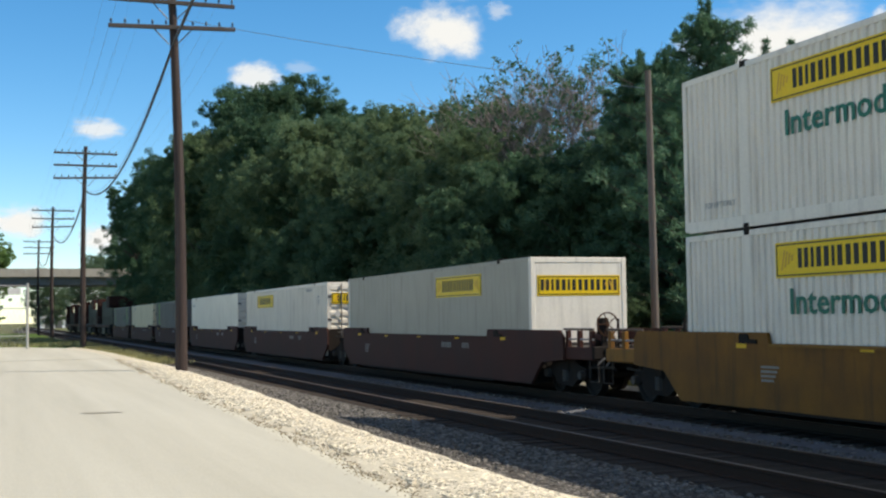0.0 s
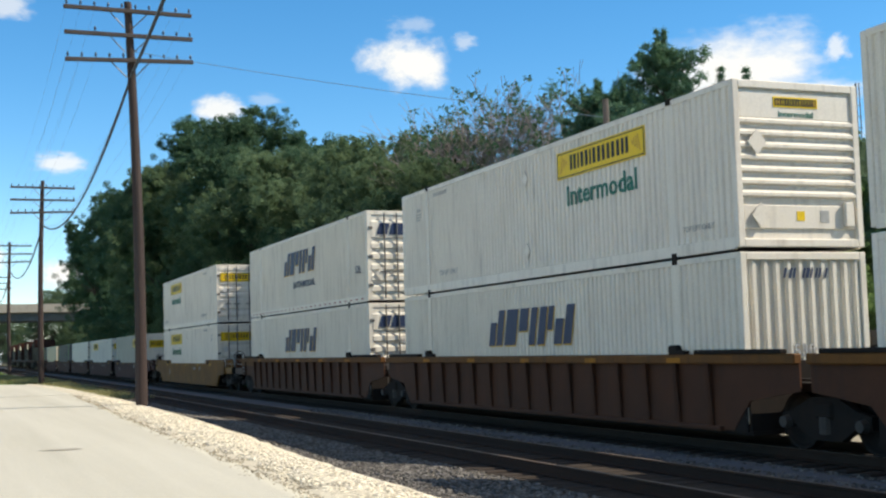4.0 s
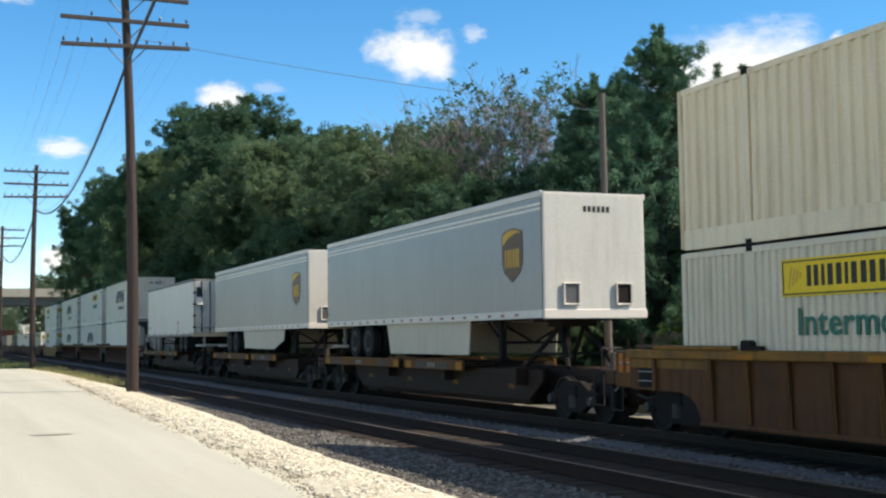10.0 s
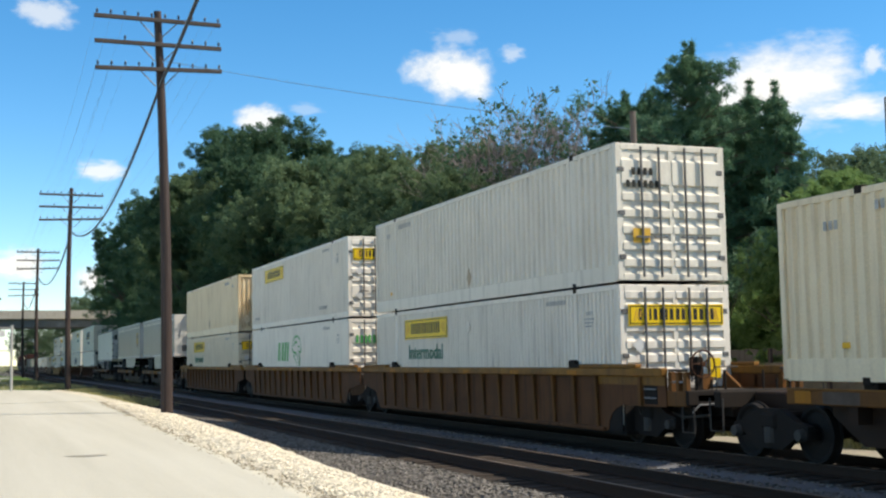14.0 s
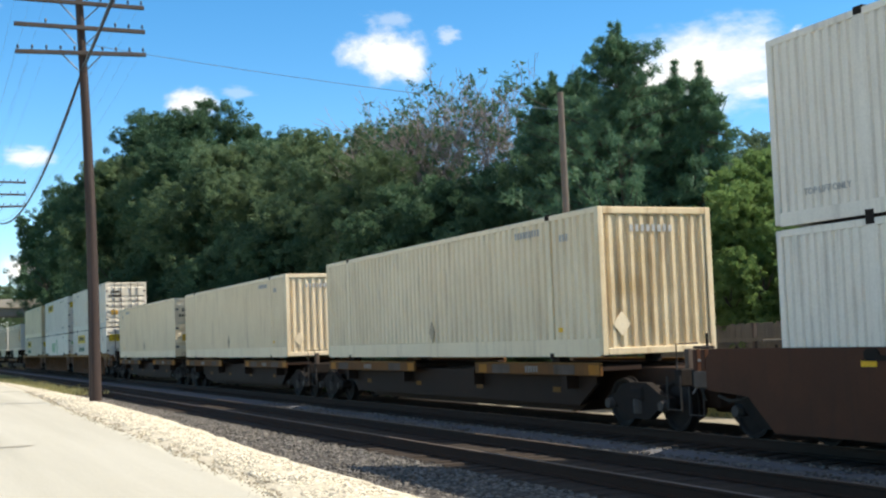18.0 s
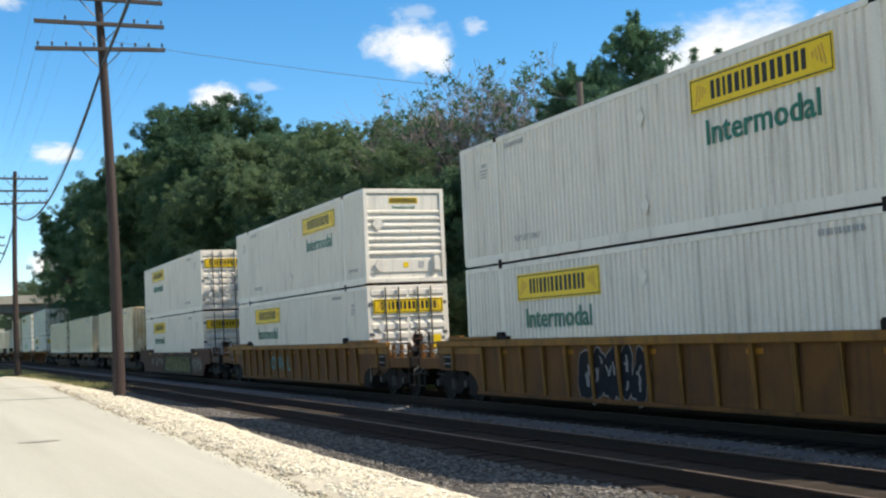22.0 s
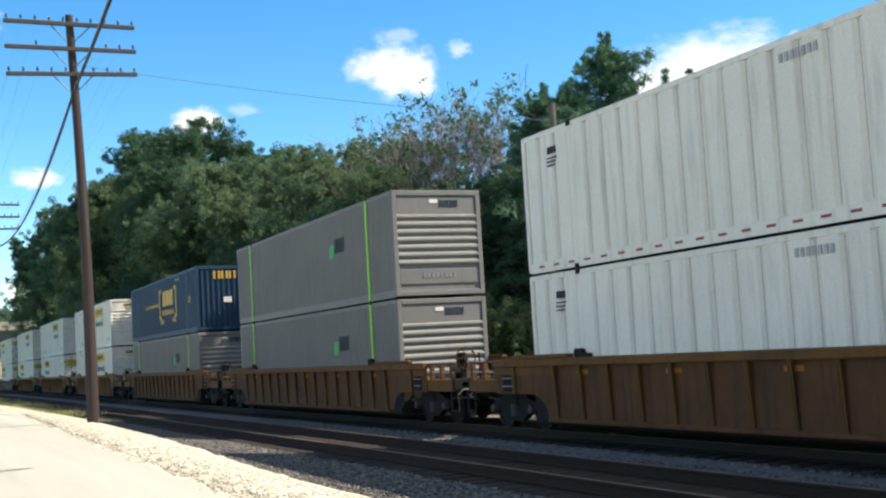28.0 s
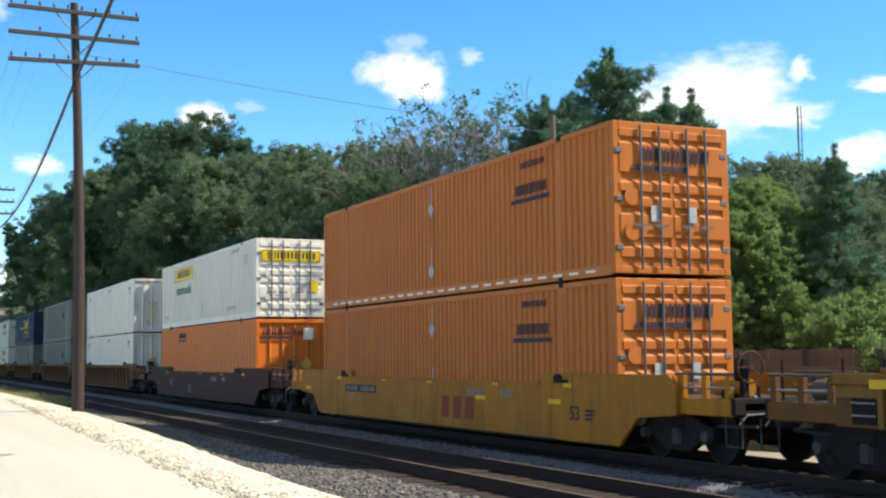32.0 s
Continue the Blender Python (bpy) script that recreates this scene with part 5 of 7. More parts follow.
def slanted_logo(t, s, z0, height, y0, y1, off=1.30):
    """Navy slanted block logo with a thin gold shadow."""
    w = y1 - y0
    polys = bars([w * 0.17, w * 0.26, w * 0.07, w * 0.15, w * 0.18], height, w * 0.03, 0.28, 0.75)
    strips = []
    for k, q in enumerate(polys):
        (ua, va), (ub, vb) = q[0], q[1]
        wd = ub - ua
        if wd < w * 0.1:
            strips.append(q)
            continue
        sl = lambda a, b, c, d: [(ua + a * wd + 0.28 * c * height, c * height), (ua + b * wd + 0.28 * c * height, c * height), (ua + b * wd + 0.28 * d * height, d * height), (ua + a * wd + 0.28 * d * height, d * height)]
        strips += [sl(0, 0.52, 0, 1), sl(0.62, 1, 0.38, 1)] if k % 2 else [sl(0, 0.46, 0, 0.66), sl(0.56, 1, 0, 1)]
    polys = strips
    decal(t, s, [[(u + 0.025 - height * 0.14, v - 0.03) for u, v in q] for q in polys], (s * off, (y0 + y1) / 2, z0), M_GOLD, "logo_shadow", 0.003)
    decal(t, s, [[(u - height * 0.14, v) for u, v in q] for q in polys], (s * off, (y0 + y1) / 2, z0), M_BLUEINK, "logo", 0.008, "navy slanted block logo")


def fleet_box(name, label, words=True, **kw):
    t = container(name, label, M_IVORY, **kw)
    for s in (-1, 1):
        slanted_logo(t, s, 1.42, 0.83, -2.2, 2.25)
        if words:
            lettering(t, s, "INTERMODAL", (s * 1.30, s * 0.62, 0.88), 0.24, M_BLUEINK, stretch=1.45)
        lettering(t, s, "53ft", (s * 1.30, s * 7.1, 0.95), 0.24, M_BLUEINK)
        tape(t, s)
    decal(t, "rear", bars([0.34, 0.55, 0.14, 0.30, 0.38], 0.36, 0.06, 0.28, 0.9), (0, -HL - 0.03, 2.10), M_BLUEINK, "logo", 0.006, "navy slanted block logo")
    decal(t, "rear", number_bars(9, 0.13), (0.2, -HL - 0.03, 1.60), M_FADED, "stencil", 0.005)
    decal(t, "rear", [[(-0.2, 0), (0, -0.24), (0.2, 0), (0, 0.24)]], (-0.85, -HL - 0.035, 0.85), M_WHITE, "placard_holder", 0.012)
    decal(t, "rear", [rect(-0.12, 0.12, 0, 0.3)], (0.36, -HL - 0.03, 0.72), M_SIGN, "small_sign", 0.006)
    decal(t, "nose", bars([0.16, 0.24, 0.06, 0.14, 0.17], 0.17, 0.03, 0.28, 0.22), (0.0, HL - 0.02, 2.42), M_BLUEINK, "logo", 0.006)
    lettering(t, "nose", "53ft", (0.05, HL - 0.02, 1.1), 0.22, M_FADED)
    decal(t, "nose", number_bars(6, 0.12), (0.02, HL - 0.02, 0.5), M_FADED, "stencil", 0.005)
    return t


def tape(t, s, z=0.085, off=1.303):
    polys = []
    for k in range(26):
        u = -7.6 + k * 0.6
        polys.append(rect(u, u + 0.22, 0, 0.045))
    decal(t, s, polys, (s * off, 0, z), M_REDTAPE, "reflector_tape", 0.003)


def parcel_box(name, label, paint_end=M_CREAM, nose="v", paint=M_CREAM):
    t = container(name, label, paint, end_paint=paint_end, pitch=0.28, depth=0.05, duty=0.5, rail=0.38, nose=nose, doors=RIBS_MANY)
    for s in (-1, 1):
        decal(t, s, number_bars(9, 0.14), (s * 1.30, 5.2, 2.50), M_FADED, "stencil", 0.005)
        decal(t, s, [[(-0.16, 0), (0, -0.26), (0.16, 0), (0, 0.26)]], (s * 1.30, 0.0, 0.62), M_PLACARD, "placard_holder", 0.012)
        decal(t, s, number_bars(3, 0.14), (s * 1.30, 6.75, 2.3), M_FADED, "stencil", 0.005)
        decal(t, s, [rect(-0.09, 0.09, 0, 0.09)], (s * 1.305, 6.5, 0.5), M_FLAG, "small_sign", 0.004)
    decal(t, "rear", number_bars(4, 0.15) + [[(u, v - 0.26) for u, v in q] for q in number_bars(6, 0.15)], (-0.7, -HL - 0.035, 2.2), M_INK, "stencil", 0.005)
    decal(t, "rear", [rect(-0.2, 0.2, 0, 0.3)], (-0.75, -HL - 0.035, 0.8), M_GOLD, "small_sign", 0.006)
    decal(t, "nose", number_bars(8, 0.14), (0.1, HL - 0.02, 2.38), M_FADED, "stencil", 0.005)
    decal(t, "nose", [[(-0.2, 0), (0, -0.24), (0.2, 0), (0, 0.24)]], (0.85, HL - 0.025, 0.62), M_CREAM, "placard_holder", 0.012)
    return t


def disc(cx, cy, r, n=14):
    return [(cx + r * math.cos(k * math.tau / n), cy + r * math.sin(k * math.tau / n)) for k in range(n)]


def stripes_lime(t, s):
    for y in (-6.15, 6.1):
        decal(t, s, [rect(-0.06, 0.06, 0, BOX_H - 0.05)], (s * 1.312, y, 0.02), M_LIME, "lime_band", 0.006, "lime green tape band")


# prototypes; each one is used as it is for its first place on the train
def make_stock():
    k = {}
    k["hauler"] = hauler_box("container", "white corrugated container with yellow signs and green lettering")
    # side colour holds the shade; the sunlit end keeps the full white
    t = container("container", "old ivory container, sides coloured for shade, with yellow signs and a smooth white sunlit end", M_DIMIVORY, end_paint=M_WHITE, pitch=1.22, depth=0.01, duty=0.95, nose="w")
    for s in (-1, 1):
        hauler_sign(t, s, 1.35, 4.9, 2.0, 2.58)
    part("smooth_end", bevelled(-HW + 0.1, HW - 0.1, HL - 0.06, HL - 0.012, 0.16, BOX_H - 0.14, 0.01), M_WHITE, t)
    hauler_sign(t, "nose", -1.12, 1.12, 1.92, 2.42, HL - 0.011)
    k["hauler_low"] = t
    k["hauler_cream"] = hauler_box("container", "cream-tinged corrugated container with yellow signs and green lettering", paint=M_BEIGE)
    k["hauler_plain"] = hauler_box("container", "white corrugated container with a single yellow sign", words=False)
    k["fleet"] = fleet_box("container", "ivory container with a navy slanted block logo", nose="v", doors=RIBS_MANY)
    k["fleet_low"] = fleet_box("container", "ivory container with a navy logo and no subtitle", words=False, nose="v", doors=RIBS_MANY)
    k["parcel"] = parcel_box("container", "plain cream ribbed container with faint stencils")
    k["parcel_white"] = parcel_box("container", "dull ivory ribbed container with faint stencils", M_IVORY, "v", M_IVORY)
    k["parcel_rust"] = parcel_box("container", "cream container with a rust-streaked ribbed end", M_CREAM_RUST)
    t = container("container", "smooth white container with a bright green animal logo", M_WHITE, pitch=1.22, depth=0.012, duty=0.94, doors=RIBS_MANY)
    for s in (-1, 1):
        word = [[(u - 0.9, v * 1.0 + 0.1) for u, v in q] for q in bars([0.30, 0.12, 0.34, 0.32, 0.26], 0.78, 0.14, 0.22, 0.34)]
        for q in word:
            decal(t, s, [q], (s * 1.285, 1.0, 1.32), M_TGREEN, "logo_block", 0.010, "bright green logo block")
        head = (((0.72, 0.62), (0.9, 0.9), (1.25, 1.08), (1.7, 1.1), (2.05, 0.95), (2.2, 0.7)), ((1.0, 0.7), (1.3, 0.86), (1.65, 0.84)), ((2.2, 0.7), (2.3, 0.5), (2.12, 0.42), (1.85, 0.5)),
                ((1.85, 0.5), (1.95, 0.3), (2.1, 0.12), (1.95, -0.1), (1.75, 0.05), (1.6, 0.3)), ((0.72, 0.62), (1.0, 0.45), (1.35, 0.42), (1.6, 0.3)), ((1.1, 0.22), (1.35, 0.12), (1.5, -0.08)), ((1.75, 0.68), (1.95, 0.66)), ((0.95, 0.3), (1.2, 0.3)))
        for line in head:
            up = [(u, v + 0.04) for u, v in line]
            decal(t, s, [up + [(u, v - 0.04) for u, v in reversed(line)]], (s * 1.285, 1.0, 1.32), M_TGREEN, "logo_stroke", 0.010, "bright green brush stroke")
        decal(t, s, number_bars(5, 0.16), (s * 1.285, 0.9, 0.95), M_BLUEINK, "stencil", 0.008)
    decal(t, "rear", bars([0.25, 0.08, 0.25, 0.25, 0.2], 0.28, 0.06), (-0.4, -HL - 0.035, 2.0), M_TGREEN, "logo", 0.006)
    stencils(t, 4)
    k["animal"] = t
    t = container("container", "smooth white refrigerated container with a dark louvred cooling unit", M_WHITE, pitch=1.22, depth=0.01, duty=0.95, nose="w")
    # the housing is wide at the top and tapers to the grille; pale panels close the frame beneath
    shape = [(-1.16, 2.80), (0.74, 2.80), (0.74, 2.30), (0.68, 1.92), (0.56, 1.74), (-0.52, 1.74), (-0.66, 1.90), (-0.72, 2.32), (-1.16, 2.56)]
    unit = part("cooling_unit", prism(shape, HL - 0.03, HL + 0.30), M_VENT, t, "slate grey cooling unit with louvres", at=pose(0, 0, 0, 0, 0, 90))
    for j in range(9):
        w = 0.60 - (0.08 if j == 0 else 0.0)
        part("louvre", prism([(0, 0), (0.05, 0.02), (0.05, 0.055), (0, 0.075)], -w, w - 0.04), M_GREY, unit, at=pose(HL + 0.298, 0, 1.84 + j * 0.098, 0, 0, -90))
    part("side_duct", bevelled(0.72, 1.10, HL - 0.03, HL + 0.24, 1.05, 2.46, 0.13, 3), M_DIMIVORY, t, "rounded grey air duct")
    low = part("lower_panel", bevelled(-0.62, 0.68, HL - 0.03, HL + 0.16, 0.75, 1.70, 0.03), M_WHITE, t)
    for x in (-0.42, -0.30, -0.05, 0.40):
        part("frame_post", shared("unit_post", lambda: box(-0.025, 0.025, 0, 0.05, 0.8, 1.72), M_STEEL), None, low, at=pose(x, HL + 0.16, 0))
    for s in (-1, 1):
        decal(t, s, number_bars(9, 0.12), (s * 1.29, 7.1, 2.3), M_FADED, "stencil", 0.006)
    k["reefer"] = t
    t = container("container", "navy blue container with a gold bracketed logo", M_NAVY, nose="v")
    for s in (-1, 1):
        L = 1.91
        br = []
        for sg in (-1, 1):
            br += [rect(sg * L - 0.09, sg * L + 0.09, 0, 1.46), rect(min(sg * L, sg * (L - 0.36)), max(sg * L, sg * (L - 0.36)), 0, 0.14), rect(min(sg * L, sg * (L - 0.36)), max(sg * L, sg * (L - 0.36)), 1.32, 1.46)]
        letters = [[(u, v + 0.62) for u, v in q] for q in bars([0.72, 0.72, 0.72], 0.72, 0.1, 0.12, 0.9)]
        dots = [disc(sg * 1.43 + o, -0.12, 0.13) for sg in (-1, 1) for o in (-0.2, 0.2)]
        decal(t, s, br, (s * 1.30, s * 1.88, 0.88), M_GOLD, "logo_bracket", 0.010, "gold square brackets")
        for q in letters:
            decal(t, s, [q], (s * 1.30, s * 1.88, 0.88), M_GOLD, "logo_block", 0.010, "gold logo block")
        for q in dots:
            decal(t, s, [q], (s * 1.30, s * 1.88, 0.88), M_GOLD, "logo_dot", 0.010, "gold dot")
        lettering(t, s, "How tomorrow moves", (s * 1.30, s * (1.88 - 3.95), 1.56), 0.21, M_GOLD, shear=0.25, stretch=1.25)
        lettering(t, s, "INTERMODAL", (s * 1.30, s * 1.88, 1.06), 0.26, M_GOLD, stretch=1.25)
        lettering(t, s, "53'", (s * 1.30, s * 6.7, 1.35), 0.28, M_GOLD)
        decal(t, s, number_bars(8, 0.13), (s * 1.30, s * 4.2, 2.52), M_CHALK, "stencil", 0.006)
    decal(t, "nose", bars([0.3, 0.3, 0.3], 0.34, 0.05, 0, 0.26), (0.0, HL - 0.015, 2.3), M_GOLD, "logo", 0.008)
    decal(t, "nose", [rect(-0.18, 0.18, 0, 0.24)], (-0.1, HL - 0.015, 1.25), M_PALETAPE, "data_plate", 0.006)
    k["navy"] = t
    t = container("container", "grey corrugated container with lime green bands and silver end ribs", M_GREY, pitch=0.20, rib_mat=M_TANRIB)
    for s in (-1, 1):
        stripes_lime(t, s)
        decal(t, s, bars([0.2, 0.2, 0.14, 0.2], 0.42, 0.05, 0.1, 0.6), (s * 1.30, s * 3.7, 1.62), M_VENT, "logo", 0.006, "faded slate block logo")
        decal(t, s, [rect(-0.12, 0.3, 0, 0.4, 0.3)], (s * 1.30, s * 2.9, 1.5), M_TGREEN, "logo", 0.005)
    decal(t, "nose", bars([0.12, 0.12, 0.1, 0.12], 0.2, 0.03, 0.1), (-0.35, HL - 0.03, 2.4), M_VENT, "logo", 0.006)
    decal(t, "nose", [rect(-0.12, 0.12, 0, 0.1)], (0.08, HL - 0.03, 2.52), M_PALETAPE, "data_plate", 0.01)
    decal(t, "nose", number_bars(8, 0.14), (0, HL - 0.03, 0.5), M_CHALK, "stencil", 0.006)
    k["grey"] = t
    t = container("container", "white sheet-and-post container with widely spaced upright posts", M_WHITE, pitch=0.61, depth=0.06, duty=0.80, nose="w")
    for s in (-1, 1):
        decal(t, s, number_bars(7, 0.14), (s * 1.30, 0.6, 2.5), M_FADED, "stencil", 0.012)
        decal(t, s, bars([0.1, 0.08, 0.1], 0.14, 0.03) + rect_rows(3, 0.4, 0.03), (s * 1.30, 6.9, 2.35), M_PRINT, "stencil", 0.012)
        decal(t, s, bars([0.1, 0.08, 0.1], 0.14, 0.03) + rect_rows(3, 0.4, 0.03), (s * 1.30, -6.8, 2.35), M_PRINT, "stencil", 0.012)
        tape(t, s, 0.10)
        decal(t, s, [rect(-7.94 + 0.6115 * q, -7.925 + 0.6115 * q, 0.0, 2.48) for q in range(1, 26)], (s * 1.2945, 0, 0.25), M_FADED, "panel_seam", 0.003)
    decal(t, "nose", [[(v, -u) for u, v in q] for q in number_bars(9, 0.13)], (-1.0, HL - 0.02, 1.9), M_PRINT, "stencil", 0.006)
    decal(t, "nose", [rect(-0.1, 0.1, 0, 0.36)], (-1.05, HL - 0.02, 0.5), M_PRINT, "data_plate", 0.01)
    decal(t, "nose", [rect(-0.25, 0.25, 0, 1.3, 0.08), rect(0.4, 0.6, 0.1, 0.9, 0.05)], (0.35, HL - 0.085 - 0.004, 0.35), M_CREAM_RUST, "rust_stain", 0.006, "rust stain")
    k["post"] = t
    t = container("container", "orange corrugated container with a dark block logo", M_ORANGE, pitch=0.235)
    for s in (-1, 1):
        decal(t, s, [[(u, v + 0.16) for u, v in q] for q in bars([0.14, 0.14, 0.15, 0.15, 0.06, 0.15, 0.14, 0.15], 0.22, 0.035, 0.1, 0.22)] + [rect(-0.82, 0.8, 0, 0.09, 0.1)], (s * 1.30, -4.9, 1.73), M_PRINT, "logo", 0.006, "dark block logo with underline")
        decal(t, s, [rect(-7.2 + 0.62 * q, -6.85 + 0.62 * q, 0, 0.05) for q in range(24)], (s * 1.304, 0, 0.085), M_PALETAPE, "reflector_tape", 0.003)
        decal(t, s, number_bars(9, 0.13), (s * 1.30, -5.0, 2.45), M_PRINT, "stencil", 0.004)
        for z in (2.1, 0.6):
            decal(t, s, [[(-0.16, 0), (0, -0.2), (0.16, 0), (0, 0.2)]], (s * 1.30, 0.1, z), M_FADED, "placard_holder", 0.015)
            decal(t, s, [rect(-0.025, 0.025, 0.2, 0.6)], (s * 1.30, 0.1, z), M_FADED, "paint_streak", 0.004)
    decal(t, "rear", [[(u, v + 0.18) for u, v in q] for q in bars([0.16, 0.16, 0.17, 0.17, 0.07, 0.17, 0.16, 0.17], 0.26, 0.04, 0.1, 0.22)] + [rect(-0.95, 0.3, 0, 0.1, 0.1)], (0.05, -HL - 0.035, 1.95), M_PRINT, "logo", 0.006, "dark block logo with underline")
    for x in (-0.42, 0.42):
        decal(t, "rear", [rect(-0.09, 0.09, 0, 0.3)], (x, -HL - 0.035, 1.0), M_FADED, "data_plate", 0.006)
    for z in (1.45, 0.8):
        decal(t, "rear", [disc(0, 0, 0.17)], (-0.92, -HL - 0.035, z), M_ORANGE, "placard_holder", 0.012)
    k["orange"] = t
    t = container("container", "plain orange container with widely spaced ribs and a cooling box", M_ORANGE2, pitch=0.46, depth=0.03, duty=0.6, nose="w")
    for s in (-1, 1):
        decal(t, s, [[(u, v + 0.16) for u, v in q] for q in bars([0.14, 0.14, 0.15, 0.15, 0.06, 0.15, 0.14, 0.15], 0.22, 0.035, 0.1, 0.22)] + [rect(-0.82, 0.8, 0, 0.09, 0.1)], (s * 1.295, -3.62, 2.22), M_PRINT, "logo", 0.008, "dark block logo with underline")
    decal(t, "nose", [[(u, v + 0.14) for u, v in q] for q in bars([0.17, 0.17, 0.18, 0.18, 0.07, 0.18, 0.17, 0.18], 0.24, 0.04, 0.1, 0.22)] + [rect(-0.95, 0.3, 0, 0.09, 0.1)], (0.25, HL - 0.02, 2.15), M_PRINT, "logo", 0.006, "dark block logo with underline")
    part("lamp_box", bevelled(-0.15, 0.15, 0, 0.28, 0, 0.42, 0.03, 2), M_WHITE, t, "small pale box on the end", at=pose(-0.62, HL - 0.05, 2.12))
    decal(t, "nose", [[(-0.22, 0), (0, -0.25), (0.22, 0), (0, 0.25)]], (-0.6, HL + 0.0, 1.25), M_GOLD, "placard_holder", 0.012)
    k["orange_plain"] = t
    return k


# ---- trailers ----
def trailer(name, label, skin, z0, z1, length, shield, skirt):
    """A road trailer. Local: nose at -y, wheels towards +y, floor at z0; stands on a flat car's deck at z = 1.2."""
    t = thing(name, label, "trailer", "road trailers on the train")
    h = length / 2
    h2 = z1 - z0
    for s in (-1, 1):
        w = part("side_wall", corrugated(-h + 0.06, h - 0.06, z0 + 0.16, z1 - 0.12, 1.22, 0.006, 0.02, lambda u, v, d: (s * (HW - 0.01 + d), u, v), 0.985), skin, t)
        part("top_rail", bevelled(s * HW - 0.03, s * HW + 0.03, -h, h, z1 - 0.14, z1, 0.015), M_TRAILERW if shield else M_STEEL, t)
        rail = part("bottom_rail", bevelled(s * HW - 0.03, s * HW + 0.032, -h, h, z0, z0 + 0.18, 0.012), M_TRAILERW, t)
        if not shield:
            part("rail_foot", box(s * HW - 0.036, s * HW + 0.036, -h + 0.02, h - 0.02, z0 - 0.03, z0 + 0.10), M_GREY, rail, "dull grey rail foot")
        marks = [-h + 0.4 + 0.75 * q for q in range(int((length - 0.8) / 0.75))] if shield else [-h + 0.5 + 1.95 * q + d for q in range(int((length - 1.0) / 1.95) + 1) for d in (0, 0.34)]
        decal(t, s, [rect(y, y + (0.18 if shield else 0.28), 0, 0.06) for y in marks], (s * (HW + 0.034), 0, z0 + (0.06 if shield else 0.112)), M_REDTAPE, "reflector_tape", 0.003)
        if shield:
            decal(t, s, [rect(-h + 0.05, h - 0.05, 0.0, 0.05), rect(-h + 0.05, h - 0.05, 0.11, 0.16)], (s * (HW + 0.002), 0, z1 - 0.42), M_WHITE, "pin_stripe", 0.003)
            # the shield stands near the nose
            outl = [(-0.54, 1.12), (-0.28, 1.2), (0.0, 1.23), (0.28, 1.2), (0.54, 1.12), (0.54, 0.42), (0.42, 0.2), (0.0, -0.02), (-0.42, 0.2), (-0.54, 0.42)]
            sh = decal(t, s, [outl], (s * (HW + 0.002), -h + 1.52, z0 + 0.86), M_SHIELD, "logo_shield", 0.006, "brown shield emblem with gold shapes")
            sweep = [(-0.48, 1.08), (-0.25, 1.16), (0.0, 1.19), (0.3, 1.16), (0.48, 1.1), (0.2, 1.1), (-0.2, 1.0), (-0.48, 0.85)]
            part("emblem", flat_shapes([sweep] + [[(u, v + 0.32) for u, v in q] for q in bars([0.22, 0.22, 0.18], 0.42, 0.06, 0, 0.18)], 0.005), M_GOLD, sh, at=Matrix.Translation((0, 0, 0.0065)))
        else:
            decal(t, s, number_bars(2, 0.2) + [rect(-0.06, 0.06, -0.42, -0.1)], (s * (HW + 0.002), -3.2 if s < 0 else 3.2, z0 + 0.62), M_REDINK, "stencil", 0.004)
            decal(t, s, number_bars(7, 0.12), (s * (HW + 0.002), h - 0.9 if s < 0 else -h + 0.9, z0 + 0.5), M_FADED, "stencil", 0.004)
        if skirt:
            pts = [(-3.85, z0), (2.3, z0), (2.0, 1.36), (-3.75, 1.36)] if skirt == 1 else [(-4.5, z0), (2.4, z0), (2.15, 1.46), (-2.75, 1.42), (-4.3, 1.75)]
            part("side_skirt", prism(pts, s * 1.2, s * 1.23), M_SKIRT, t, "cream side skirt panel")
    part("roof", box(-HW, HW, -h + 0.02, h - 0.02, z1 - 0.05, z1 - 0.015), skin, t)
    part("floor", box(-HW + 0.04, HW - 0.04, -h + 0.05, h - 0.05, z0 + 0.02, z0 + 0.15), M_DARK, t)
    nose = part("nose_wall", bevelled(-HW + 0.02, HW - 0.02, -h - 0.02, -h + 0.06, z0 + 0.02, z1 - 0.02, 0.05, 2), M_TRAILERW, t)
    part("nose_band", bevelled(-HW, HW, -h - 0.035, -h + 0.04, z0 - 0.02, z0 + 0.2, 0.02), M_PALETAPE if shield else M_TRAILERW, nose)
    if shield:
        for x in (-0.62, 0.70):
            b = part("gladhand_box", bevelled(x - 0.2, x + 0.2, -h - 0.05, -h, z0 + 0.28, z0 + 0.78, 0.03), M_DARK if x > 0 else M_STEEL, nose)
            part("box_frame", pipe([(x - 0.19, -h - 0.06, z0 + 0.3), (x + 0.19, -h - 0.06, z0 + 0.3), (x + 0.19, -h - 0.06, z0 + 0.76), (x - 0.19, -h - 0.06, z0 + 0.76), (x - 0.19, -h - 0.06, z0 + 0.3)], 0.03), M_PALETAPE, b)
        decal(t, "rear", number_bars(6, 0.13), (0.05, -h - 0.022, z1 - 0.45), M_INK, "stencil", 0.004)
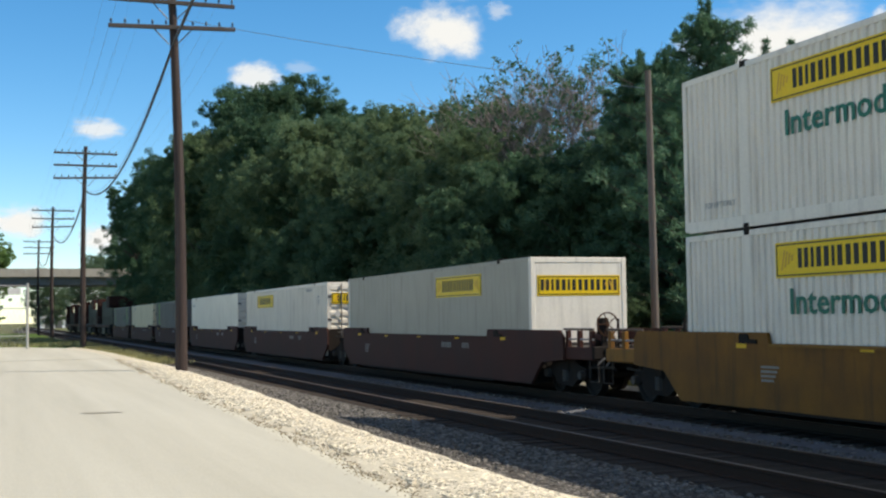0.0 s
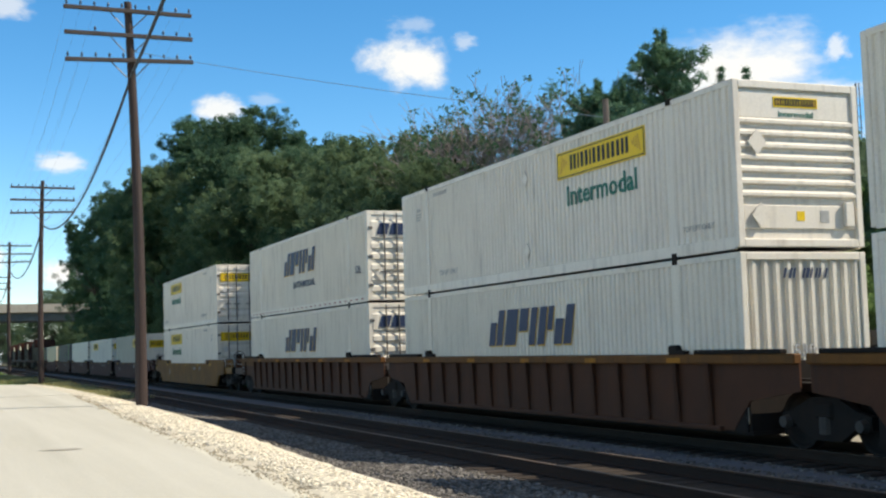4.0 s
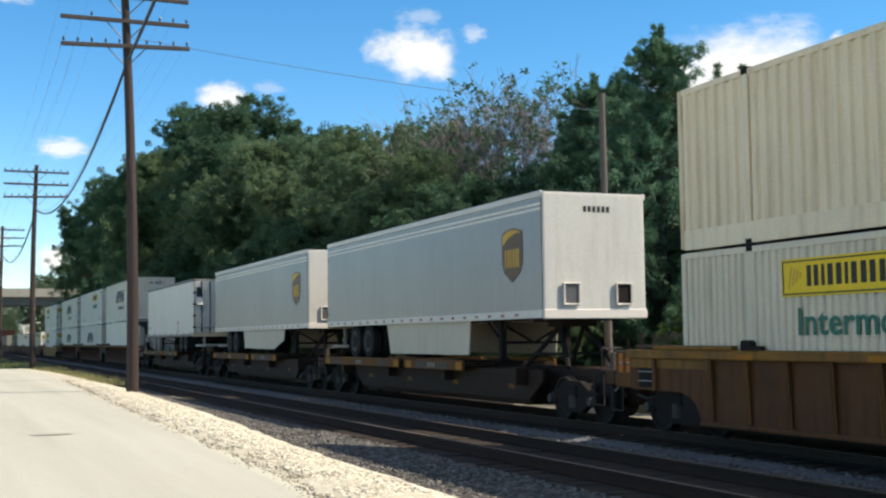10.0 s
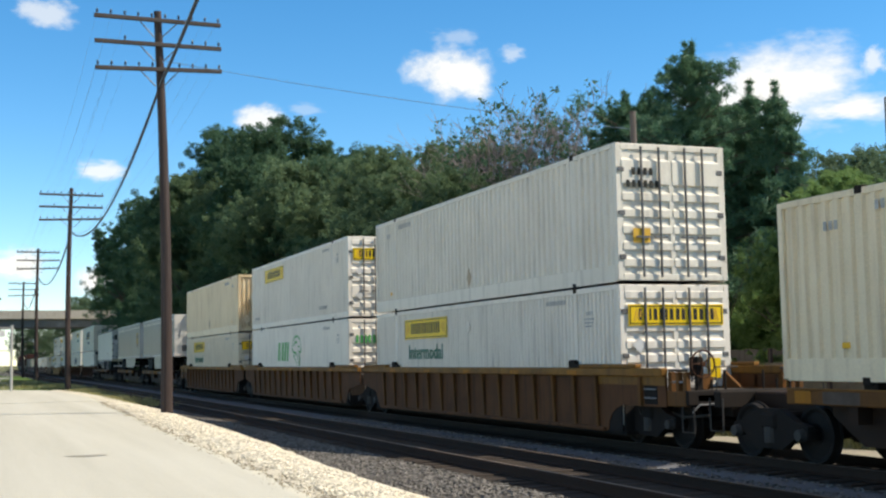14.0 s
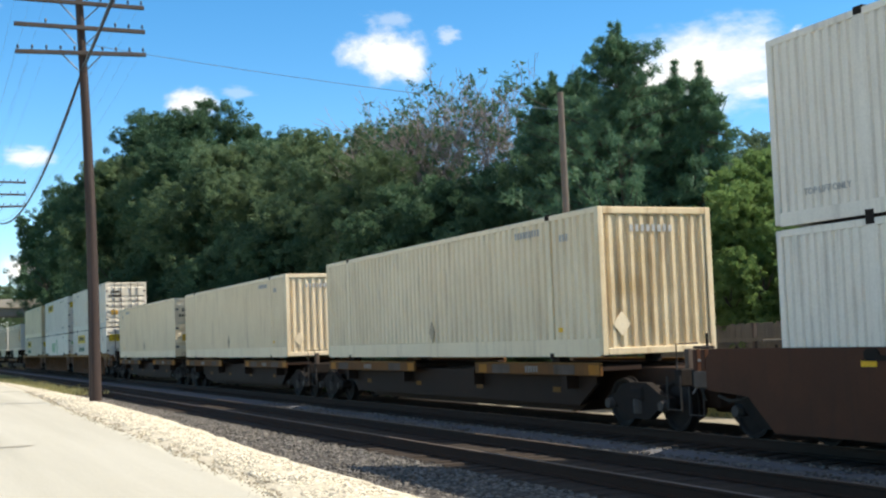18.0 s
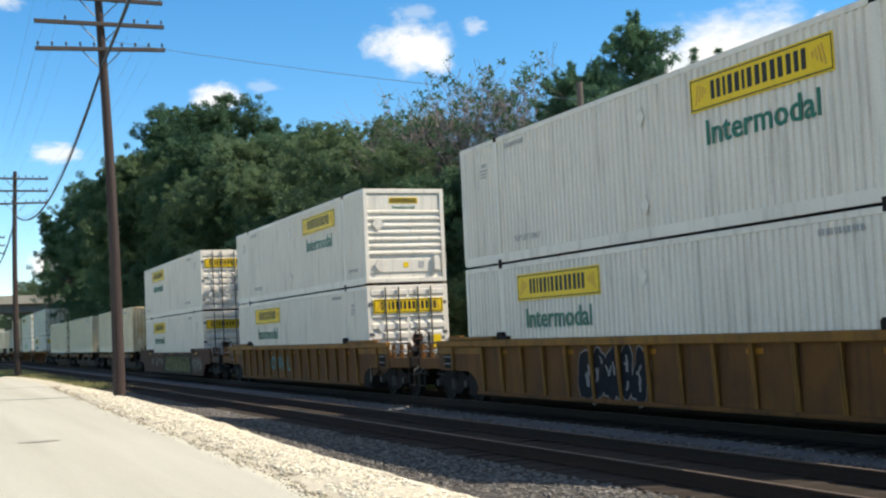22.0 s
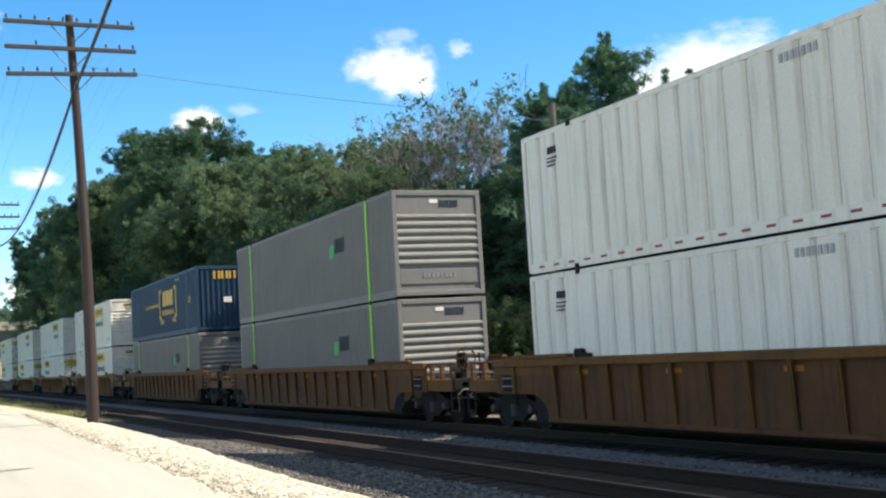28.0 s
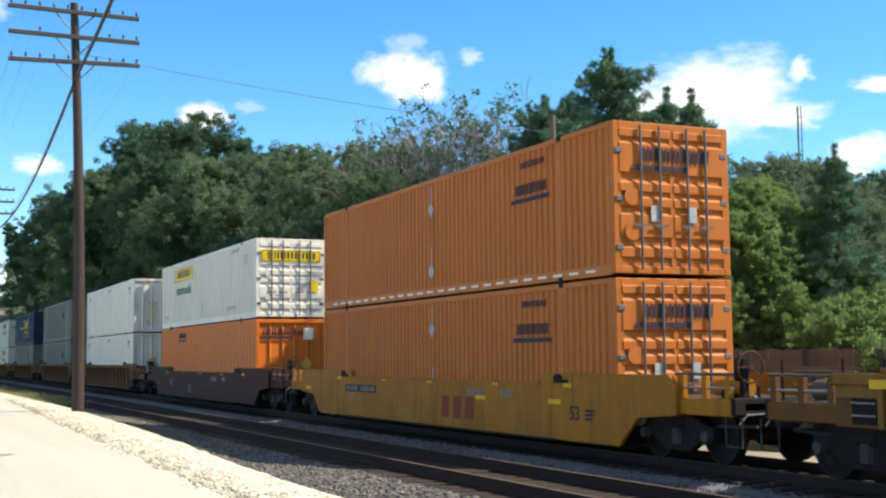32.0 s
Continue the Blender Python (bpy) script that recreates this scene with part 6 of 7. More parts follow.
    # tail: doors with bars
    for s in (-1, 1):
        d = part("door", bevelled(0.03 if s > 0 else -HW + 0.06, HW - 0.06 if s > 0 else -0.03, h - 0.05, h + 0.01, z0 + 0.16, z1 - 0.1, 0.012), M_TRAILERW if s > 0 or shield else M_CREAM, t)
        for x in (0.42, 0.85):
            part("lock_rod", pipe([(s * x, h + 0.045, z0 + 0.08), (s * x, h + 0.045, z1 - 0.12)], 0.024), M_BLACKROD, d)
            part("handle", pipe([(s * x - 0.2, h + 0.075, z0 + 0.42), (s * x + 0.02, h + 0.08, z0 + 0.38), (s * x + 0.2, h + 0.075, z0 + 0.44)], 0.022), M_STEEL, d)
            part("rod_bracket", bevelled(s * x - 0.06, s * x + 0.06, h + 0.01, h + 0.085, z0 + 0.28, z0 + 0.34, 0.01), M_STEEL, d)
        for z in (z0 + 0.4, z0 + 1.0, z0 + 1.6, z0 + 2.2):
            part("hinge", box(s * (HW - 0.16), s * (HW + 0.0), h - 0.02, h + 0.04, z, z + 0.09), M_DARK, d)
        part("vent_door", bevelled(s * 0.98 - 0.13, s * 0.98 + 0.13, h, h + 0.03, z1 - 0.95, z1 - 0.45, 0.02), M_VENT, d)
        part("vent_flap", prism([(h + 0.012, z1 - 0.97), (h + 0.035, z1 - 0.97), (h + 0.25, z1 - 1.36), (h + 0.227, z1 - 1.36)], s * 0.98 - 0.16, s * 0.98 + 0.16), M_TRAILERW, d)
    part("rear_sill", bevelled(-HW, HW, h - 0.06, h + 0.06, z0 - 0.05, z0 + 0.15, 0.02), M_CREAM_RUST, t)
    bump = part("bumper", bevelled(-1.15, 1.15, h - 0.05, h + 0.06, 1.5, 1.6, 0.015), M_PALETAPE, t, "pale striped bumper bar")
    for x in (-0.7, 0.7):
        part("bumper_post", box(x - 0.05, x + 0.05, h - 0.04, h + 0.04, 1.55, z0), M_TANRIB, bump)
    # running gear
    part("slider_frame", box(-0.55, 0.55, h - 5.2, h - 1.0, z0 - 0.22, z0 - 0.02), M_DARK, t)
    wheel = [(-0.14, 0.36), (-0.14, 0.50), (-0.11, 0.52), (0.11, 0.52), (0.14, 0.50), (0.14, 0.36)]
    for y in (h - 3.9, h - 2.6):
        ax = part("axle", tube((-1.0, y, 1.72), (1.0, y, 1.72), 0.07, seg=10), M_DARK, t)
        for s in (-1, 1):
            for x in (0.72, 1.06):
                w = part("tyre", shared("tyre", lambda: lathe_x(wheel, 24), M_RUBBER), None, ax, at=pose(s * x, y, 1.72))
            part("rim", shared("rim", lambda: lathe_x([(-0.02, 0.1), (0.0, 0.30), (0.05, 0.34), (0.07, 0.30), (0.0, 0.12)], 20), M_HUB), None, ax, at=pose(s * 1.16, y, 1.72, 0, 0, 0 if s > 0 else 180))
            part("mud_flap", shared("mud_flap", lambda: box(-0.28, 0.28, -0.008, 0.008, 1.38, 2.0), M_RUBBER), None, t, at=pose(s * 0.85, h - 1.75, 0)) if y > h - 3 else None
    yl = -h + 3.05
    gear = part("landing_gear", tube((-0.86, yl, 1.66), (0.86, yl, 1.66), 0.035, seg=8), M_DARK, t, "black cross-braced landing gear")
    for s in (-1, 1):
        part("landing_leg", box(s * 0.86 - 0.07, s * 0.86 + 0.07, yl - 0.08, yl + 0.08, 1.30, z0), M_DARK, gear)
        part("sand_shoe", box(s * 0.86 - 0.14, s * 0.86 + 0.14, yl - 0.13, yl + 0.13, 1.235, 1.30), M_DARK, gear)
        part("cross_brace", tube((s * 0.84, yl + 0.02, z0 - 0.10), (0.04 * s, yl + 0.02, 1.68), 0.032, seg=6), M_DARK, gear)
        part("leg_gusset", prism([(yl - 0.50, z0), (yl + 0.62, z0), (yl + 0.12, z0 - 0.26), (yl - 0.12, z0 - 0.26)], s * 0.86 - 0.02, s * 0.86 + 0.02), M_DARK, gear)
        part("drag_strut", tube((s * 0.86, yl, 1.66), (s * 0.86, yl + 0.85, z0), 0.026, seg=6), M_DARK, gear)
    part("king_pin_plate", box(-0.6, 0.6, -h + 0.3, -h + 1.9, z0 - 0.06, z0 + 0.02), M_DARK, t)
    return t


# ---- rail cars ----
def wheelset(parent, y):
    ax = part("axle", shared("axle", lambda: tube((-1.05, 0, 0), (1.05, 0, 0), 0.085, seg=12), M_DARK), None, parent, at=pose(0, y, 0.46))
    for s in (-1, 1):
        part("wheel", shared("wheel", lambda: lathe_x([(-0.02, 0.10), (-0.05, 0.18), (-0.03, 0.36), (-0.07, 0.41), (-0.07, 0.458), (0.05, 0.462), (0.06, 0.49), (0.085, 0.49), (0.085, 0.40), (0.03, 0.36), (0.04, 0.16), (0.09, 0.1)], 28), M_WHEEL), None, parent, at=pose(s * 0.75, y, 0.46, 0, 0, 0 if s < 0 else 180))
        part("bearing_cap", shared("bearing_cap", lambda: tube((-0.06, 0, 0), (0.06, 0, 0), 0.11, 0.09, 12), M_BLACKROD), None, parent, at=pose(s * 1.12, y, 0.46, 0, 0, 0 if s > 0 else 180))


SIDE_FRAME = [(-1.02, 0.40), (-1.02, 0.60), (-0.72, 0.66), (-0.30, 0.86), (0.30, 0.86), (0.72, 0.66), (1.02, 0.60), (1.02, 0.40), (0.74, 0.44), (0.34, 0.20), (-0.34, 0.20), (-0.74, 0.44)]


def truck(car, y):
    """A two-axle freight truck centred at y."""
    t = part("truck", shared("bolster", lambda: bevelled(-1.12, 1.12, -0.22, 0.22, 0.52, 0.80, 0.05), M_DARK), None, car, "grimy black freight truck", at=pose(0, y, 0))
    for s in (-1, 1):
        part("side_frame", shared("side_frame", lambda: prism(SIDE_FRAME, -0.07, 0.07), M_DARK), None, t, at=pose(s * 1.0, 0, 0))
        part("spring", shared("spring", lambda: tube((0, 0, 0.30), (0, 0, 0.56), 0.13, seg=10), M_BLACKROD), None, t, at=pose(s * 1.02, 0, 0))
    for dy in (-0.88, 0.88):
        wheelset(t, dy)
    return t


def hand_wheel():
    bm = pipe([(0, 0.25 * math.cos(a), 0.25 * math.sin(a)) for a in spread(0, math.tau * 0.999, 20)], 0.018, 6)
    for k in range(5):
        a = k * math.tau / 5
        tube((0, 0, 0), (0, 0.25 * math.cos(a), 0.25 * math.sin(a)), 0.012, seg=5, bm=bm)
    tube((-0.03, 0, 0), (0.03, 0, 0), 0.045, seg=10, bm=bm)
    return bm


def end_gear(car, sgn, y_end, y_plat, paint, accent, seed, brake=True):
    """Platform, coupler, ladders, rails and hoses beyond the well. sgn is +1 at the front."""
    lo, hi = sorted((y_plat, y_end - sgn * 0.35))
    part("end_platform", bevelled(-1.1, 1.1, lo, hi, 0.90, 1.05, 0.02), paint, car)
    part("centre_sill", box(-0.36, 0.36, lo, hi, 0.62, 0.92), M_DARK, car)
    yb = y_end - sgn * 0.42
    part("end_beam", bevelled(-1.3, 1.3, yb - 0.07, yb + 0.07, 0.84, 1.12, 0.02), M_DARK, car)
    cp = part("coupler", bevelled(-0.12, 0.12, min(yb, y_end + sgn * 0.05), max(yb, y_end + sgn * 0.05), 0.74, 0.98, 0.04), M_RUSTY, car, "rusty knuckle coupler")
    part("knuckle", tube((0.02, y_end, 0.66), (0.02, y_end, 1.04), 0.14, seg=10), M_RUSTY, cp)
    part("air_hose", pipe([(0.45, yb, 0.85), (0.42, y_end - sgn * 0.2, 0.5), (0.3, y_end, 0.42), (0.2, y_end + sgn * 0.12, 0.5)], 0.032, 6), M_RUBBER, car)
    y_in = y_plat + sgn * 1.45
    a0, a1 = sorted((y_in, yb))
    for s in (-1, 1):
        # painted side sill of the platform, with open pockets between short posts
        part("platform_sill", bevelled(min(s * 1.20, s * 1.31), max(s * 1.20, s * 1.31), min(y_plat, yb), max(y_plat, yb), 0.82, 1.10, 0.02), M_DUSTY if accent is M_BROWN else accent, car)
        for j in range(3):
            y = y_in + (yb - y_in) * (0.12 + 0.40 * j)
            part("platform_post", shared("platform_post%d" % s, lambda: bevelled(-0.05, 0.05, -0.06, 0.06, 1.08, 1.46, 0.012), accent), None, car, at=pose(s * 1.24, y, 0))
        for z, rr, m in ((1.49, 0.026, M_DUSTY), (1.27, 0.02, M_RUNG)):
            part("hand_rail", tube((s * 1.26, a0, z), (s * 1.26, a1, z), rr, seg=8), m, car)
        part("sill_step", pipe([(s * 1.26, yb - 0.2, 0.82), (s * 1.26, yb - 0.2, 0.36), (s * 1.26, yb + 0.2, 0.36), (s * 1.26, yb + 0.2, 0.82)], 0.018), M_BLACKROD, car)
        part("cross_walk", box(min(0.2 * s, 1.1 * s), max(0.2 * s, 1.1 * s), a0 + 0.1, a0 + 0.6, 1.06, 1.10), M_BLACKROD, car)
        part("bulkhead_brace", prism([(y_plat, 1.05), (y_plat + sgn * 0.75, 1.05), (y_plat + sgn * 0.05, 1.45)], s * 0.9 - 0.03, s * 0.9 + 0.03), accent, car)
        for j, zt in enumerate((1.48, 1.30, 1.72)):
            part("end_stanchion", tube((s * (0.42 + 0.3 * j), yb - sgn * 0.04, 0.9), (s * (0.42 + 0.3 * j), yb - sgn * 0.04, zt), 0.026, seg=6), M_DARK, car)
        part("brake_rigging", pipe([(s * 0.9, y_plat + sgn * 0.6, 0.72), (s * 0.95, y_plat + sgn * 1.5, 0.60), (s * 0.8, yb, 0.66)], 0.03, 6), M_BLACKROD, car)
    part("deck_grating", box(-0.95, 0.95, lo + 0.85, hi - 0.12, 1.055, 1.085), M_BLACKROD, car)
    part("train_line", pipe([(-0.55, y_plat, 1.14), (-0.5, y_in, 1.16), (-0.62, yb - sgn * 0.3, 1.12), (-0.5, yb, 0.92)], 0.035, 6), M_RUNG, car)
    part("air_reservoir", tube((-0.75, a0 + 0.25, 1.27), (-0.75, a1 - 0.5, 1.27), 0.15, seg=14), M_DUSTY if seed % 3 else accent, car)
    part("uncoupling_lever", pipe([(-1.24, yb + sgn * 0.12, 0.72), (-1.1, yb + sgn * 0.14, 0.86), (-0.2, yb + sgn * 0.14, 0.88), (0.0, yb + sgn * 0.2, 0.98)], 0.018, 5), M_RUNG, car)
    if brake:
        wy = yb - sgn * 0.12
        bw = part("brake_stand", bevelled(-1.0, -0.88, wy - 0.06, wy + 0.06, 1.0, 1.74, 0.015), M_DARK, car)
        part("gear_box", bevelled(-1.06, -0.82, wy - 0.02, wy + 0.14, 1.38, 1.74, 0.03), M_DARK, bw)
        part("brake_wheel", shared("brake_wheel", hand_wheel, M_RUSTY), None, bw, "rusty hand brake wheel", at=pose(-0.94, wy + sgn * 0.16, 1.60, 0, 0, 90))
        part("brake_chain", pipe([(-0.94, wy, 1.38), (-0.9, wy + sgn * 0.05, 1.0), (-0.6, wy - sgn * 0.2, 0.7)], 0.018, 5), M_RUSTY, bw)
    part("brake_cylinder", tube((-1.0, lo + 0.6, 1.16), (-0.45, lo + 0.6, 1.16), 0.11, seg=12), M_STEEL if seed % 2 else M_DARK, car)
    part("brake_pipe", pipe([(-1.18, lo + 0.1, 0.88), (-1.18, hi - 0.1, 0.80), (-1.05, hi - 0.05, 0.6)], 0.022), M_BLACKROD, car)


def castings_on(car, material, z):
    for s in (-1, 1):
        for y in (-6.1, 6.1):
            sg = 1 if y > 0 else -1
            part("guide_block", shared("guide_block", lambda: prism([(-0.36, 0), (0.14, 0), (0.15, 0.12), (0.10, 0.17), (-0.06, 0.17), (-0.12, 0.13), (-0.13, 0.08), (-0.36, 0.07)], -0.06, 0.05), material), None, car, at=pose(s * 1.36, y, z))


def rib_gusset(s):
    """An upright of the car side: an outstanding leg, deep under the chord and shallow at the foot, with a narrow flange along its edge."""
    bm = bmesh.new()
    for y0, y1, inner in ((-0.018, 0.018, 0.0), (-0.05, 0.05, 0.022)):
        v = []
        for y in (y0, y1):
            for z, d in ((0.31, 0.045), (1.385, 0.105)):
                v += [bm.verts.new((s * (1.33 + (d - inner if inner else 0.0)), y, z)), bm.verts.new((s * (1.33 + d), y, z))]
        for f in ((0, 1, 3, 2), (4, 6, 7, 5), (0, 4, 5, 1), (2, 3, 7, 6), (0, 2, 6, 4), (1, 5, 7, 3)):
            bm.faces.new([v[i] for i in f])
    return bm


def far_ribs():
    """The fifteen uprights of the side away from the road, as one mesh."""
    bm = bmesh.new()
    for k in range(15):
        one = rib_gusset(1)
        bmesh.ops.translate(one, verts=one.verts, vec=(0, -7.14 + 1.02 * k, 0))
        me = bpy.data.meshes.new("rib")
        one.to_mesh(me)
        one.free()
        bm.from_mesh(me)
        bpy.data.meshes.remove(me)
    return bm


def well_car(label, style, web, chord, front, rear, seed, marks=None, paint_end=None, joint_front=False, joint_rear=False):
    """An intermodal well car. Local y = 0 at the middle of its container. front and rear are the reach of the car beyond the container."""
    car = thing("well_car", label, "freight car", "intermodal freight cars")
    jointed_car = joint_front or joint_rear
    cap = M_DARK if web is M_BROWN else chord
    top = 1.28 if style == "smooth" else 1.53
    accent = paint_end or chord
    # except on brown webs, ribs take a lighter colour to carry their lit edges
    rib_paint = web if web is M_BROWN else M_YELLOW if web is M_YWEB else M_YDIRTY
    if style == "smooth":
        a, b = HL + min(front - 0.9, 1.9), -HL - min(rear - 0.9, 1.9)
        jf, jr = (0.15, 0.75) if front > 2 else (-0.5, 0.3), (0.15, 0.75) if rear > 2 else (-0.5, 0.3)
        outline = [(b, 0.80), (b, 1.32), (b + 0.2, 1.47), (-HL + 2.6, 1.47), (-HL + 2.65, 1.28), (HL - 2.65, 1.28), (HL - 2.6, 1.47), (a - 0.2, 1.47), (a, 1.32), (a, 0.80),
                   (HL + jf[1], 0.72), (HL + jf[0], 0.19), (-HL - jr[0], 0.19), (-HL - jr[1], 0.72)]
        for s in (-1, 1):
            sl = part("side_sill", prism(outline, s * 1.32, s * 1.39), web, car, "long smooth side sill")
            part("sill_lip", box(min(s * 1.30, s * 1.42), max(s * 1.30, s * 1.42), -HL + 2.7, HL - 2.7, 1.24, 1.29), chord, sl)
            part("bottom_flange", box(min(s * 1.2, s * 1.42), max(s * 1.2, s * 1.42), -HL + 2.1, HL - 2.1, 0.16, 0.20), M_DARK, sl)
    else:
        a, b = HL + (1.42 if joint_front else 1.75), -HL - (1.42 if joint_rear else 1.75)
        arch = [(-0.55, 0.27), (-0.50, 0.45), (-0.38, 0.61), (-0.18, 0.72), (0.06, 0.79)]
        wedge = [(-0.35, 0.27), (0.15, 0.78)]
        for s in (-1, 1):
            low_f = [(HL + u, v) for u, v in (wedge if joint_front else arch)]
            low_r = [(-HL - u, v) for u, v in (wedge if joint_rear else arch)]
            part("side_web", prism([(b, 0.95 if joint_rear else 0.80), (b, 1.38), (a, 1.38), (a, 0.95 if joint_front else 0.80)] + low_f[::-1] + low_r, s * 1.30, s * 1.335), web, car)
            for sg, jointed in ((1, joint_front), (-1, joint_rear)):
                if not jointed:
                    # flat dark panel imitates the shade of a recess behind the ladder rungs
                    lad = part("ladder_recess", box(min(s * 1.336, s * 1.341), max(s * 1.336, s * 1.341), sg * (HL + 1.2) - 0.24, sg * (HL + 1.2) + 0.24, 0.84, 1.27), M_DARK, car)
                    for j in range(2):
                        part("rung", shared("rung", lambda: tube((0, -0.22, 0), (0, 0.22, 0), 0.014, seg=6), M_RUNG), None, lad, at=pose(s * 1.36, sg * (HL + 1.2), 0.96 + 0.17 * j))
                    part("end_post", shared("end_post%d" % s, lambda: box(min(s * 1.30, s * 1.40), max(s * 1.30, s * 1.40), -0.05, 0.05, 0.80, 1.375), rib_paint), None, car, at=pose(0, sg * (HL + 0.85), 0))
            for sg, jointed in ((1, joint_front), (-1, joint_rear)):
                if not jointed:
                    y0, y1 = sorted((sg * (HL - 0.9), sg * (HL + 1.74)))
                    part("chord_apron", box(min(s * 1.342, s * 1.352), max(s * 1.342, s * 1.352), y0, y1, 1.20, 1.369), chord, car)
            part("top_chord", bevelled(min(s * 1.28, s * 1.43), max(s * 1.28, s * 1.43), b, a, 1.37, 1.535, 0.02), chord, car)
            part("bottom_chord", bevelled(min(s * 1.22, s * 1.42), max(s * 1.22, s * 1.42), -HL + 0.62, HL - 0.62, 0.25, 0.33, 0.015), web, car)
            if s < 0:
                for k in range(15):
                    part("side_rib", shared("side_rib", lambda: rib_gusset(-1), rib_paint), None, car, at=pose(0, -7.14 + 1.02 * k, 0))
            else:
                part("side_rib", shared("far_ribs", far_ribs, rib_paint), None, car)
            for y in ((HL + 0.6 if joint_front else HL + 0.3), (-HL - 0.6 if joint_rear else -HL - 0.3)):
                y0, y1 = (y - 0.5, y + 1.9) if y < 0 else (y - 1.9, y + 0.5)
                part("raised_chord", bevelled(min(s * 1.29, s * 1.44), max(s * 1.29, s * 1.44), y0, y1, 1.535, 1.61, 0.015), cap, car)
    castings_on(car, M_DARK, top)
    part("well_floor", box(-1.28, 1.28, -HL - 0.1, HL + 0.1, 0.2, 0.27), M_DARK, car)
    for k in range(6):
        y = -HL + 1.2 + k * (2 * HL - 2.4) / 5
        part("cross_member", shared("cross_member", lambda: box(-1.28, 1.28, -0.09, 0.09, 0.27, 0.345), M_DARK), None, car, at=pose(0, y, 0))
    for y, jointed in ((HL + 0.02, joint_front), (-HL - 0.07, joint_rear)):
        part("bulkhead", box(-1.28, 1.28, y, y + 0.05, 0.27, 1.40 if jointed else 1.12), M_DARK, car)
    if style != "smooth":
        for s in (-1, 1):
            for sg in (-1, 1):
                # added black plate stands in for the shade inside the wheel arch
                part("wheel_guard", shared("wheel_guard%d" % sg, lambda: box(-0.008, 0.008, min(sg * (HL - 0.8), sg * (HL + 0.02)), max(sg * (HL - 0.8), sg * (HL + 0.02)), 0.25, 0.95), M_DARK), None, car, at=pose(s * 1.314, 0, 0))
    if joint_front:
        part("joint_platform", bevelled(-0.9, 0.9, HL + 0.28, HL + front - 0.05, 0.92, 1.06, 0.02), M_DARK, car)
        part("joint_sill", box(-0.34, 0.34, HL + 0.2, HL + front, 0.62, 0.92), M_DARK, car)
    else:
        end_gear(car, 1, HL + front, HL + 0.28, M_DARK, accent, seed, brake=False)
        truck(car, HL + front - 2.2)
    if joint_rear:
        part("joint_platform", bevelled(-0.9, 0.9, -HL - rear + 0.05, -HL - 0.28, 0.92, 1.06, 0.02), M_DARK, car)
        part("joint_sill", box(-0.34, 0.34, -HL - rear, -HL - 0.2, 0.62, 0.92), M_DARK, car)
        part("articulation", tube((0, -HL - rear, 0.55), (0, -HL - rear, 1.1), 0.3, seg=14), M_DARK, car)
        for s in (-1, 1):
            part("joint_walk", box(min(s * 0.4, s * 1.2), max(s * 0.4, s * 1.2), -HL - rear - 0.5, -HL - rear + 0.5, 1.1, 1.14), M_DARK, car)
        truck(car, -HL - rear)
    else:
        end_gear(car, -1, -HL - rear, -HL - 0.28, M_DARK, accent, seed + 1)
        truck(car, -HL - rear + 2.2)
    rr = random.Random(seed)
    xo = 1.392 if style == "smooth" else 1.337
    for s in (-1, 1):
        if style == "smooth":
            for k in range(5):
                part("reflector", shared("reflector", lambda: box(-0.004, 0.004, -0.15, 0.15, 0, 0.08), M_FLAG), None, car, at=pose(s * 1.396, -6.6 + k * 3.2 + rr.uniform(-0.3, 0.3), 1.20))
            decal(car, s, number_bars(4, 0.15), (s * xo, s * 3.9, 0.95), M_CHALK, "stencil", 0.004)
            decal(car, s, number_bars(6, 0.15), (s * xo, s * 2.4, 0.95), M_CHALK, "stencil", 0.004)
            decal(car, s, rect_rows(4, 0.5, 0.04), (s * xo, -s * 5.4, 0.98), M_CHALK, "stencil", 0.004)
        else:
            for k in range(5):
                part("reflector", shared("web_reflector", lambda: box(-0.004, 0.004, -0.22, 0.22, 0, 0.09), M_YBRIGHT), None, car, at=pose(s * (1.434 if jointed_car else 1.3405), -6.12 + k * 3.06, 1.385 if jointed_car else 1.20), label="dusty yellow reflector")
        if marks:
            marks(car, s, xo)
    return car


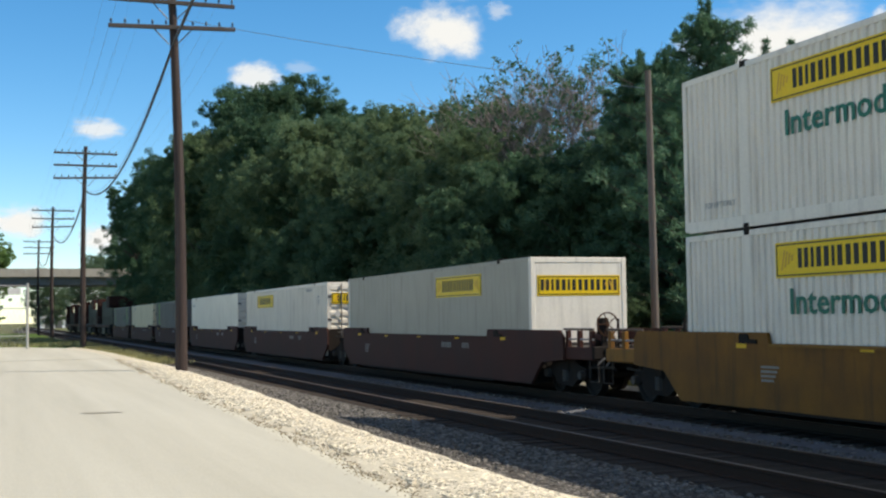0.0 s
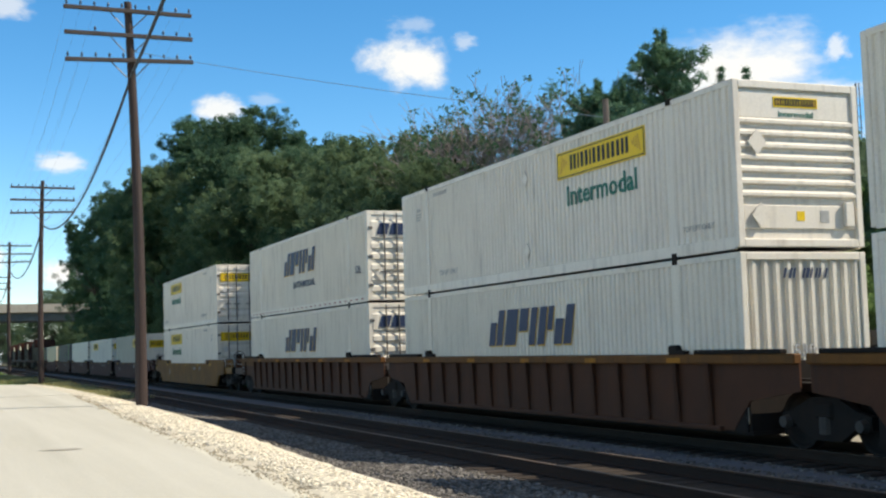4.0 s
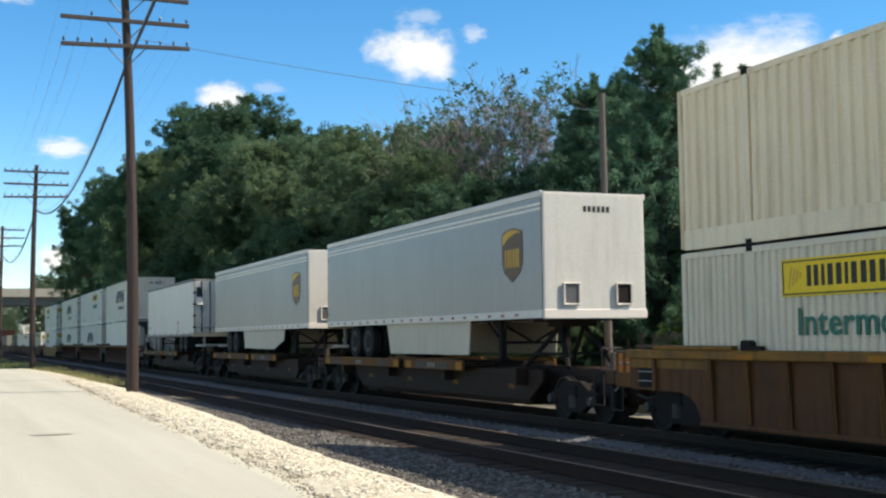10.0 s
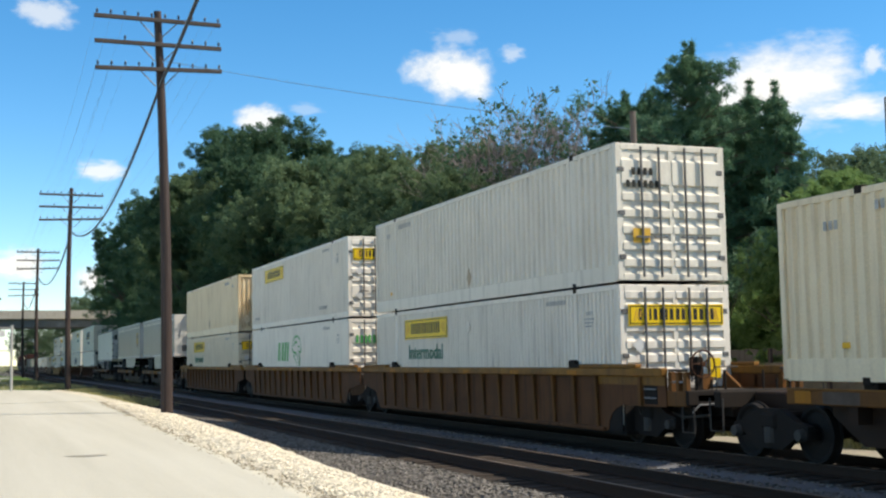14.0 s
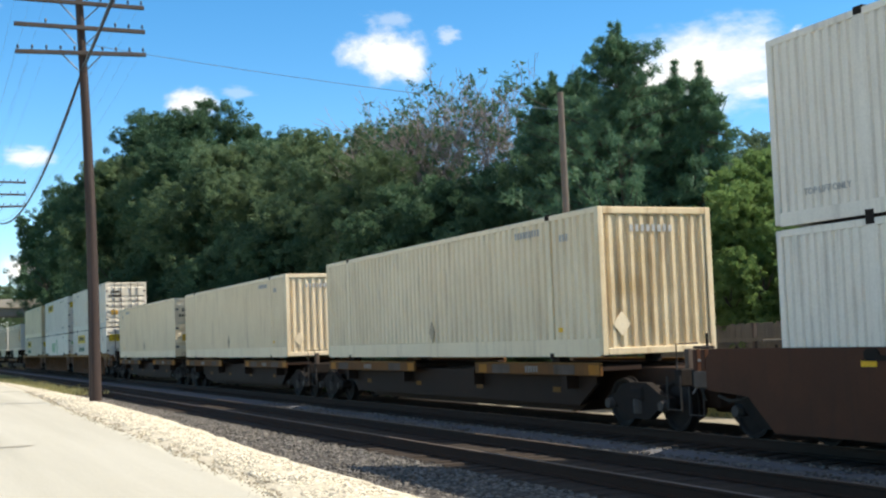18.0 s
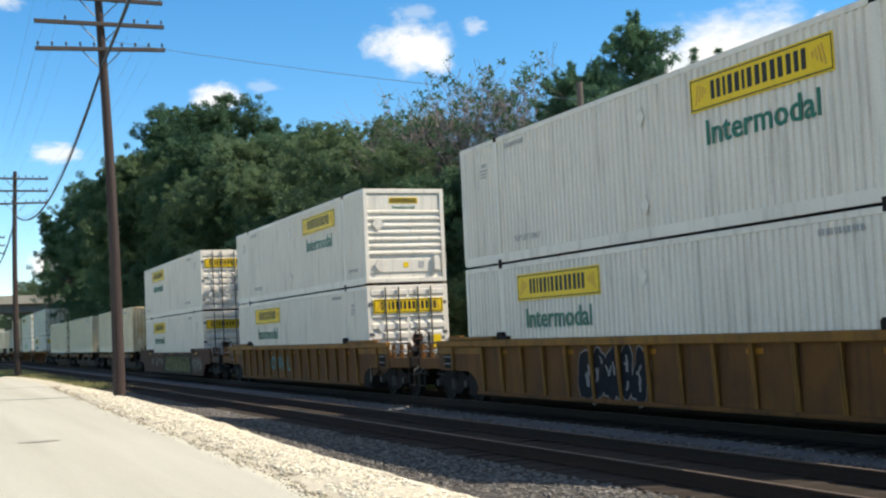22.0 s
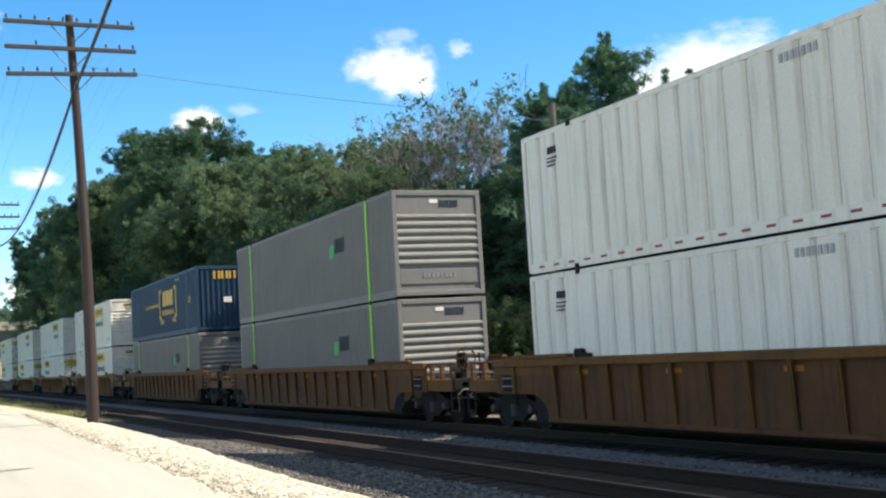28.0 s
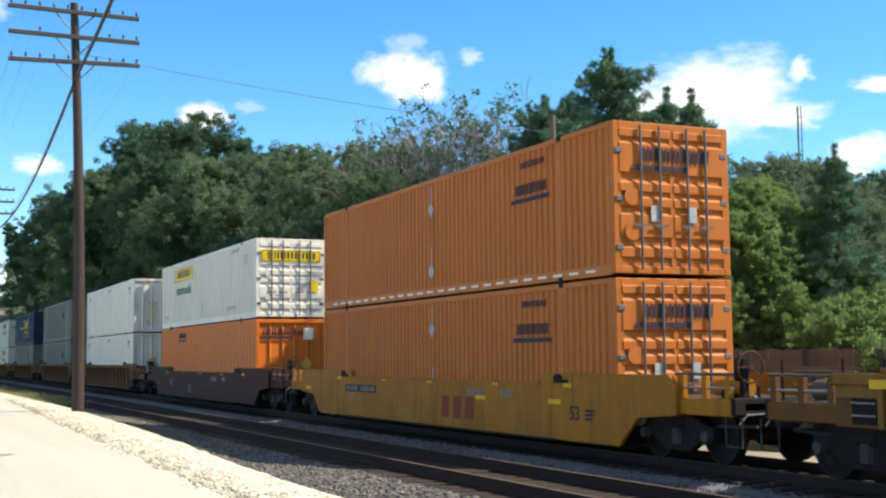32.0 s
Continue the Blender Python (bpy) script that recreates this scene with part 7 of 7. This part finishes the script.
def spine_car(label, front, rear, seed, stand=False):
    """A low spine car: central beam, outrigger pads with yellow edges, trucks at its ends."""
    car = thing("spine_car", label, "freight car", "intermodal freight cars")
    part("spine", bevelled(-0.42, 0.42, -HL - rear + 0.2, HL + front - 0.2, 0.40, 1.10, 0.03), M_SPINE, car)
    part("belly", prism([(-HL + 1.6, 0.42), (HL - 1.6, 0.42), (HL - 2.2, 0.20), (-HL + 2.2, 0.20)], -0.62, 0.62), M_SPINE, car)
    for y0, y1 in ((HL - 6.9, HL - 0.1), (-HL + 0.1, -HL + 5.6)) if not stand else ((1.0, HL + 0.2), (-3.6, 0.6)):
        for s in (-1, 1):
            d = part("side_deck", bevelled(min(s * 0.4, s * 1.28), max(s * 0.4, s * 1.28), y0, y1, 1.06, 1.16, 0.012), M_SPINE, car)
            part("deck_edge", bevelled(min(s * 1.26, s * 1.33), max(s * 1.26, s * 1.33), y0, y1, 0.97, 1.20, 0.012), M_YDIRTY, d, "brown-stained gold deck edge")
            part("edge_strip", box(min(s * 1.25, s * 1.337), max(s * 1.25, s * 1.337), y0 + 0.03, y1 - 0.03, 1.202, 1.222), M_YELLOW, d)
            for y in (y0 + 0.95, y1 - 1.75):
                part("pale_patch", box(min(s * 1.331, s * 1.334), max(s * 1.331, s * 1.334), y, y + 0.85, 0.99, 1.18), M_DUSTY, d, "dusty pale patch")
            for y in (y0 + 0.02, y1 - 0.62):
                part("yellow_panel", box(min(s * 1.331, s * 1.336), max(s * 1.331, s * 1.336), y, y + 0.40, 0.99, 1.18), M_YBRIGHT, d)
            decal(d, s, number_bars(5, 0.13), (s * 1.333, (y0 + y1) / 2, 1.02), M_CHALK, "stencil", 0.004)
    b0, b1 = -HL - rear + 3.3, HL + front - 3.3
    for s in (-1, 1):
        sb = part("side_beam", prism([(b0, 1.05), (b1, 1.05), (b1, 0.80), (b1 - 0.7, 0.36), (b0 + 0.7, 0.36), (b0, 0.80)], s * 0.96 - 0.03, s * 0.96 + 0.03), M_SPINE, car, "deep black-brown side beam")
        for k in range(4):
            part("reflector", shared("beam_reflector", lambda: box(-0.004, 0.004, -0.16, 0.16, 0, 0.11), M_YMID), None, sb, at=pose(s * 0.994, b0 + 1.6 + k * (b1 - b0 - 3.2) / 3, 0.60), label="dusty yellow reflector")
    for k in range(4):
        y = -HL + 1.6 + k * (2 * HL - 3.2) / 3
        for s in (-1, 1):
            part("outrigger", prism([(y - 0.1, 0.70), (y + 0.1, 0.70), (y + 0.1, 1.08), (y - 0.1, 1.08)], min(s * 0.4, s * 1.26), max(s * 0.4, s * 1.26)), M_SPINE, car)
    for y in (-6.1, 6.1):
        for s in (-1, 1):
            if not stand:
                part("pedestal", bevelled(s * 1.12 - 0.12, s * 1.12 + 0.12, y - 0.15, y + 0.15, 1.1, 1.34, 0.02), M_DARK, car)
    if stand:
        y = -HL + 1.1
        st = part("hitch_stand", box(-0.45, 0.45, y - 0.35, y + 0.35, 2.02, 2.14), M_DARK, car, "black trailer hitch stand")
        for s in (-1, 1):
            part("stand_leg", pipe([(s * 0.6, y - 0.9, 1.1), (s * 0.3, y, 2.05)], 0.06, 8), M_DARK, st)
            part("stand_leg", pipe([(s * 0.6, y + 1.2, 1.1), (s * 0.3, y, 2.05)], 0.06, 8), M_DARK, st)
            part("stand_brace", pipe([(s * 0.52, y - 0.6, 1.4), (s * 0.52, y + 0.8, 1.4)], 0.04, 6), M_DARK, st)
    for sg, reach in ((1, front), (-1, rear)):
        ye = sg * (HL + reach)
        part("end_beam", bevelled(-1.15, 1.15, ye - 0.1 - sg * 0.35, ye + 0.1 - sg * 0.35, 0.82, 1.12, 0.02), M_DARK, car)
        part("coupler", bevelled(-0.13, 0.13, min(ye, ye - sg * 0.5), max(ye, ye - sg * 0.5), 0.72, 0.98, 0.04), M_RUSTY, car)
        for s in (-1, 1):
            part("sill_step", pipe([(s * 1.2, ye - sg * 0.2, 1.0), (s * 1.2, ye - sg * 0.2, 0.42), (s * 1.2, ye - sg * 0.6, 0.42), (s * 1.2, ye - sg * 0.6, 1.0)], 0.02), M_BLACKROD, car)
            part("grab_rail", pipe([(s * 1.15, ye - sg * 0.35, 1.1), (s * 1.15, ye - sg * 0.35, 1.55), (s * 0.7, ye - sg * 0.35, 1.55)], 0.018), M_BLACKROD, car)
        truck(car, ye - sg * 1.75)
    part("brake_stand", bevelled(-0.86, -0.74, -HL - rear + 0.42, -HL - rear + 0.54, 1.05, 1.46, 0.015), M_DUSTY, car)
    return car


def sprayed(polys, material, y, z, thick=0.004):
    def put_on(car, s, xo):
        if s < 0:
            decal(car, s, polys, (s * (xo + 0.002), y, z), material, "graffiti", thick, "sprayed graffiti shapes")
    return put_on


def sprayed_letter(letter, y, z):
    def put_on(car, s, xo):
        if s < 0:
            lettering(car, s, letter, (s * (xo + 0.004), y, z), 0.52, M_GRAFTL, stretch=1.1, name="graffiti")
    return put_on


def blobs_row(n, w, h, seed, grow=1.0):
    """A row of swollen, overlapping abstract shapes."""
    r = random.Random(seed)
    out = []
    for i in range(n):
        cu, cv = (i - (n - 1) / 2) * w * 0.86 + r.uniform(-0.05, 0.05), h * (0.5 + r.uniform(-0.04, 0.04))
        ph, lobes, m = r.uniform(0, 6.28), r.choice((2, 3, 3, 4)), 26
        pts = []
        for k in range(m):
            a = k * math.tau / m
            c, sn = math.cos(a), math.sin(a)
            q = 1.0 / (abs(c) ** 3 + abs(sn) ** 3) ** (1 / 3)
            q *= 1 + 0.13 * math.sin(lobes * a + ph) + 0.05 * math.sin(7 * a + ph)
            pts.append((cu + (0.5 * w * q * c + 0.12 * h * sn) * grow, cv + 0.5 * h * q * sn * grow))
        out.append(pts)
    return out


def strokes_row(n, w, h, seed):
    """Short bent strokes, two or three in each cell of the row."""
    r = random.Random(seed)
    out = []
    for i in range(n):
        cu = (i - (n - 1) / 2) * w * 0.86
        for _ in range(3):
            u, v, a, ln, b = cu + r.uniform(-0.25, 0.25) * w, h * r.uniform(0.2, 0.75), r.uniform(0.7, 2.4), h * r.uniform(0.16, 0.34), 0.035
            du, dv = math.cos(a) * ln, math.sin(a) * ln
            out.append([(u - b, v), (u + b, v - 0.01), (u + du * 0.5 + b + 0.03, v + dv * 0.5), (u + du + b, v + dv), (u + du - b * 0.5, v + dv + 0.01), (u + du * 0.5 - b + 0.03, v + dv * 0.5)])
    return out


def both(*fs):
    def run(car, s, xo):
        for f in fs:
            f(car, s, xo)
    return run


def locomotive(label, paint):
    t = thing("locomotive", label, "locomotive", "head-end locomotives")
    part("frame_sill", bevelled(-1.5, 1.5, -10.8, 10.8, 1.15, 1.5, 0.05), M_LOCODK, t)
    part("engine_hood", bevelled(-0.95, 0.95, -8.6, 6.0, 1.5, 4.25, 0.12, 2), M_LOCODK, t)
    part("radiator", bevelled(-1.5, 1.5, -10.2, -6.8, 3.4, 4.65, 0.1, 2), paint, t, "flared radiator housing")
    part("cab", bevelled(-1.5, 1.5, 6.2, 8.6, 1.5, 4.6, 0.12, 2), paint, t)
    part("nose", bevelled(-1.3, 1.3, 8.6, 10.2, 1.5, 3.2, 0.2, 2), paint, t)
    for s in (-1, 1):
        part("cab_window", box(min(s * 1.5, s * 1.512), max(s * 1.5, s * 1.512), 6.6, 8.2, 3.3, 4.1), M_GLASS, t)
        part("handrail", pipe([(s * 1.45, -10.6, 2.4), (s * 1.45, 6.0, 2.4)], 0.02), M_BLACKROD, t)
        for k in range(8):
            part("stanchion", shared("stanchion", lambda: tube((0, 0, 1.5), (0, 0, 2.4), 0.02, seg=6), M_BLACKROD), None, t, at=pose(s * 1.45, -10.4 + k * 2.3, 0))
        part("stripe", box(min(s * 1.5, s * 1.508), max(s * 1.5, s * 1.508), -10.6, 10.6, 1.2, 1.42), M_MAROON, t)
    part("fuel_tank", bevelled(-1.3, 1.3, -2.4, 2.4, 0.35, 1.15, 0.15, 2), M_LOCODK, t)
    for y in (-6.8, 6.8):
        tr = part("truck", bevelled(-1.25, 1.25, y - 2.2, y + 2.2, 0.5, 1.05, 0.08), M_DARK, t)
        for dy in (-1.7, 0, 1.7):
            wheelset(tr, y + dy)
    return t


# ---- the consist ----
KEYED = []   # (object, place of its middle along the train, z, turned round)


def ride(ob, y, z, flip=False):
    KEYED.append((ob, y, z, flip))


STOCK = make_stock()
_used = set()


def load(kind, y, z, flip=False):
    """Puts a container of that kind on the train; the first one is the prototype itself."""
    ob = STOCK[kind]
    if kind in _used:
        ob = copy_thing(ob, Matrix())
    _used.add(kind)
    ride(ob, y, z, flip)
    return ob


def rear_to_mid(r):
    return r + HL


# engines and the low cars at the head
for k, y in enumerate((150.5, 173.5, 196.5, 219.5)):
    ride(locomotive("dark red and black diesel locomotive at the head of the train", M_LOCO if k < 1 else M_MAROON), y, 0)
_dist = 18.6
proto = well_car("faded maroon well car with smooth sides", "smooth", M_MAROON, M_MAROON, 1.25, 1.25, 3, None, M_MAROON, True, True)
for k in range(5):
    y = 128.6 - k * _dist
    c = proto if k == 0 else copy_thing(proto, Matrix())
    ride(c, y, 0)
    load("parcel" if k == 1 else "grey" if k in (0, 2) else "reefer" if k == 3 else "hauler_plain", y, LEVEL_1, False)
ride(well_car("faded maroon well car with smooth sides", "smooth", M_MAROON, M_MAROON, 1.3, 3.6, 5, None, M_MAROON, True, False), rear_to_mid(26.9), 0)
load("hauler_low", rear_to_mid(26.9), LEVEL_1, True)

R = (26.93, 3.68, -19.80, -39.24, -58.50, -78.60, -100.37, -118.88, -140.43, -159.98, -179.40, -200.86, -219.47, -240.04, -261.30, -284.80, -308.19, -331.79, -355.34, -378.74, -402.31, -425.84, -449.42)
MID = [rear_to_mid(r) for r in R]


def pile(i, lower, upper, flip_lower=False, flip_upper=False):
    load(lower, MID[i], LEVEL_1, flip_lower)
    load(upper, MID[i], LEVEL_2, flip_upper)


G = 3.67
ride(well_car("smooth-sided yellow well car stained brown", "smooth", M_YMID, M_YELLOW, G, G, 11), MID[1], 0)
pile(1, "hauler", "hauler")
A = 1.63
for i, jf, jr, fr, rr in ((2, False, True, G, A), (3, True, True, A, A), (4, True, False, A, G)):
    ride(well_car("ribbed brown well car with a dull yellow top chord", "ribbed", M_BROWN, M_YDIRTY, fr, rr, 20 + i, None, M_BROWN, jf, jr), MID[i], 0)
pile(2, "fleet_low", "fleet")
pile(3, "fleet_low", "hauler", True, True)
pile(4, "reefer", "fleet", True, True)

# trailers on spine cars
SP = 2.3
ride(spine_car("low brown spine car with yellow deck edges", 2.6, SP, 31, True), MID[5], 0)
ride(trailer("trailer", "white dry van trailer with rust-stained rear doors", M_TRAILERW, 2.06, 5.03, 15.0, False, 0), -78.6 + 7.35, 0, True)
ride(spine_car("low brown spine car with yellow deck edges", SP, 1.2, 32, True), MID[6], 0)
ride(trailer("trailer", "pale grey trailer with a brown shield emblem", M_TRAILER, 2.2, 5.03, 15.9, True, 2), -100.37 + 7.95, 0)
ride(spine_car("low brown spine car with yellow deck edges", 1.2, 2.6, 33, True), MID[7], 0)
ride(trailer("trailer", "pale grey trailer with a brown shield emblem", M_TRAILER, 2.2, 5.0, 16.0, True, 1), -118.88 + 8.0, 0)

for i, jf, jr, fr, rr in ((8, False, True, 2.8, A), (9, True, True, A, A), (10, True, False, A, 2.8)):
    ride(well_car("ribbed yellow-brown well car with a yellow top chord", "ribbed", M_RIBBROWN, M_YELLOW, fr, rr, 40 + i, None, M_YDIRTY, jf, jr), MID[i], 0)
pile(8, "hauler_cream", "parcel_rust", False, True)
pile(9, "animal", "hauler_plain")
pile(10, "hauler", "parcel_white", False, False)

for i, f, r in ((11, 2.5, 1.2), (12, 1.2, 2.2), (13, 2.2, 2.5)):
    ride(spine_car("low brown spine car with yellow deck edges", f, r, 50 + i), MID[i], 0)
load("parcel", MID[11], 1.33)
load("parcel", MID[12], 1.33, True)
load("parcel_rust", MID[13], 1.33, True)

ride(well_car("brown smooth-sided well car covered in olive graffiti", "smooth", M_BROWN, M_BROWN, 2.7, G, 60,
              both(sprayed(blobs_row(13, 0.66, 0.84, 4, 1.12), M_GRAFDK, -1.9, 0.28, 0.003), sprayed(blobs_row(13, 0.60, 0.80, 4), M_GRAFOL, -1.9, 0.30, 0.006), sprayed(strokes_row(13, 0.62, 0.86, 5), M_GRAFDK, -1.9, 0.27, 0.0095),
                   sprayed(strokes_row(6, 0.5, 0.8, 8), M_GRAFPL, 3.3, 0.32, 0.004), sprayed(strokes_row(4, 0.55, 0.7, 18), M_GRAFOL, 3.4, 0.36, 0.007),
                   sprayed(blobs_row(3, 0.75, 0.8, 12, 0.9), M_GRAFBR, -7.0, 0.30, 0.003), sprayed(strokes_row(6, 0.45, 0.8, 14), M_GRAFPL, -7.0, 0.30, 0.0065)), M_BROWN), MID[14], 0)
pile(14, "hauler", "hauler")

for n, i in enumerate((15, 16, 17)):
    if n == 0:
        mk = both(*[sprayed_letter(c, y, 0.62) for c, y in (("O", 2.66), ("W", 1.60), ("L", 0.58))])
    else:
        at_y, cells = (1.35, 5) if n == 1 else (0.95, 5)
        mk = both(sprayed(blobs_row(cells, 0.56, 0.98, 30 + n, 1.07), M_GRAFPL, at_y, 0.32, 0.003), sprayed(blobs_row(cells, 0.56, 0.98, 30 + n), M_GRAFDK, at_y, 0.32, 0.006), sprayed(strokes_row(cells, 0.56, 0.95, 36 + n), M_GRAFPL, at_y, 0.32, 0.009))
    ride(well_car("ribbed yellow well car with grimy webs and ribs coloured lighter as if lit", "ribbed", M_YWEB, M_YELLOW, G, G, 70 + i, mk, M_YDIRTY), MID[i], 0)
pile(15, "hauler", "hauler", False, True)
pile(16, "hauler", "hauler", False, True)
pile(17, "hauler", "hauler", True, True)
for i in (18, 19, 20):
    ride(well_car("ribbed brown well car with a yellow top chord", "ribbed", M_RIBBROWN, M_YDIRTY, G, G, 80 + i, None, M_YDIRTY), MID[i], 0)
pile(18, "grey", "navy", True, True)
pile(19, "grey", "grey", True, True)
pile(20, "post", "post", True, True)


def maroon_marks(car, s, xo):
    lettering(car, s, "53", (s * xo, -s * 1.8 if s < 0 else 1.8, 0.42), 0.32, M_CHALK)


ride(well_car("maroon smooth-sided well car with white stencils", "smooth", M_MAROON, M_MAROON, G, G, 90, maroon_marks, M_MAROON), MID[21], 0)
pile(21, "orange_plain", "hauler", True, False)


def yellow_marks(car, s, xo):
    for k, w in enumerate((0.40, 0.40, 0.46)):
        decal(car, s, [rect(-w / 2, w / 2, 0, 0.5, 0.1)], (s * xo, -s * (-1.44 + 0.65 * (k - 1)) if s > 0 else -1.44 - 0.65 * (k - 1), 0.41), M_REDINK, "logo", 0.004, "dull red block of a logo")
    plate = decal(car, s, [rect(-1.18, 1.18, 0, 0.2)], (s * xo, 4.78, 0.87), M_PRINT, "number_plate", 0.004, "dark plate with pale marks that cannot be read")
    for k in range(10):
        if k != 4:
            part("mark", shared("plate_mark", lambda: flat_shapes([rect(-0.06, 0.06, 0.04, 0.16)], 0.003), M_CHALK), None, plate, at=pose(-0.98 + 0.218 * k, 0, 0.0045))
    for y in (9.3, -2.66, -5.94):
        decal(car, s, [rect(-0.24, 0.24, 0, 0.09)], (s * xo, y, 0.87), M_FLAG, "yellow_panel", 0.004)
    lettering(car, s, "53", (s * xo, -6.7, 0.59), 0.27, M_PRINT)
    decal(car, s, rect_rows(3, 0.34, 0.05), (s * xo, -7.25, 0.85), M_PRINT, "stencil", 0.004)


ride(well_car("bright yellow smooth-sided well car with a red block logo", "smooth", M_YBRIGHT, M_YBRIGHT, G, G, 95, yellow_marks, M_YBRIGHT), MID[22], 0)
pile(22, "orange", "orange")
_last = well_car("empty grimy yellow well car with ribbed sides", "ribbed", M_YWEB, M_YELLOW, G, G, 97, None, M_YDIRTY)
for s in (-1, 1):
    part("yellow_panel", box(min(s * 1.43, s * 1.436), max(s * 1.43, s * 1.436), HL - 0.6, HL + 1.0, 1.33, 1.45), M_FLAG, _last)
ride(_last, MID[22] - 23.5, 0)


# ---- ties, last ----
_tie = [mesh_of(bevelled(-1.3, 1.3, -0.115, 0.115, -0.36, -0.175 - 0.004 * k, 0.012), "tie", M_TIE) for k in range(3)]
rng = random.Random(9)
for t, cx, y0, n in ((siding, SIDING_X, 4.0, 190), (main_line, TRACK_X, 8.0, 100)):
    for k in range(n):
        part("tie", _tie[k % 3], None, t, at=pose(cx + rng.uniform(-0.04, 0.04), y0 + k * 0.51 + rng.uniform(-0.03, 0.03), rng.uniform(-0.008, 0.004), 0, 0, rng.uniform(-0.8, 0.8)))
bm = bmesh.new()
for k in range(420):
    y = 4.0 + 190 * 0.51 + k * 0.51
    box(SIDING_X - 1.3, SIDING_X + 1.3, y - 0.115, y + 0.115, -0.3, -0.18, bm)
o = part("far_ties", bm, M_TIE, siding)
o["kind"] = "stuff"
bm = bmesh.new()
for k in range(20):
    for y in (4.0 + k * 0.51,):
        box(TRACK_X - 1.3, TRACK_X + 1.3, -6 + y - 0.115, -6 + y + 0.115, -0.3, -0.18, bm)
o = part("near_ties", bm, M_TIE, main_line)
o["kind"] = "stuff"

TRAVEL = ((0.0, 0.0), (1.0, 13.85), (2.0, 27.86), (3.0, 41.95), (3.5, 49.02), (4.5, 63.2), (5.5, 77.55), (6.0, 84.78), (7.0, 99.40), (8.0, 113.80), (9.0, 128.20), (10.0, 142.68), (11.0, 157.24), (12.0, 171.91), (13.0, 186.56), (14.0, 201.25), (15.0, 215.9), (16.0, 230.54), (17.0, 245.22), (18.0, 259.92), (19.0, 274.70), (20.0, 289.52), (21.0, 304.32), (22.0, 319.12), (23.0, 333.97), (24.0, 348.83), (25.0, 363.72), (26.0, 378.6), (27.0, 393.6), (28.0, 408.65), (29.0, 423.50), (30.0, 438.30), (31.0, 453.22), (32.0, 468.30))


def motions():
    for ob, y, z, flip in KEYED:
        walk(ob, [(t, pose(TRACK_X, y + s, z, 0, 0, 180 if flip else 0)) for t, s in TRAVEL])
    for ob, rows in CLOUDS:
        walk(ob, rows)


motions()
